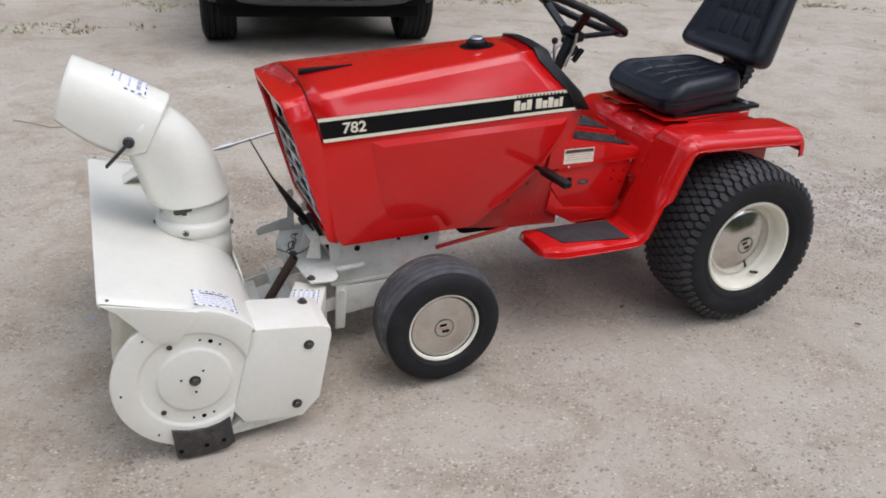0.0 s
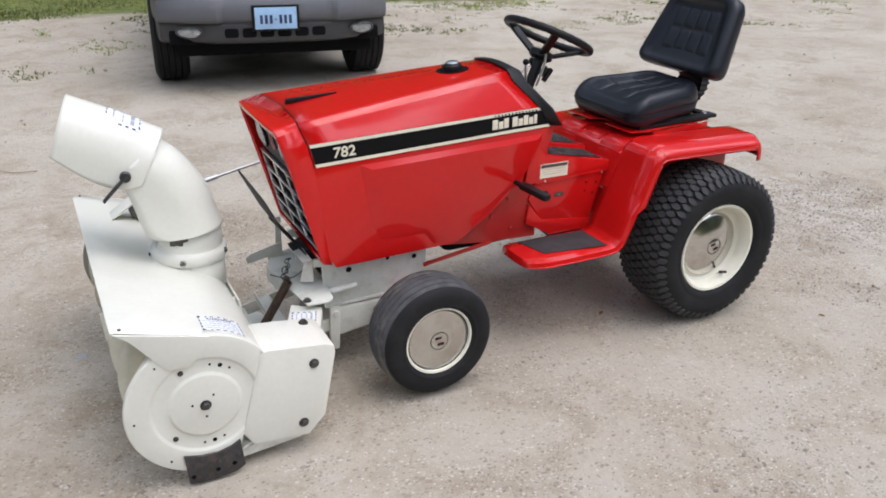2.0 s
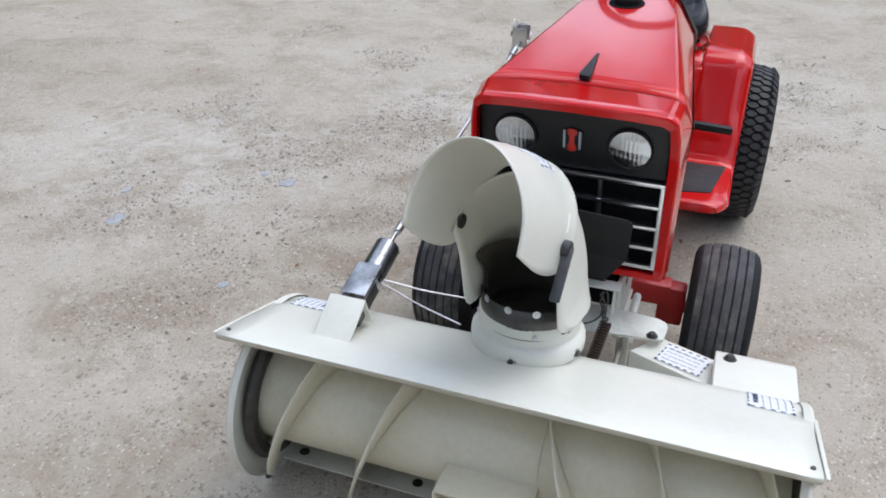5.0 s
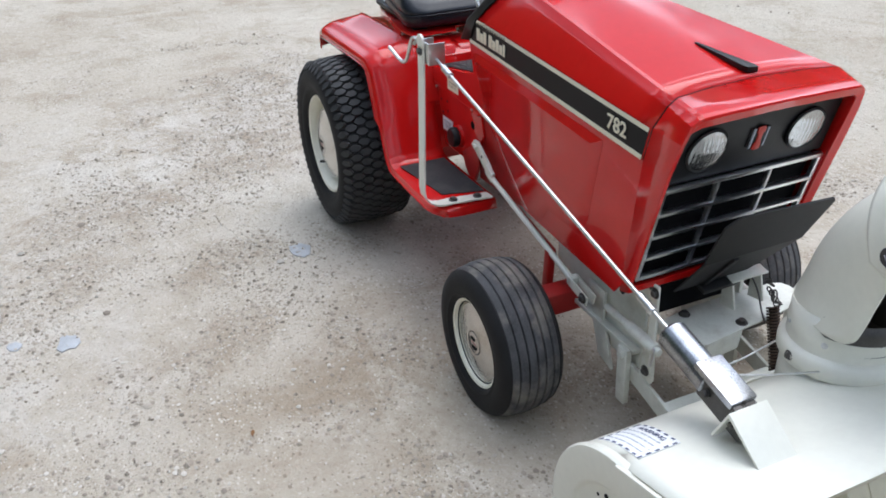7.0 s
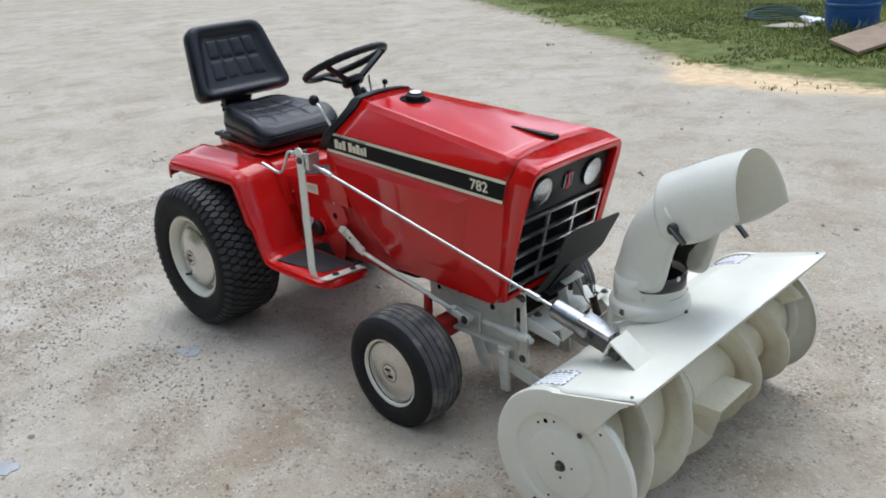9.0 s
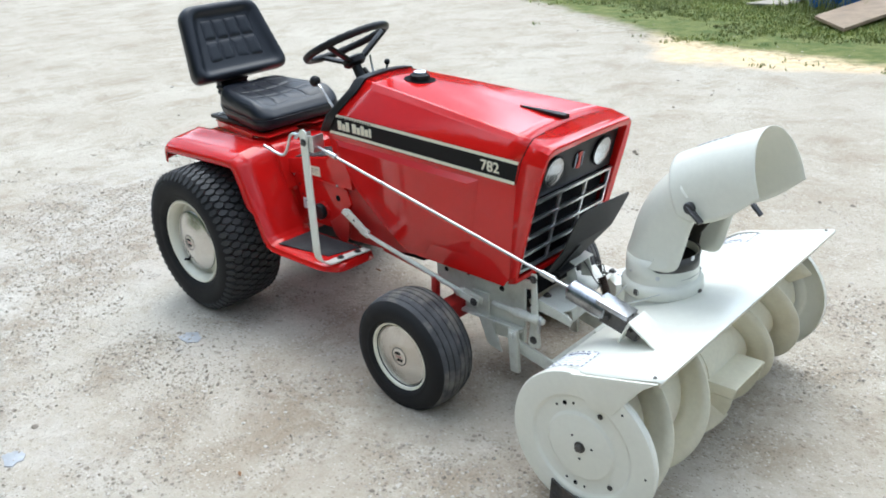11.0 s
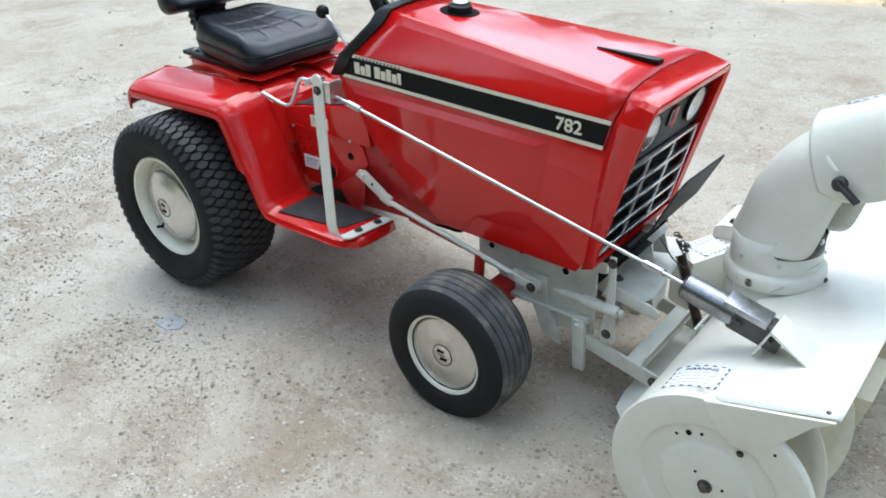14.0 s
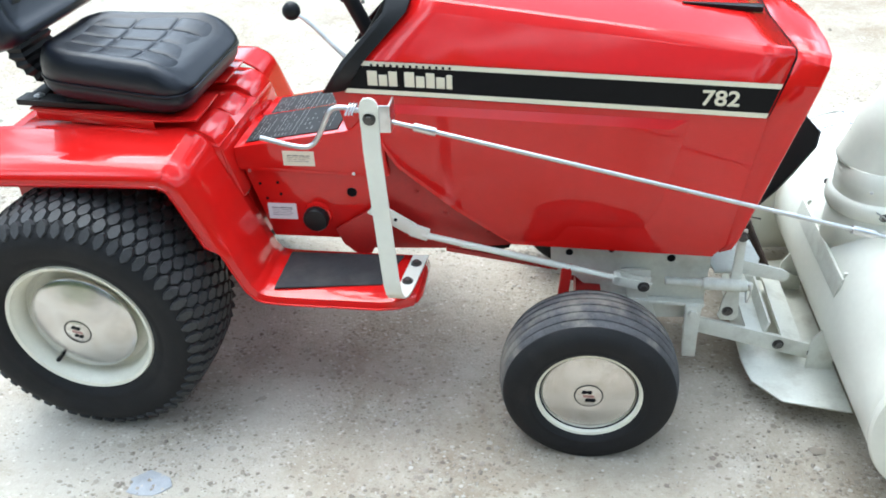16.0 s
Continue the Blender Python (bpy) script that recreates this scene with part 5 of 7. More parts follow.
# chassis: cream frame rails, red axle and transaxle
for s in (1, -1):
    bm = B()
    prism(bm, [(1.045, 0.290), (1.040, 0.392), (1.43, 0.400), (1.43, 0.375), (1.403, 0.37)] + ([(1.401, 0.228)] if s > 0 else [(1.401, 0.182), (1.27, 0.172), (1.235, 0.225)]) + [(1.16, 0.228), (1.10, 0.285)], "y", s * 0.128, s * 0.138, 0.0015)
    rail = part("frame_rail", bm, CREAM_WORN, tractor, "cream-painted frame rail")
    dots("rail_hole", [((x, s * 0.138, z), (0, s, 0), r) for x, z, r in ((1.315, 0.345, 0.009), (1.18, 0.36, 0.006), (1.085, 0.350, 0.008))], DARK, rail)
    bm = B()
    prism(bm, [(1.16, 0.230), (1.16, 0.240), (1.40, 0.236), (1.40, 0.226)], "y", s * 0.1385, s * (0.144 if s > 0 else 0.160), 0.001)
    part("rail_flange", bm, CREAM_WORN, tractor)
    bm = B()
    prism(bm, [(0.66, 0.345), (0.66, 0.392), (0.80, 0.392), (1.04, 0.398), (1.04, 0.374), (0.88, 0.366), (0.74, 0.346)], "y", s * 0.120, s * 0.131, 0.002)
    part("side_beam", bm, RED_DIM, tractor)
    bm = B()
    prism(bm, [(0.62, 0.345), (0.62, 0.60), (0.72, 0.60), (0.88, 0.50), (1.00, 0.405), (1.00, 0.375), (0.80, 0.352)], "y", s * 0.138, s * 0.146, 0.002)
    plate = part("chassis_side", bm, RED_DIM, tractor)
    bolts("chassis_bolt", [((x, s * 0.146, z), (0, s, 0)) for x, z in ((0.80, 0.445), (0.735, 0.50), (0.90, 0.40), (0.72, 0.39))], RED_DIM, plate, 0.006, 0.004)
    bm = B()
    beam(bm, (0.80, s * 0.145, 0.352), (1.06, s * 0.160, 0.322), 0.009, 0.012)
    part("steering_link", bm, RED_DIM, tractor)
    bm = B()
    box(bm, (0.055, 0.07, 0.11), (1.132, s * 0.245, 0.205), (0, 0, 0), 0.01)
    rod(bm, (1.132, s * 0.24, 0.199), (1.132, s * 0.36, 0.199), 0.017)
    if s < 0:
        box(bm, (0.024, 0.02, 0.14), (1.075, s * 0.185, 0.275), (0, 4, 0), 0.004)
    part("spindle", bm, RED_DIM, tractor)
bm = B()
box(bm, (0.06, 0.48, 0.06), (1.132, 0, 0.235), (0, 0, 0), 0.008)
box(bm, (0.12, 0.14, 0.10), (1.132, 0, 0.27), (0, 0, 0), 0.01)
part("front_axle", bm, RED_DIM, tractor)
bm = B()
box(bm, (0.34, 0.24, 0.13), (1.22, 0, 0.375), (0, 0, 0), 0.01)
box(bm, (0.26, 0.20, 0.20), (0.82, 0, 0.42), (0, 0, 0), 0.02)
part("engine_base", bm, DARK, tractor, "dark engine block under the hood")
bm = B()
box(bm, (0.34, 0.22, 0.20), (0.04, 0, 0.33), (0, 0, 0), 0.02)
rod(bm, (0.018, -0.34, 0.292), (0.018, 0.34, 0.292), 0.035)
box(bm, (0.60, 0.10, 0.06), (0.45, 0, 0.425), (0, 0, 0), 0.01)
part("transaxle", bm, RED_DIM, tractor)


# ---- snow thrower ----
thrower = thing("snow_thrower", (1.80, 0, 0), "cream-painted front snow thrower with auger and chute, mounted on the tractor", "snow thrower")
CX, CZ, HR = 1.862, 0.236, 0.196
YL, YR = 0.528, -0.522

# rolled housing: lip, top plate, barrel
sec = [(2.056, 0.476), (2.060, 0.488), (2.052, 0.489), (1.95, 0.460), (1.87, 0.440), (1.82, 0.4285)]
for a in np.linspace(100, 238, 18):
    sec.append((CX + HR * math.cos(radians(a)), CZ + HR * math.sin(radians(a))))
bm = B()
rows = []
for k, (x, z) in enumerate(sec):
    row = []
    for y in np.linspace(YR, YL, 25):
        row.append(Vector((x, y, z)))
    rows.append(row)
grid(bm, rows)
housing = part("housing", bm, CREAM, thrower, "cream rolled-steel auger housing", solid=0.003, smooth=30)
bm = B()
box(bm, (0.05, 1.04, 0.006), (1.772, 0.003, 0.062), (0, 32, 0), 0.001)
box(bm, (0.03, 1.04, 0.004), (1.800, 0.003, 0.045), (0, 10, 0), 0.001)
box(bm, (0.072, 1.04, 0.005), (1.842, 0.003, 0.040), (0, 4, 0), 0.001)
scraper = part("scraper_blade", bm, CREAM_WORN, housing, "worn cream scraper edge")
bolts("scraper_bolt", [((1.848, y, 0.0425), (0, 0, 1)) for y in (-0.48, -0.20, 0.20, 0.48)], STEEL_DARK, thrower, 0.008, 0.005)

for s, y in ((1, YL), (-1, YR)):
    m = along((CX, y, CZ), (CX, y + s, CZ))[0]
    bm = B()
    lathe(bm, [(0.200, -0.012), (0.202, 0.000), (0.199, 0.006), (0.190, 0.008), (0.142, 0.008), (0.1385, 0.0072), (0.134, 0.003), (0.131, 0.0022), (0.097, 0.0022), (0.094, 0.003), (0.0895, 0.0072), (0.086, 0.008), (0, 0.008)], m, 72)
    if s > 0:
        # the drive cover takes the place of the plate's rear
        bmesh.ops.bisect_plane(bm, geom=list(bm.verts) + list(bm.edges) + list(bm.faces), plane_co=(1.742, 0, 0.233), plane_no=(-0.966, 0, -0.259), clear_outer=True)
    end = part("end_plate", bm, CREAM, thrower, "pressed round cream end plate")
    bm = B()
    prism(bm, [(2.056, 0.4885), (1.835, 0.4325), (1.850, 0.402), (1.893, 0.358), (1.948, 0.365), (1.968, 0.392), (2.022, 0.462)], "y", y + s * 0.0035, y + s * 0.0105, 0.0012)
    part("gusset", bm, CREAM, end)
    bolts("shaft_bolt", [((CX, y + s * 0.008, CZ), (0, s, 0))], STEEL_DARK, end, 0.010, 0.012)
    bolts("end_bolt", [((CX + 0.118 * math.cos(radians(a)), y + s * 0.003, CZ + 0.118 * math.sin(radians(a))), (0, s, 0)) for a in (64, -45)], STEEL_DARK, end, 0.0048, 0.005)
    holes = [((CX + 0.116 * math.cos(radians(a0 + d)), y + s * 0.003, CZ + 0.116 * math.sin(radians(a0 + d))), (0, s, 0), r) for a0 in (114, -97) for d, r in ((-13, 0.003), (0, 0.0055), (13, 0.003))]
    holes += [((CX + 0.034 * math.cos(radians(a)), y + s * 0.0078, CZ + 0.034 * math.sin(radians(a))), (0, s, 0), 0.003) for a in (131, 12, -90)]
    holes += [((CX + 0.178 * math.cos(radians(a)), y + s * 0.008, CZ + 0.178 * math.sin(radians(a))), (0, s, 0), 0.0028) for a in (51, -3, -55)]
    dots("end_hole", holes, DARK, end)
    bm = B()
    poly = [(1.784, 0.108), (1.810, 0.094), (1.845, 0.086), (1.890, 0.088), (1.933, 0.100), (1.926, 0.010), (1.900, 0.005), (1.850, 0.004), (1.800, 0.012), (1.777, 0.026)]
    prism(bm, poly, "y", y + s * 0.0095, y + s * 0.017, 0.001)
    skid = part("skid_shoe", bm, SKID, thrower, "worn black iron skid shoe")
    bolts("skid_bolt", [((x, y + s * 0.0165, z), (0, s, 0)) for x, z in ((1.795, 0.066), (1.848, 0.056), (1.912, 0.056))], SKID, skid, 0.006, 0.004)
    dots("skid_hole", [((x, y + s * 0.0168, z), (0, s, 0), 0.006) for x, z in ((1.806, 0.040), (1.850, 0.034), (1.915, 0.030))], DARK, skid)
    bm = B()
    bolt(bm, (2.038, y - s * 0.014, 0.487), (0, 0, 1), 0.0045, 0.003, False)
    part("lip_rivet", bm, STEEL_DARK, housing)

bm = B()
beam(bm, (1.885, 0.512, 0.032), (1.610, 0.512, 0.060), 0.006, 0.030, 0.001)
part("runner_bar", bm, CREAM_WORN, thrower, "thin cream bar under the drive cover")

# auger: shaft, two helical flights and the centre paddle
bm = B()
rod(bm, (CX, YR + 0.012, CZ), (CX, YL - 0.012, CZ), 0.112, 40)
auger = part("auger_drum", bm, CREAM_AUGER, thrower, "wide cream auger drum")
for y0, y1, hand, ph in ((YR + 0.03, -0.085, 1, -60), (YR + 0.03, -0.085, 1, 120), (0.085, YL - 0.03, -1, 70), (0.085, YL - 0.03, -1, 250)):
    bm = B()
    n = 72
    rows = []
    for k in range(n + 1):
        t = k / n
        a = radians(ph) + hand * t * 2 * math.pi * 1.1
        y = y0 + (y1 - y0) * t
        rows.append([Vector((CX + r * math.cos(a), y, CZ + r * math.sin(a))) for r in (0.108, 0.135, 0.163, 0.190)])
    grid(bm, rows)
    part("auger_flight", bm, CREAM_AUGER, thrower, "cream helical auger flight", solid=0.005, smooth=60)
bm = B()
rod(bm, (CX, -0.085, CZ), (CX, 0.085, CZ), 0.1145, 48)
part("auger_hub", bm, CREAM_AUGER, thrower)
# the paddle: a flat tongue with both sides folded down, held in a slot of the hub
bm = B()
section = [(-0.092, 0.0), (-0.0905, 0.004), (-0.087, 0.0055), (0.087, 0.0055), (0.0905, 0.004), (0.092, 0.0), (0.092, -0.026), (0.088, -0.026), (0.0875, -0.001), (0.085, 0.0012), (-0.085, 0.0012), (-0.0875, -0.001), (-0.088, -0.026), (-0.092, -0.026)]
rows = []
for x, drop in ((CX + 0.080, 0.0), (CX + 0.130, 0.0), (CX + 0.192, 0.0)):
    rows.append([Vector((x - (0.006 if z < -0.02 and x > CX + 0.15 else 0), y, CZ + 0.004 + z)) for y, z in section])
V = grid(bm, rows, closed=True)
bm.faces.new(V[0]), bm.faces.new(V[-1])
paddle = part("auger_paddle", bm, CREAM_AUGER, thrower, "cream auger paddle folded down at its sides", smooth=25)
bm = B()
box(bm, (0.003, 0.075, 0.001), (CX + 0.112, 0.016, CZ + 0.0102), bevel=0)
part("paddle_slot", bm, DARK, paddle)
# rounded cheek plates that carry the paddle
for y in (-0.088, 0.088):
    bm = B()
    prism(bm, [(CX, CZ - 0.024)] + [(CX + 0.186 * math.cos(radians(a)), CZ + 0.186 * math.sin(radians(a))) for a in range(-8, -125, -8)], "y", y - 0.002, y + 0.002)
    part("paddle_cheek", bm, CREAM_AUGER, thrower)
bm = B()
m = along((CX, YR + 0.004, CZ), (CX, YR + 1, CZ))[0]
lathe(bm, [(0.155, 0.0), (0.160, 0.012), (0.150, 0.022), (0.13, 0.022)], m, 48)
part("seal_ring", bm, STEEL_DARK, thrower, "dark seal ring inside the end plate")

# drive cover and chain case
bm = B()
poly = [(1.503, 0.300), (1.506, 0.322), (1.530, 0.332), (1.690, 0.350), (1.7115, 0.347), (1.7735, 0.114), (1.745, 0.070), (1.590, 0.056), (1.540, 0.108)]
prism(bm, poly, "y", 0.365, 0.5298, 0.004)
cover = part("drive_cover", bm, CREAM, thrower, "boxy cream drive cover")
bolts("cover_bolt", [((1.566, 0.5298, 0.281), (0, 1, 0)), ((1.604, 0.5298, 0.100), (0, 1, 0)), ((1.550, 0.395, 0.3345), (-0.11, 0, 1))], STEEL_DARK, cover, 0.0095, 0.010)
bm = B()
prism(bm, [(1.524, 0.185), (1.442, 0.241), (1.496, 0.378), (1.606, 0.378)], "z", 0.12, 0.2865, 0.003)
case = part("gear_case", bm, CREAM, thrower, "cream gear case")
decal("case_decal", pose(1.520, 0.302, 0.2885, 0, 0, 71), 0.106, 0.076, case, 4, seed=11)


def on_barrel(v, m):
    """Lay a flat label on the rolled housing."""
    z = CZ + math.sqrt(max(0, HR ** 2 - (v.x - CX) ** 2)) if v.x < 1.826 else 0.4285 + (v.x - 1.82) * 0.23
    return Vector((v.x, v.y, z + 0.0022 + (v.z - m.translation.z)))


# warning decals on the housing
decal("warning_decal", pose(1.790, 0.462, 0.42, 0, 0, 180), 0.105, 0.082, housing, 5, seed=12, warp=on_barrel, heading="WARNING")
decal("warning_decal", pose(1.790, -0.452, 0.42, 0, 0, 0), 0.105, 0.082, housing, 5, seed=13, warp=on_barrel, heading="WARNING")

# discharge chute
KX, KY = 1.778, 0.004
bm = B()
lathe(bm, [(0.100, 0.33), (0.100, 0.437)], pose(KX, KY, 0), 48)
part("chute_neck", bm, CREAM, thrower, solid=0.003)
bm = B()
tilt = pose(KX, KY, 0.452, 0, -3, 0)
lathe(bm, [(0.100, -0.022), (0.1065, -0.020), (0.1110, -0.012), (0.1115, 0.000), (0.1105, 0.010), (0.1060, 0.016), (0.0985, 0.019), (0.0965, 0.032), (0.0985, 0.038), (0.0985, 0.056), (0.0965, 0.060), (0.0960, 0.092)], tilt, 56)
ring = part("chute_ring", bm, CREAM, thrower, "cream clamp ring at the foot of the chute", solid=0.002)
bolts("ring_bolt", [((KX + 0.1105 * math.cos(radians(a)), KY + 0.1105 * math.sin(radians(a)), 0.450), (math.cos(radians(a)), math.sin(radians(a)), 0)) for a in (70, -2, -100, 150)], STEEL_DARK, ring, 0.0065, 0.007)
bolts("ring_screw", [((KX + 0.0985 * math.cos(radians(a)), KY + 0.0985 * math.sin(radians(a)), 0.499), (math.cos(radians(a)), math.sin(radians(a)), 0)) for a in (62, 20, -70, -120)], STEEL, ring, 0.004, 0.004)

CY = 0.013
TURN_C = Matrix.Translation((KX, CY, 0)) @ Matrix.Rotation(radians(-10), 4, "Z") @ Matrix.Translation((-KX, -CY, 0))


def turned(bm):
    bmesh.ops.transform(bm, matrix=TURN_C, verts=bm.verts)
    return bm


# side outline of the elbow: the rear edge, and the free front edge with its rounded foot
rear = spline([(KX - 0.1045, 0, 0.537), (KX - 0.089, 0, 0.586), (KX - 0.073, 0, 0.642), (KX - 0.044, 0, 0.702), (KX - 0.002, 0, 0.758), (KX + 0.058, 0, 0.808)], 24)
front = spline([(KX + 0.046, 0, 0.523), (KX + 0.084, 0, 0.529), (KX + 0.108, 0, 0.546), (KX + 0.121, 0, 0.580), (KX + 0.133, 0, 0.630), (KX + 0.148, 0, 0.68), (KX + 0.172, 0, 0.72)], 24)
rows = []
for k in range(24):
    a, b = rear[k], front[k]
    d = b - a
    L = d.length
    d.normalize()
    R = 0.1035 - 0.0080 * min(1, k / 7)
    half = [a + d * (R * (1 - math.cos(q))) + Vector((0, R * math.sin(q), 0)) for q in np.linspace(0, math.pi / 2, 15)]
    half += [half[-1] + d * ((L - R) * q) - Vector((0, 0.003 * q, 0)) for q in (0.25, 0.5, 0.75, 1)]
    off = Vector((0, CY, 0))
    rows.append([Vector((p.x, -p.y, p.z)) + off for p in half[::-1]] + [p + off for p in half[1:]])
bm = B()
grid(bm, rows)
chute = part("chute", turned(bm), CREAM, thrower, "cream curved discharge chute, open at the front", solid=0.003, smooth=40)
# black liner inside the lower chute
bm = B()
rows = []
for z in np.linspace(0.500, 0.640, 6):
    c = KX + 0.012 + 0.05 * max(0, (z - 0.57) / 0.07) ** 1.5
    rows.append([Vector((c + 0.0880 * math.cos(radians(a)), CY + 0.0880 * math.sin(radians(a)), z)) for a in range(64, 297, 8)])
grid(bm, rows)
liner = part("chute_liner", turned(bm), LINER_AND_SHADE, chute, "black liner inside the chute", solid=0.002, smooth=60)
for a in (110, 145, 180, 215, 250):
    r = radians(a)
    bm = B()
    box(bm, (0.003, 0.006, 0.10), (KX + 0.0855 * math.cos(r), CY + 0.0855 * math.sin(r), 0.55), (0, 0, a), 0.001)
    part("liner_stay", turned(bm), STEEL_DARK, liner)
bm = B()
grid(bm, [[Vector((KX + 0.0955 * math.cos(radians(a)), KY + 0.0955 * math.sin(radians(a)), z)) for a in range(-78, 79, 6)] for z in (0.49, 0.552)])
# dark funnel added to close the neck and paint the shade inside
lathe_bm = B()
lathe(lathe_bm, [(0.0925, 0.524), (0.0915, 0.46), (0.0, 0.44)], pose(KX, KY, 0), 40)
part("neck_shade", lathe_bm, LINER_AND_SHADE, chute, "dark funnel standing for the shade inside the neck")
chute_band = part("chute_band", bm, STEEL_DARK, chute, "dark steel band at the foot of the chute", solid=0.002)
bolts("band_bolt", [((KX + 0.0955 * math.cos(radians(a)), KY + 0.0955 * math.sin(radians(a)), 0.548), (math.cos(radians(a)), math.sin(radians(a)), 0)) for a in (-45, -12, 20)], STEEL, chute_band, 0.005, 0.004)

tops = [(1.812, 0.826), (1.864, 0.852), (1.925, 0.884), (1.987, 0.911), (2.052, 0.938)]
bots = [(1.880, 0.696), (1.922, 0.689), (1.970, 0.700), (2.030, 0.734), (2.102, 0.795)]
tt, bb = spline([(x, 0, z) for x, z in tops], 21), spline([(x, 0, z) for x, z in bots], 21)
rows = []
for k, (t, b) in enumerate(zip(tt, bb)):
    d = b - t
    L = d.length
    d.normalize()
    R = 0.0980 - 0.001 * k / 20
    arch = min(1.45 * R, 0.85 * L)
    half = [Vector((t.x, 0, t.z)) + d * (arch * (1 - math.cos(a))) + Vector((0, R * math.sin(a), 0)) for a in np.linspace(0, math.pi / 2, 17)]
    half += [half[-1] + d * ((L - arch) * q) for q in (0.25, 0.5, 0.75, 1)]
    off = Vector((0, CY, 0))
    rows.append([Vector((p.x, -p.y, p.z)) + off for p in half[::-1]] + [p + off for p in half[1:]])
bm = B()
grid(bm, rows)
deflector = part("deflector", turned(bm), CREAM, thrower, "cream hooded chute deflector", solid=0.0025, smooth=40)


def on_hood(v, m):
    """Lay a flat label on the arched top of the deflector."""
    p = TURN_C.inverted() @ v
    t = (p.x - 1.800) / 0.252
    w = abs(p.y - CY) / (0.1000 - 0.003 * t)
    drop = (0.110 + 0.035 * t) * (1 - max(0, 1 - min(1, w) ** 2) ** 0.6)
    z = 0.820 + 0.118 * t + 0.004 * math.sin(math.pi * t)
    return TURN_C @ Vector((p.x + drop * 0.2, p.y, z - drop + 0.0030 + (v.z - m.translation.z)))


decal("warning_decal", TURN_C @ pose(1.910, CY + 0.020, 0.87, 0, 0, 0) @ pose(0, 0, 0, 0, 0, 90), 0.066, 0.088, deflector, 3, seed=14, warp=on_hood)
for s in (1, -1):
    y = CY + s * 0.0975
    bm = B()
    rod(bm, (1.921, y, 0.728), (1.921, y + s * 0.014, 0.728), 0.0150, 20, bevel=0.002)
    beam(bm, (1.918, y + s * 0.010, 0.731), (1.985 if s > 0 else 1.966, y + s * 0.018, 0.664 if s > 0 else 0.703), 0.018, 0.008, 0.003)
    part("deflector_handle", turned(bm), HANDLE_DARK, deflector, "dark steel clamp handle")
    bm = B()
    rod(bm, (1.921, y - s * 0.004, 0.728), (1.921, y - s * 0.010, 0.728), 0.013, 16)
    part("clamp_nut", turned(bm), STEEL_DARK, deflector)

# chute crank: rod, worm housing, bracket and cables
bm = B()
prism(bm, [(1.960, 0.463), (1.964, 0.465), (1.889, 0.516), (1.860, 0.452), (1.864, 0.450), (1.890, 0.508)], "y", -0.370, -0.295, 0.0006)
bracket = part("crank_bracket", bm, CREAM, thrower, "folded cream sheet bracket")
bolts("bracket_bolt", [((1.874, -0.332, 0.484), (-1, 0, 0.45))], STEEL_DARK, bracket, 0.008, 0.012)
A0, A1 = Vector((1.696, -0.331, 0.534)), Vector((1.905, -0.328, 0.478))
bm = B()
mm, L = along(A0, A1)
rod(bm, A0, A0.lerp(A1, 0.56), 0.0275, 24, bevel=0.006)
box(bm, (0.052, 0.014, L * 0.42), bevel=0.003, m=mm @ pose(0.0, 0.024, L * 0.62))
worm = part("worm_housing", bm, GALV, thrower, "worn bright steel worm-drive housing")
bm = B()
box(bm, (0.046, 0.050, L * 0.50), bevel=0.006, m=mm @ pose(0, 0, L * 0.75))
part("bearing_block", bm, STEEL_DARK, worm, "dark steel bearing block")
bolts("worm_bolt", [(A0.lerp(A1, t) + Vector((0, 0, 0.024)), (0, 0, 1)) for t in (0.5, 0.85)] + [(A0.lerp(A1, t) + Vector((0, -0.0245, 0.0)), (0, -1, 0)) for t in (0.6, 0.9)], STEEL_DARK, worm, 0.006, 0.007)
J = Vector((0.722, -0.322, 0.752))
bm = B()
rod(bm, J, A0, 0.0045, 12)
crank = part("crank_rod", bm, STEEL, thrower, "long zinc-plated chute crank rod")
for t in (0.07, 0.93):
    d = (A0 - J).normalized()
    p = J.lerp(A0, t)
    bm = B()
    rod(bm, p - d * 0.022, p + d * 0.022, 0.0085, 12, bevel=0.001)
    part("rod_coupling", bm, STEEL, crank)
bm = B()
tube(bm, [J, (0.66, -0.335, 0.782), (0.628, -0.338, 0.786), (0.612, -0.340, 0.780), (0.596, -0.342, 0.745), (0.578, -0.344, 0.712), (0.560, -0.346, 0.703), (0.535, -0.347, 0.706), (0.471, -0.350, 0.724)], 0.0050)
part("crank_handle", bm, STEEL, crank, "bent bright crank handle")
for q in ((1.735, -0.118, 0.470), (1.835, -0.118, 0.470)):
    bm = B()
    tube(bm, [A0.lerp(A1, 0.45), Vector(q).lerp(A0.lerp(A1, 0.45), 0.5) - Vector((0, 0, 0.006)), q], 0.0018, 6)
    part("chute_cable", bm, STEEL, thrower)
# upright strap that carries the crank, bolted to the footrest
bm = B()
R = []
for p, n in (((0.690, -0.348, 0.790), 0), ((0.6905, -0.349, 0.70), 0), ((0.710, -0.366, 0.430), 0), ((0.713, -0.369, 0.398), 0.1), ((0.716, -0.366, 0.375), 0.3), ((0.719, -0.355, 0.358), 0.55), ((0.723, -0.338, 0.3490), 0.8), ((0.727, -0.318, 0.3475), 1), ((0.731, -0.295, 0.3495), 1), ((0.744, -0.178, 0.3495), 1)):
    c = Vector(p)
    w = Vector((0.0175, 0, 0)) if n < 0.7 else Vector((0.0175, 0.002, 0))
    t = Vector((0, 0.0022 * (1 - n), 0.0022 * n))
    R.append([c - w - t, c + w - t, c + w + t, c - w + t])
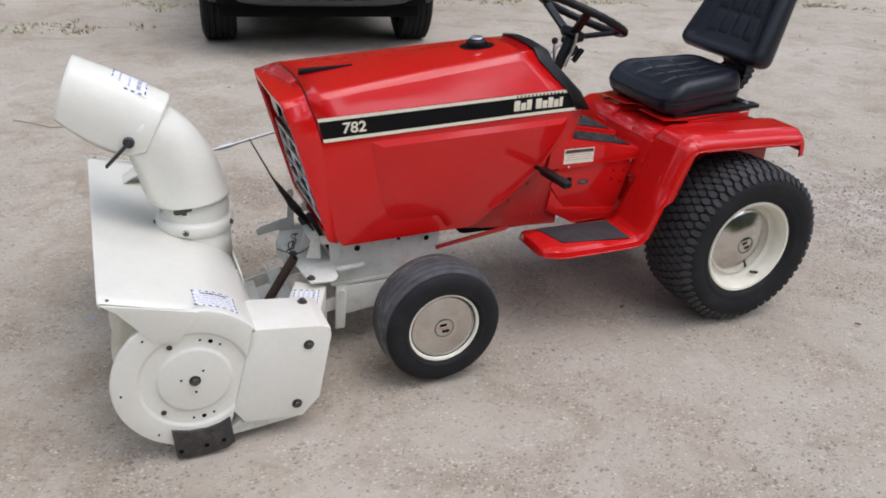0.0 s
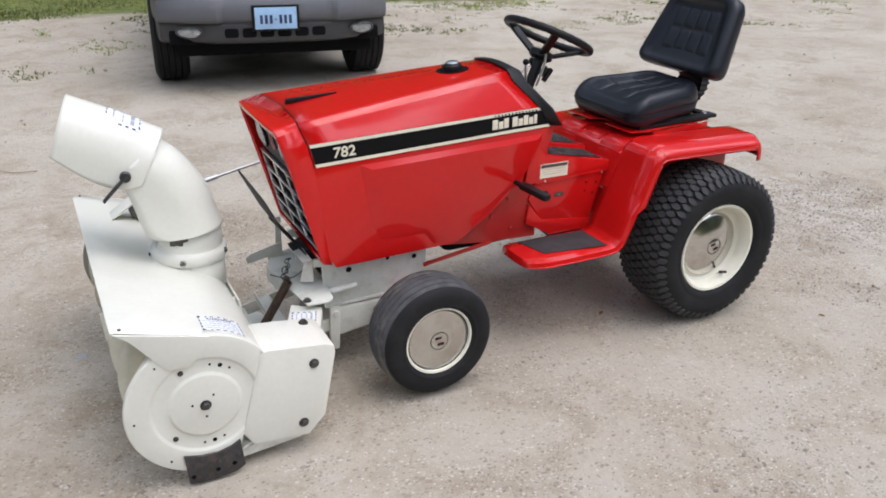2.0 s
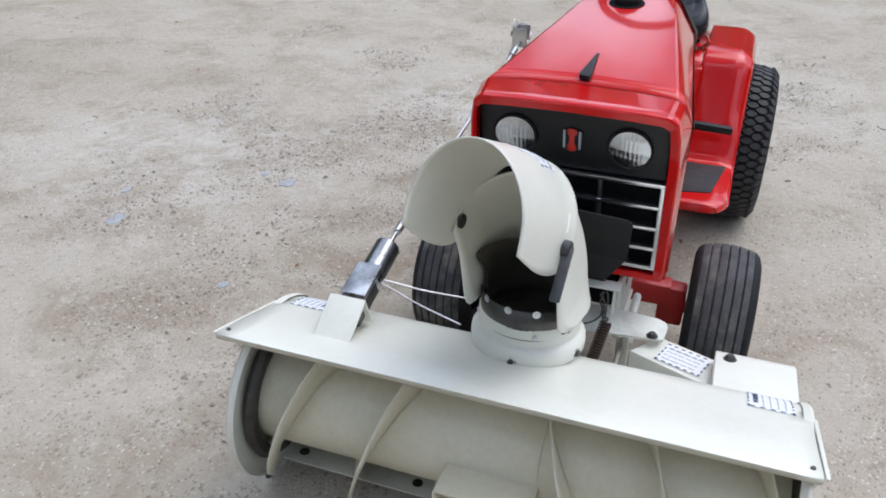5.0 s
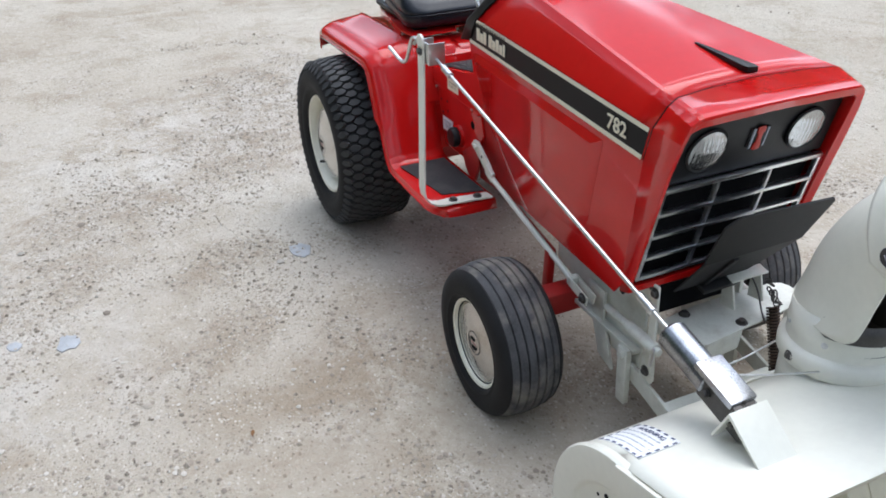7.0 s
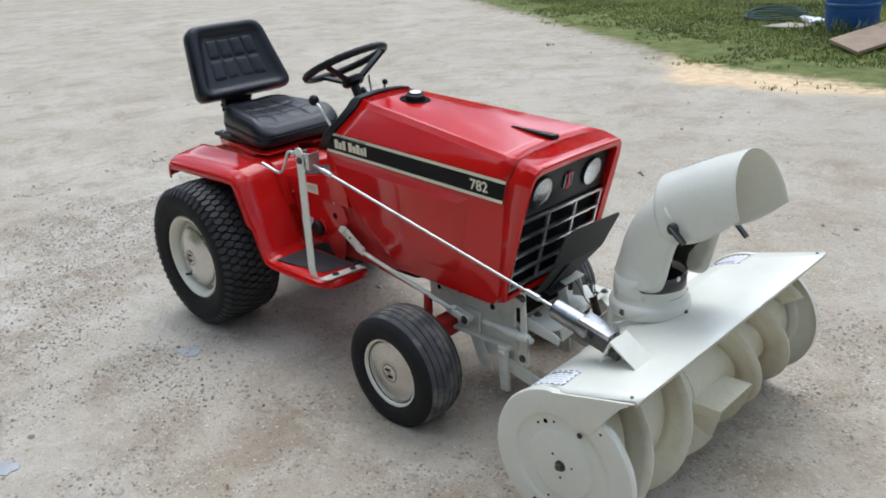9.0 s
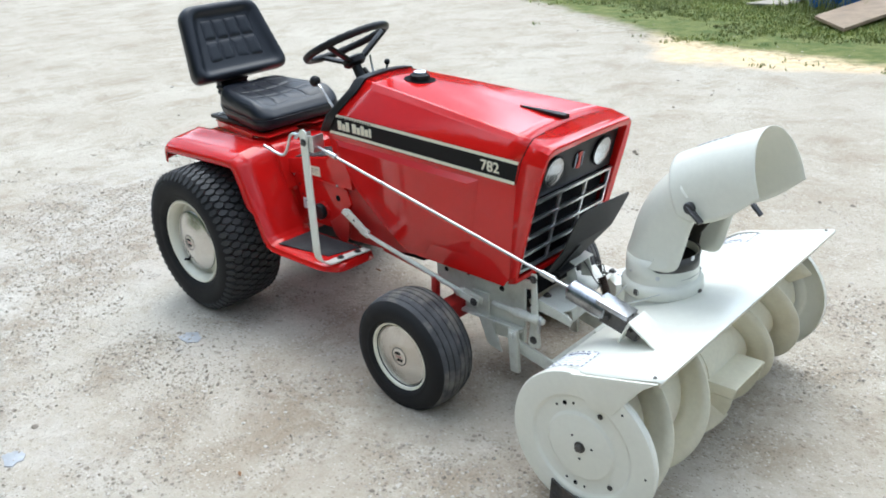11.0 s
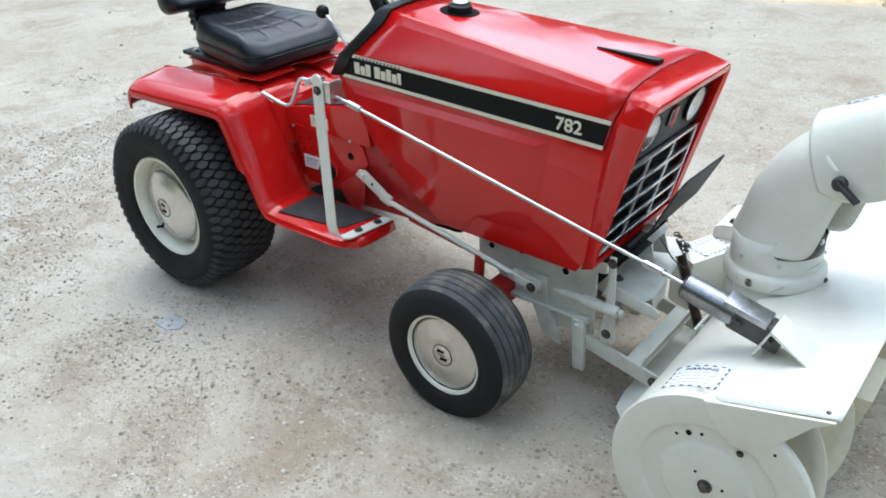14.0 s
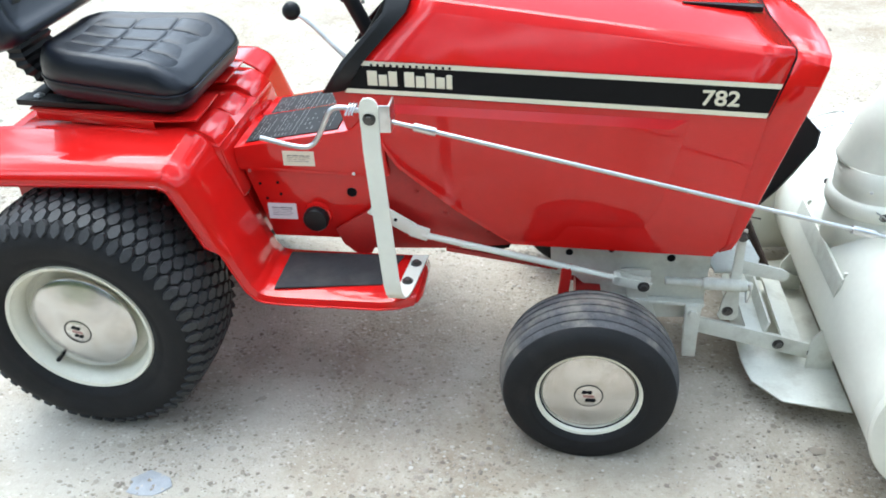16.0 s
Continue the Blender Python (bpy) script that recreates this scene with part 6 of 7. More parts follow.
V = grid(bm, R, closed=True)
bm.faces.new(V[0]), bm.faces.new(V[-1])
strap = part("crank_strap", bm, CREAM, thrower, "bent cream flat-bar crank support", smooth=25)
bm = B()
rod(bm, (0.690, -0.352, 0.792), (0.690, -0.346, 0.792), 0.0178, 20)
part("strap_end", bm, CREAM, strap)
bolts("strap_bolt", [((0.690, -0.3505, 0.768), (0, -1, 0)), ((0.730, -0.285, 0.352), (0, 0, 1)), ((0.739, -0.215, 0.352), (0, 0, 1))], STEEL_DARK, strap, 0.0085, 0.008)
bm = B()
box(bm, (0.05, 0.004, 0.055), (0.700, -0.342, 0.765), (0, 0, 0), 0.001)
box(bm, (0.004, 0.045, 0.055), (0.727, -0.322, 0.765), (0, 0, 0), 0.001)
box(bm, (0.004, 0.040, 0.045), (0.672, -0.325, 0.770), (0, 0, 0), 0.001)
clip = part("crank_clip", bm, STEEL, strap, "bent galvanised rod clip")
bm = B()
for k in range(3):
    tube(bm, [(0.645 + 0.006 * k, -0.352, 0.775), (0.652 + 0.006 * k, -0.342, 0.792), (0.652 + 0.006 * k, -0.325, 0.790), (0.645 + 0.006 * k, -0.322, 0.768)], 0.002, 6)
part("clip_spring", bm, STEEL, strap)

# lift linkage on the right of the machine
bm = B()
prism(bm, [(0.625, 0.458), (0.640, 0.476), (0.663, 0.478), (0.735, 0.432), (0.748, 0.415), (0.735, 0.402), (0.712, 0.408), (0.650, 0.445)], "y", -0.176, -0.169, 0.001)
arm = part("lift_arm", bm, CREAM, thrower, "cream lift arm")
bm = B()
beam(bm, (0.722, -0.176, 0.420), (0.765, -0.180, 0.408), 0.012, 0.03, 0.003)
rod(bm, (0.75, -0.180, 0.409), (1.200, -0.190, 0.317), 0.0075, 12)
part("lift_rod", bm, CREAM, arm, "cream lift rod")
bolts("arm_bolt", [((0.655, -0.176, 0.463), (0, -1, 0))], CREAM, arm, 0.008, 0.008)
dots("arm_hole", [((0.690, -0.176, 0.443), (0, -1, 0), 0.004)], DARK, arm)
bm = B()
for y in (-0.199, -0.178):
    beam(bm, (1.188, y, 0.320), (1.268, y, 0.303), 0.024, 0.004, 0.001, 90)
beam(bm, (1.183, -0.189, 0.321), (1.198, -0.189, 0.318), 0.024, 0.020, 0.001)
clevis = part("clevis", bm, CREAM, thrower)
bm = B()
bolt(bm, (1.252, -0.201, 0.306), (0, -1, 0), 0.009, 0.008)
part("clevis_bolt", bm, STEEL_DARK, clevis)

# mounting subframe
for s in (1, -1):
    bm = B()
    outline = [(1.185, 0.222), (1.215, 0.145), (1.355, 0.125), (1.380, 0.222)] if s > 0 else [(1.203, 0.318), (1.271, 0.318), (1.270, 0.245), (1.287, 0.212), (1.318, 0.125), (1.262, 0.140), (1.232, 0.215)]
    prism(bm, outline, "y", s * (0.138 if s > 0 else 0.145), s * 0.152, 0.001)
    hang = part("mount_plate", bm, CREAM_WORN, thrower, "cream mounting plate")
    bm = B()
    prism(bm, [(1.358, 0.234), (1.392, 0.234), (1.397, 0.085), (1.366, 0.085), (1.362, 0.14)], "y", s * 0.155, s * 0.170, 0.002)
    bolt(bm, (1.375, s * 0.170, 0.216), (0, s, 0), 0.011, 0.008, False)
    part("hook_plate", bm, CREAM_WORN, hang)
    bm = B()
    beam(bm, (1.365, s * 0.150, 0.178), (1.695, s * 0.150, 0.098), 0.008, 0.042, 0.001, 0)
    side_arm = part("push_arm", bm, CREAM_WORN, thrower, "cream push arm")
    bolts("arm_bolt", [((1.585, s * 0.155, 0.125), (0, s, 0)), ((1.668, s * 0.155, 0.105), (0, s, 0))], STEEL_DARK, side_arm, 0.009, 0.008)
    bm = B()
    reach = 1.495 if s < 0 else 1.400
    rod(bm, (1.302, s * 0.168, 0.303), (reach, s * 0.168, 0.297), 0.010, 14, bevel=0.002)
    rod(bm, (1.385, s * 0.168, 0.300), (reach - 0.012, s * 0.168, 0.298), 0.0145, 14, bevel=0.002)
    pin = part("hitch_pin", bm, CREAM_WORN, thrower, "cream spring hitch pin")
    if s > 0:
        continue
    bm = B()
    tube(bm, [(1.487, s * 0.182, 0.262), (1.492, s * 0.180, 0.290), (1.486, s * 0.176, 0.312), (1.480, s * 0.178, 0.290), (1.484, s * 0.182, 0.262)], 0.0022, 6)
    part("hairpin", bm, STEEL, pin)
# upright lever and hook arm on the right
bm = B()
prism(bm, [(1.447, 0.442), (1.464, 0.442), (1.470, 0.30), (1.478, 0.207), (1.470, 0.196), (1.441, 0.196), (1.433, 0.207), (1.446, 0.30)], "y", -0.158, -0.164, 0.001)
up = part("lift_upright", bm, CREAM_WORN, thrower)
bolts("upright_bolt", [((1.453, -0.164, 0.222), (0, -1, 0)), ((1.456, -0.164, 0.425), (0, -1, 0))], STEEL_DARK, up, 0.0085, 0.008)
bm = B()
prism(bm, [(1.455, 0.356), (1.562, 0.330), (1.578, 0.318), (1.572, 0.298), (1.455, 0.318)], "y", -0.140, -0.146, 0.001)
part("hook_arm", bm, CREAM_WORN, thrower)
# ring of a spare hairpin on the left plate
bm = B()
for z, r in ((0.192, 0.011), (0.166, 0.013)):
    tube(bm, [(1.228 + 0.2 * (0.192 - z) + r * math.cos(a), 0.158, z + 1.3 * r * math.sin(a)) for a in np.linspace(0, 2 * math.pi, 15)], 0.0020, 6, 0)
part("spare_hairpin", bm, STEEL_DARK, thrower)
bm = B()
box(bm, (0.05, 0.30, 0.006), (1.530, 0, 0.155), (0, 14, 0), 0.001)
box(bm, (0.006, 0.30, 0.04), (1.552, 0, 0.165), (0, 14, 0), 0.001)
box(bm, (0.05, 0.30, 0.006), (1.62, 0, 0.125), (0, 14, 0), 0.001)
part("cross_bar", bm, CREAM_WORN, thrower)
bm = B()
prism(bm, [(1.512, -0.150), (1.523, -0.220), (1.58, -0.284), (1.725, -0.308), (1.725, 0.308), (1.58, 0.284), (1.523, 0.220), (1.512, 0.150)], "z", 0.060, 0.064, 0.001)
part("under_plate", bm, CREAM_WORN, thrower)
bm = B()
prism(bm, [(1.655, 0.06), (1.655, 0.15), (1.672, 0.18), (1.685, 0.34), (1.70, 0.34), (1.715, 0.06)], "y", -0.165, -0.160, 0.001)
prism(bm, [(1.655, 0.06), (1.655, 0.15), (1.672, 0.18), (1.685, 0.34), (1.70, 0.34), (1.715, 0.06)], "y", 0.160, 0.165, 0.001)
box(bm, (0.006, 0.36, 0.05), (1.676, 0.0, 0.31), (0, 8, 0), 0.001)
part("rear_flange", bm, CREAM_WORN, thrower)
bm = B()
prism(bm, [(1.528, -0.070), (1.500, -0.130), (1.417, -0.133), (1.396, 0.0), (1.396, 0.154), (1.402, 0.228), (1.412, 0.248), (1.430, 0.256), (1.490, 0.252), (1.497, 0.204), (1.510, 0.099), (1.516, 0.037)], "z", 0.305, 0.310, 0.001)
top_plate = part("lift_plate", bm, CREAM_WORN, thrower, "cream lift plate")
bm = B()
prism(bm, [(-0.070, 0.304), (0.037, 0.304), (0.030, 0.262), (-0.064, 0.262)], "z", 0, 0.005, 0, skew=lambda y, z, d: (1.523 + d - (y + 0.070) * 0.11, y, z))
part("plate_apron", bm, CREAM_WORN, top_plate)
bolts("plate_bolt", [((x, y, 0.310), (0, 0, 1)) for x, y in ((1.497, 0.051), (1.484, 0.226), (1.416, -0.040))], STEEL_DARK, top_plate, 0.009, 0.009)
bm = B()
prism(bm, [(1.43, 0.322), (1.43, 0.395), (1.455, 0.40), (1.475, 0.33)], "y", 0.045, 0.050, 0.001)
prism(bm, [(1.43, 0.322), (1.43, 0.395), (1.455, 0.40), (1.475, 0.33)], "y", 0.125, 0.130, 0.001)
box(bm, (0.03, 0.10, 0.004), (1.45, 0.09, 0.40), (0, 12, 0), 0.001)
part("lift_bracket", bm, CREAM_WORN, top_plate)
# lift spring, rod and chain
bm = B()
S0, S1 = Vector((1.509, 0.123, 0.338)), Vector((1.600, 0.085, 0.160))
mm, L = along(S0, S1)
turns = 30
pts = [mm @ Vector((0.0125 * math.cos(2 * math.pi * t * turns), 0.0125 * math.sin(2 * math.pi * t * turns), L * t)) for t in np.linspace(0, 1, turns * 9)]
tube(bm, pts, 0.0026, 5, 0)
part("lift_spring", bm, RUST, thrower, "dark close-wound lift spring")
bm = B()
rod(bm, S0.lerp(S1, 0.02), S0.lerp(S1, 0.98), 0.009, 12)
part("spring_core", bm, DARK, thrower)
for k in range(9):
    bm = B()
    p = Vector((1.500 + 0.004 * math.sin(k * 2.1) + 0.003 * k, 0.105 + 0.002 * k, 0.392 - 0.005 * k + (0.012 if k < 2 else 0)))
    ang = np.linspace(0, 2 * math.pi, 13)
    mr = Matrix.Translation(p) @ pose(0, 0, 0, 40 + 90 * (k % 2), 25 * k, 30 * k)
    r = 0.014 if k == 4 else 0.008
    tube(bm, [mr @ Vector((r * math.cos(a), r * 0.65 * math.sin(a), 0)) for a in ang], 0.0018, 5, 0)
    part("chain_link", bm, STEEL_DARK, thrower)
bm = B()
tube(bm, [(1.44, 0.10, 0.405), (1.46, 0.12, 0.36), (1.50, 0.10, 0.33), (1.55, 0.06, 0.34)], 0.002, 6)
part("keeper_cable", bm, STEEL_DARK, thrower)

# black splash plate between grille and chute
DL, DU = Vector((0.60, 0, 0.80)), Vector((0.44, 0, 0.898))
FOOT = Vector((1.437, 0, 0.400))


def on_splash(y, h, out):
    """A place on the bent splash plate: y across, h up along it, out from its face."""
    d = DL if h <= 0.1401 else DU
    p = FOOT + DL * min(h, 0.14) + DU * max(0, h - 0.14)
    return p + Vector((0, y, 0)) + Vector((d.z, 0, -d.x)) * out


bm = B()
prism(bm, [(-0.100, 0.0), (0.095, 0.0), (0.150, 0.140), (-0.106, 0.140)], "z", -0.002, 0.002, 0, skew=on_splash)
prism(bm, [(-0.106, 0.1402), (0.150, 0.1402), (0.158, 0.258), (0.148, 0.270), (-0.095, 0.290), (-0.122, 0.266), (-0.116, 0.190)], "z", -0.002, 0.002, 0, skew=on_splash)
splash = part("splash_plate", bm, BLACK_MATT, thrower, "matt black sheet splash plate")
bm = B()
beam(bm, on_splash(-0.02, 0.0, 0.005), on_splash(-0.02, 0.13, 0.005), 0.014, 0.006, 0.002)
box(bm, (0.05, 0.10, 0.012), (1.437, 0.015, 0.398), (0, 20, 0), 0.003)
part("plate_stay", bm, BLACK, splash)


# ---- parked car ----
CAR_PAINT = material("dark maroon car paint", (0.035, 0.008, 0.010), 0.2, coat=0.8, vary=0.1, scale=4)
CAR_GREY = material("grey bumper plastic", (0.115, 0.118, 0.130), 0.5, vary=0.08, scale=6, bump=0.1, bump_scale=300, dirt=0.25, dirt_colour=(0.16, 0.145, 0.125))
CAR_DARK = material("dark lower bumper plastic", (0.060, 0.061, 0.066), 0.6, vary=0.12, scale=8, dirt=0.35, dirt_colour=(0.12, 0.105, 0.085))
HEADLAMP = material("car lamp lens", (0.36, 0.38, 0.40), 0.12, metal=0.7, vary=0.5, scale=28)
AMBER = material("amber lamp plastic", (0.50, 0.10, 0.02), 0.25, vary=0.12, scale=30)
PLATE_BLUE = material("pale blue number plate", (0.36, 0.55, 0.78), 0.4, vary=0.15, scale=10)
GLASS_DARK = material("dark car glass", (0.02, 0.024, 0.026), 0.06, spec=0.8)
car = new("parked_car")
car.matrix_world = pose(0.275, -4.47, 0, 0, 0, -9.2)
tagged(car, "dark maroon off-road car with a grey bumper and chrome slotted grille", "car")


def car_part(name, bm, mat, parent=car, label="", smooth=35, solid=0.0):
    return part(name, bm, mat, parent, label, smooth, solid)


# body: x across, y ahead, from the front axle
bm = B()
secs = []
for y, hw, z0, z1, zt in ((0.60, 0.80, 0.66, 0.98, 1.03), (0.45, 0.86, 0.60, 1.00, 1.06), (0.0, 0.90, 0.62, 1.03, 1.12), (-0.75, 0.90, 0.45, 1.06, 1.16), (-1.0, 0.90, 0.42, 1.07, 1.18), (-3.3, 0.90, 0.50, 1.10, 1.16), (-3.55, 0.86, 0.55, 1.08, 1.12)):
    h = [(0, z0), (hw - 0.05, z0), (hw, z0 + 0.06), (hw, z1 - 0.06), (hw - 0.06, z1), (hw * 0.6, zt - 0.02), (0, zt)]
    secs.append([Vector((x, y, z)) for x, z in h] + [Vector((-x, y, z)) for x, z in h[-2:0:-1]])
V = grid(bm, secs, closed=True)
bm.faces.new(V[0]), bm.faces.new(V[-1])
body = car_part("body", bm, CAR_PAINT)
bm = B()
secs = []
for y, hw, z in ((-0.95, 0.80, 1.15), (-1.45, 0.68, 1.62), (-2.0, 0.66, 1.70), (-3.1, 0.66, 1.68), (-3.5, 0.76, 1.12)):
    secs.append([Vector((x, y, zz)) for x, zz in ((hw + 0.08 * (1 if z > 1.2 else 0.5), 1.10), (hw, z - 0.06), (hw - 0.1, z), (-hw + 0.1, z), (-hw, z - 0.06), (-hw - 0.08 * (1 if z > 1.2 else 0.5), 1.10))])
V = grid(bm, secs, closed=True)
bm.faces.new(V[0]), bm.faces.new(V[-1])
car_part("cabin_glass", bm, GLASS_DARK, label="dark tinted cabin glass")
# bumper
bm = B()
rows = []
for z, out in ((0.705, -0.03), (0.700, 0.0), (0.68, 0.018), (0.60, 0.030), (0.565, 0.026), (0.535, 0.010)):
    row = []
    for t in np.linspace(-1, 1, 41):
        x = 0.885 * t
        y = 0.745 + out - 0.20 * abs(t) ** 3 - (0.35 if abs(t) == 1 else 0)
        dent = (0.035 if abs(t) > 0.46 else 0) - (0.012 if abs(t) > 0.5 and 0.61 < z < 0.64 else 0)
        row.append(Vector((x, y + dent, z)))
    rows.append(row)
grid(bm, rows)
bumper = car_part("front_bumper", bm, CAR_GREY, label="grey plastic front bumper", solid=0.012)
bm = B()
rows = []
for z, out in ((0.535, 0.008), (0.50, 0.0), (0.43, -0.010), (0.395, -0.03), (0.37, -0.10)):
    rows.append([Vector((0.88 * t, 0.742 + out - 0.20 * abs(t) ** 3 - (0.35 if abs(t) == 1 else 0), z)) for t in np.linspace(-1, 1, 41)])
grid(bm, rows)
valance = car_part("front_valance", bm, CAR_DARK, bumper, "dark lower bumper skirt", solid=0.012)
# slots as raised near-black blocks: the shade inside them is only colour
for k in range(6):
    bm = B()
    x = -0.30 + 0.128 * k
    bend = 0.2 * (abs(x) / 0.88) ** 3
    slot = rounded([(x - 0.050, 0.425), (x + 0.050, 0.425), (x + 0.050, 0.490), (x - 0.050, 0.490)], [0.022] * 4, 4)
    prism(bm, [(p.x, p.y) for p in slot], "y", 0.705 - bend, 0.752 - bend, 0)
    car_part("air_slot", bm, DARK, bumper)
for s in (1, -1):
    bm = B()
    fm = pose(s * 0.635, 0.690, 0.468, -90, 0, -s * 14)
    lathe(bm, [(0, 0), (1, 0), (1, 0.012), (0.88, 0.018), (0.85, 0.008), (0, 0.008)], fm @ Matrix.Diagonal((0.100, 0.046, 1, 1)), 32)
    fog = car_part("fog_lamp", bm, CAR_DARK, bumper)
    bm = B()
    lathe(bm, [(0.84, 0.008), (0.80, 0.014), (0, 0.020)], fm @ Matrix.Diagonal((0.100, 0.046, 1, 1)), 32)
    car_part("fog_lens", bm, HEADLAMP, bumper, "clear oval fog lamp lens")
    bm = B()
    box(bm, (0.36, 0.10, 0.060), (s * 0.655, 0.66, 0.772), (0, -s * 3, -s * 9), 0.014)
    car_part("indicator", bm, AMBER, car, "amber indicator lens")
    bm = B()
    box(bm, (0.34, 0.10, 0.125), (s * 0.645, 0.655, 0.862), (0, 0, -s * 9), 0.02)
    car_part("headlamp", bm, HEADLAMP, car, "clear rectangular headlamp")
    bm = B()
    prism(bm, [(0.62, 0.70), (0.45, 0.72), (0.38, 0.84), (0.18, 0.98), (-0.18, 0.98), (-0.40, 0.84), (-0.50, 0.60), (-0.62, 0.48), (-0.62, 0.62), (-0.44, 0.92), (-0.22, 1.03), (0.25, 1.03), (0.60, 0.85)], "x", s * 0.86, s * 0.925, 0.004)
    car_part("wheel_arch", bm, CAR_GREY, car, "grey plastic wheel arch")
# grille
bm = B()
box(bm, (0.90, 0.05, 0.29), (0.02, 0.690, 0.865), (0, 0, 0), 0.03)
gr = car_part("grille", bm, DARK, car, "seven-slot grille with chrome surrounds")
for k in range(8):
    bm = B()
    box(bm, (0.032, 0.028, 0.26), (-0.40 + 0.12 * k, 0.722, 0.865), (0, (2.5 - 5 * k / 7) * 2.2, 0), 0.01)
    car_part("chrome_bar", bm, CHROME_BRIGHT, gr)
for z, y in ((0.738, 0.724), (0.992, 0.716)):
    bm = B()
    box(bm, (0.80 if z < 0.8 else 0.88, 0.026, 0.034), (0.02, y, z), (0, 0, 0), 0.014)
    car_part("chrome_trim", bm, CHROME_BRIGHT, gr)
# number plate with plain bars
bm = B()
box(bm, (0.345, 0.012, 0.185), (0.02, 0.782, 0.565), (0, 0, 0), 0.004)
holder = car_part("plate_holder", bm, PLASTIC, bumper)
bm = B()
box(bm, (0.305, 0.004, 0.155), (0.02, 0.790, 0.565), (0, 0, 0), 0.004)
car_part("number_plate", bm, PLATE_BLUE, bumper, "pale blue plate with plain dark bars")
bm = B()
for k in range(7):
    if k != 3:
        box(bm, (0.020, 0.002, 0.062), (-0.085 + 0.035 * k, 0.7925, 0.557), (0, 0, 0), 0)
box(bm, (0.016, 0.002, 0.008), (0.02, 0.7925, 0.557), (0, 0, 0), 0)
car_part("plate_bars", bm, INK, bumper)
for s in (1, -1):
    for y in (0, -2.69):
        m = along((s * 0.780, y, 0.355), (s * 1.780, y, 0.355))[0] @ Matrix.Diagonal((1, 1, 1.14, 1))
        bm = B()
        prof = [(0.21, -0.10), (0.24, -0.11), (0.30, -0.117), (0.335, -0.105)]
        for a, b in zip((-0.100, -0.06, -0.02, 0.02, 0.06), (-0.06, -0.02, 0.02, 0.06, 0.100)):
            prof += [(0.345, a + 0.003), (0.356, a + 0.006), (0.356, b - 0.006), (0.345, b - 0.003)]
        prof += [(0.335, 0.105), (0.30, 0.117), (0.24, 0.11), (0.21, 0.10), (0.20, 0.05), (0, 0.05)]
        lathe(bm, prof, m, 48)
        w = car_part("wheel", bm, RUBBER, car, "black off-road tyre on a grey rim", smooth=30)
        bm = B()
        lathe(bm, [(0.205, 0.09), (0.20, 0.06), (0.10, 0.075), (0, 0.075)], m, 32)
        car_part("rim", bm, CAP_DULL, w)
# plain unseen underside, set low to block light from the ground below
bm = B()
box(bm, (1.5, 3.7, 0.26), (0, -1.32, 0.39), (0, 0, 0), 0.03)
for y in (0, -2.69):
    rod(bm, (-0.72, y, 0.33), (0.72, y, 0.33), 0.06, 16)
box(bm, (1.56, 0.5, 0.10), (0, 0.40, 0.42), (0, 0, 0), 0.02)
car_part("underbody", bm, DARK, car)

# ---- edge of the yard ----
BLUE = material("blue plastic drum", (0.015, 0.09, 0.30), 0.35, vary=0.15, scale=6, bump=0.1, bump_scale=30, dirt=0.2, dirt_colour=(0.10, 0.13, 0.18))
HOSE = material("green rubber hose", (0.008, 0.055, 0.045), 0.45, vary=0.2, scale=20)
BOARD = material("weathered board", (0.30, 0.22, 0.15), 0.75, vary=0.3, scale=7, bump=0.4, bump_scale=80, dirt=0.4, dirt_colour=(0.16, 0.12, 0.09))
bm = B()
lathe(bm, [(0, 0.0), (0.27, 0.0), (0.285, 0.015), (0.29, 0.27), (0.298, 0.28), (0.298, 0.31), (0.29, 0.32), (0.29, 0.57), (0.298, 0.58), (0.298, 0.61), (0.29, 0.62), (0.285, 0.86), (0.27, 0.88), (0.265, 0.865), (0, 0.865)], pose(-0.60, 8.45, relief(-0.60, 8.45)), 48)
drum = part("plastic_drum", bm, BLUE, None)
tagged(drum, "blue plastic storage drum standing on the grass", "drum")
bm = B()
hx, hy_ = -1.80, 9.20
for k in range(5):
    r = 0.40 - 0.028 * k
    pts = [(hx + r * math.cos(a) * (1 + 0.06 * math.sin(3 * a + k)), hy_ + r * math.sin(a) * 1.15, 0.03 + 0.018 * k + 0.01 * math.sin(2 * a + k)) for a in np.linspace(0, 2 * math.pi, 41)]
    tube(bm, pts, 0.009, 8, 0)
tube(bm, [(hx + 0.36, hy_, 0.04), (hx + 0.7, hy_ - 0.25, 0.03), (hx + 0.85, hy_ + 0.4, 0.03)], 0.012, 8, 4)
tagged(part("garden_hose", bm, HOSE, None, smooth=60), "coiled green garden hose lying on the grass", "hose")
bm = B()
prism(bm, [(-0.366, 7.167), (0.095, 6.656), (0.40, 8.30), (-0.08, 8.80)], "z", 0, 0.035, 0.003, skew=lambda x, y, z: (x, y, z + 0.022 + 0.05 * (y - 6.656)))
tagged(part("wooden_board", bm, BOARD, None), "weathered brown wooden board lying on the grass", "board")
bm = B()
box(bm, (0.05, 0.30, 0.05), (0.02, 7.9, 0.03), (0, 0, 20), 0.004)
tagged(part("wood_block", bm, BOARD, None), "small brown timber block below the board", "timber")
bm = B()
rnd = random.Random(8)
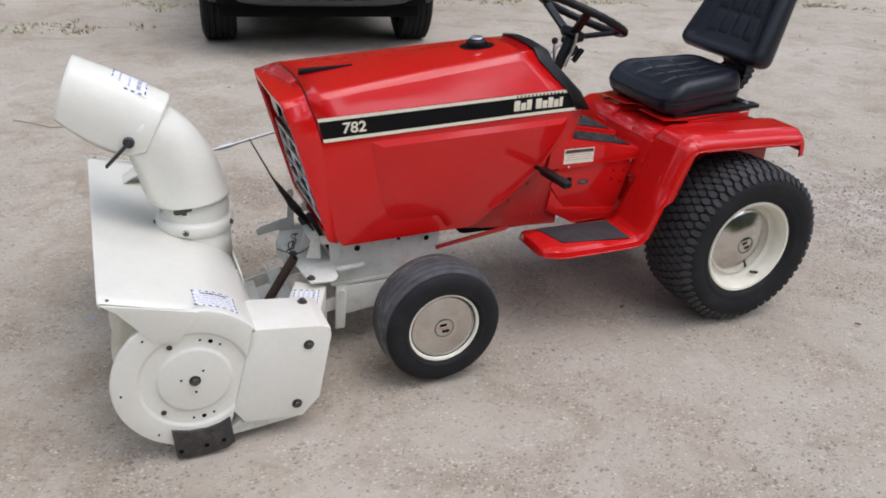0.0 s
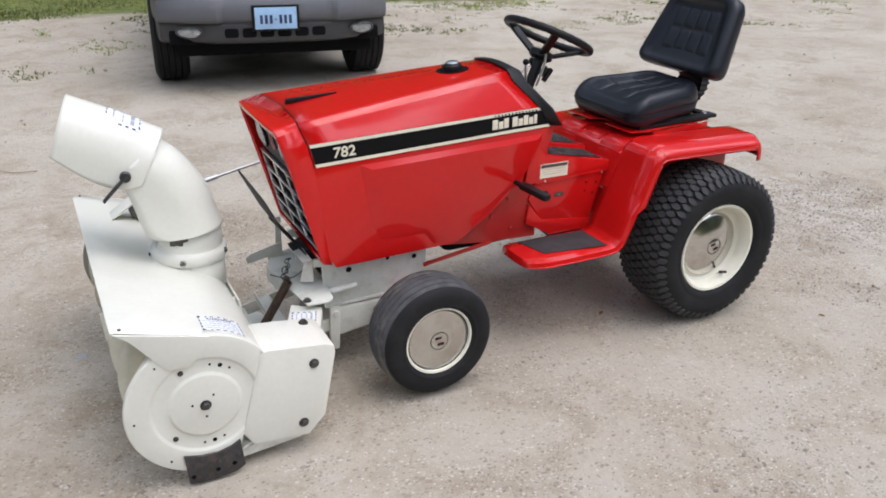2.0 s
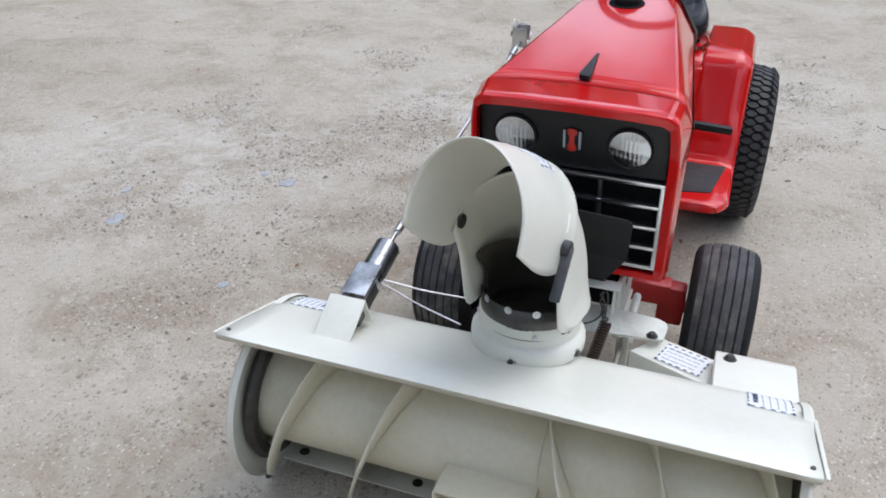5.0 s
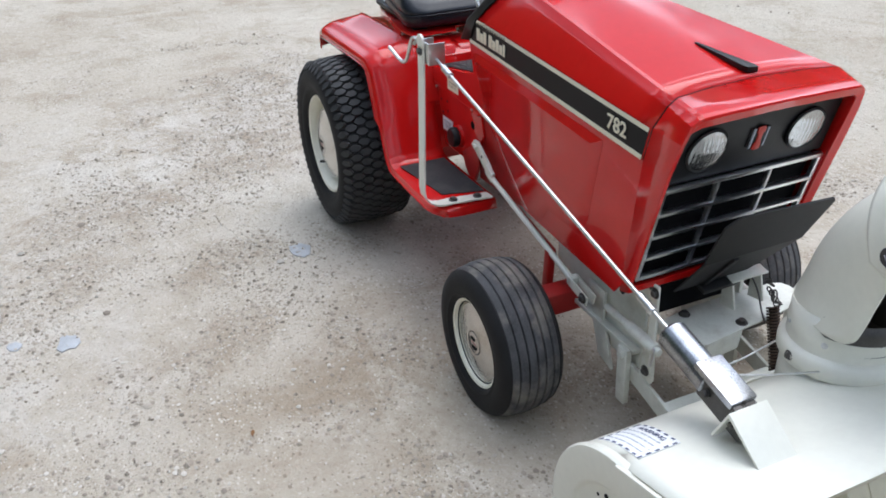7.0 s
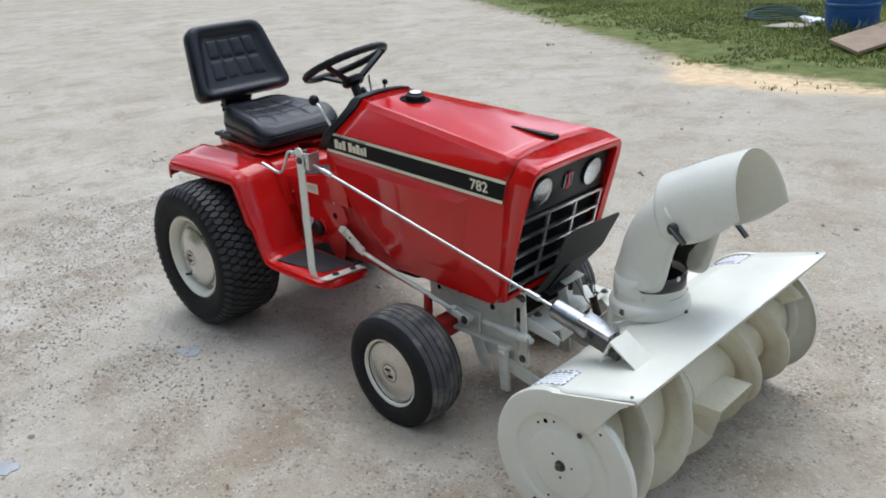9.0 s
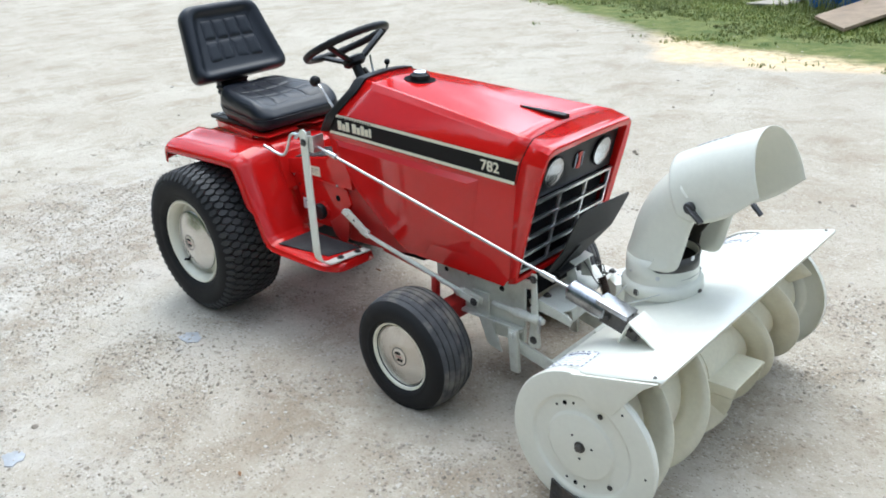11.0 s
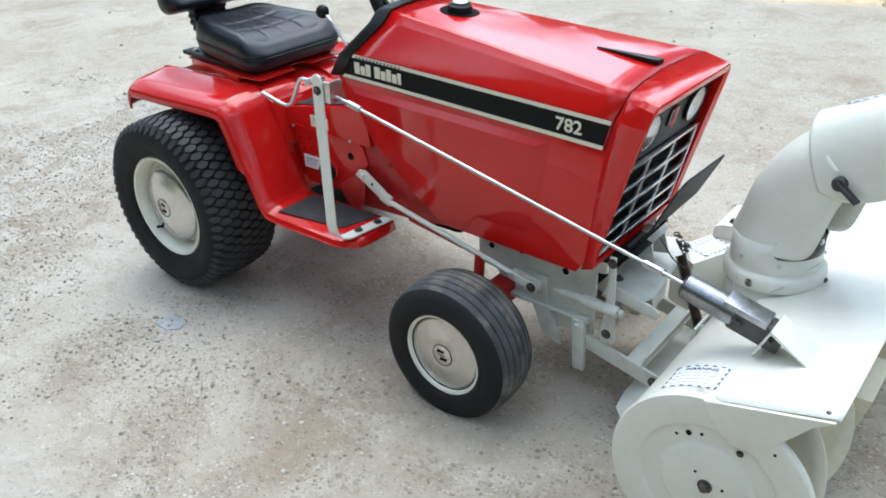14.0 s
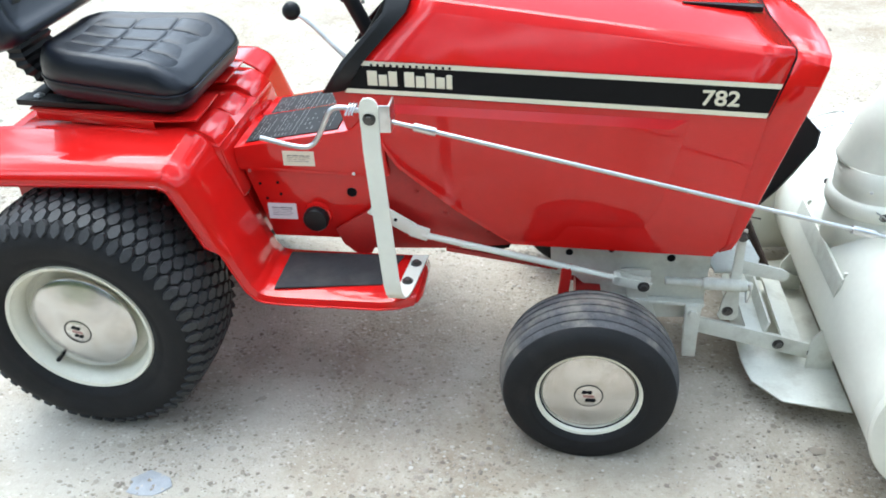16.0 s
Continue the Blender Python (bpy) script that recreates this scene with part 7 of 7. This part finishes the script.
for k in range(7):
    box(bm, (rnd.uniform(0.08, 0.2), rnd.uniform(0.06, 0.16), rnd.uniform(0.02, 0.07)), (-1.12 + rnd.uniform(-0.16, 0.2), 8.75 + rnd.uniform(-0.12, 0.15), 0.05), (rnd.uniform(-15, 15), rnd.uniform(-15, 15), rnd.uniform(0, 180)), 0.012)
tagged(part("white_bags", bm, PAPER, None), "crumpled white plastic sheeting beside the drum", "plastic sheeting", kind="stuff")
bm = B()
prism(bm, [(-1.55, 8.2), (-1.1, 8.25), (-1.05, 8.55), (-1.4, 8.6)], "z", 0.012, 0.03, 0.006)
tagged(part("flat_stone", bm, STONE, None), "flat grey stone slab in the grass", "stone")
bm = B()
tube(bm, [(-3.15, 11.3, 0.06), (-2.9, 11.45, 0.12), (-2.6, 11.4, 0.06)], 0.03, 8, 4)
tagged(part("orange_tool", bm, AMBER, None), "orange plastic tool lying in the grass", "tool")
# thin twig, flattened scraps and a few leaves on the dirt
bm = B()
tube(bm, [(2.47, -2.62, 0.012), (2.36, -2.51, 0.018), (2.28, -2.44, 0.010), (2.16, -2.42, 0.014)], 0.003, 6, 3)
tagged(part("twig", bm, BOARD, None, smooth=60), "thin brown twig lying on the dirt", "twig")
SCRAP = material("dull blue-grey scrap", (0.36, 0.37, 0.385), 0.5, vary=0.2, scale=30)


def scrap(x, y, r, seed):
    rnd = random.Random(seed)
    bm = B()
    pts = [(x + r * rnd.uniform(0.6, 1.1) * math.cos(a), y + r * rnd.uniform(0.45, 0.8) * math.sin(a)) for a in np.linspace(0, 2 * math.pi, 11, endpoint=False)]
    prism(bm, pts, "z", relief(x, y) - 0.002, relief(x, y) + 0.0025, 0.0008)
    return tagged(part("flat_scrap", bm, SCRAP, None), "flat blue-grey scrap pressed into the dirt", "scrap", "scraps on the yard")


for k, (x, y, r) in enumerate([(0.180, -0.604, 0.055), (0.40, -1.345, 0.05), (0.945, -1.76, 0.05), (2.12, -0.292, 0.025), (1.20, -1.13, 0.025), (0.345, -1.487, 0.03), (0.71, -1.9, 0.03)]):
    scrap(x, y, r, 20 + k)
LEAF = material("dry leaf", (0.20, 0.10, 0.04), 0.7, vary=0.4, scale=40)


def leaf(x, y, seed):
    rnd = random.Random(seed)
    bm = B()
    L, a = rnd.uniform(0.016, 0.030), rnd.uniform(0, 360)
    m = pose(x, y, relief(x, y) + 0.006, rnd.uniform(-14, 14), rnd.uniform(-14, 14), a)
    row = [[m @ Vector((L * (t - 0.5), s * L * 0.28 * math.sin(math.pi * (0.06 + 0.88 * t)), 0.004 * abs(s) + 0.004 * t)) for t in np.linspace(0, 1, 7)] for s in (-1, 0, 1)]
    grid(bm, row)
    return tagged(part("dry_leaf", bm, LEAF, None, solid=0.0008), "dry brown leaf on the dirt", "leaf", "dry leaves on the yard")


rnd = random.Random(31)
for k in range(7):
    leaf(rnd.uniform(-1.5, 3.2), rnd.uniform(-3.2, 1.8), 60 + k)

# distant trees round the yard
WOODS = material("distant woods", (0.045, 0.075, 0.025), 0.9, vary=0.6, scale=0.8, second=(0.10, 0.14, 0.04))
bm = B()
rows = []
n = 420
for h in (0, 0.35, 0.7, 1.0):
    row = []
    for k in range(n):
        a = 2 * math.pi * k / n
        v = Vector((math.cos(a) * 4, math.sin(a) * 4, 0))
        tall = max(0.0, math.cos(a - radians(-110))) ** 6
        top = 10 + 16 * tall + 4.0 * noise.noise(v * 1.3) + 3.2 * noise.noise(v * 4.3) + 2.2 * noise.noise(v * 12)
        r = 38 + 4 * noise.noise(v * 2 + Vector((0, 0, h * 3))) - 3 * h
        row.append(Vector((r * math.cos(a), r * math.sin(a), top * h - 0.5)))
    rows.append(row)
grid(bm, rows, closed=True)
tagged(part("backdrop", bm, WOODS, None, smooth=180), "distant dark green woods round the yard", "woods", kind="structure")
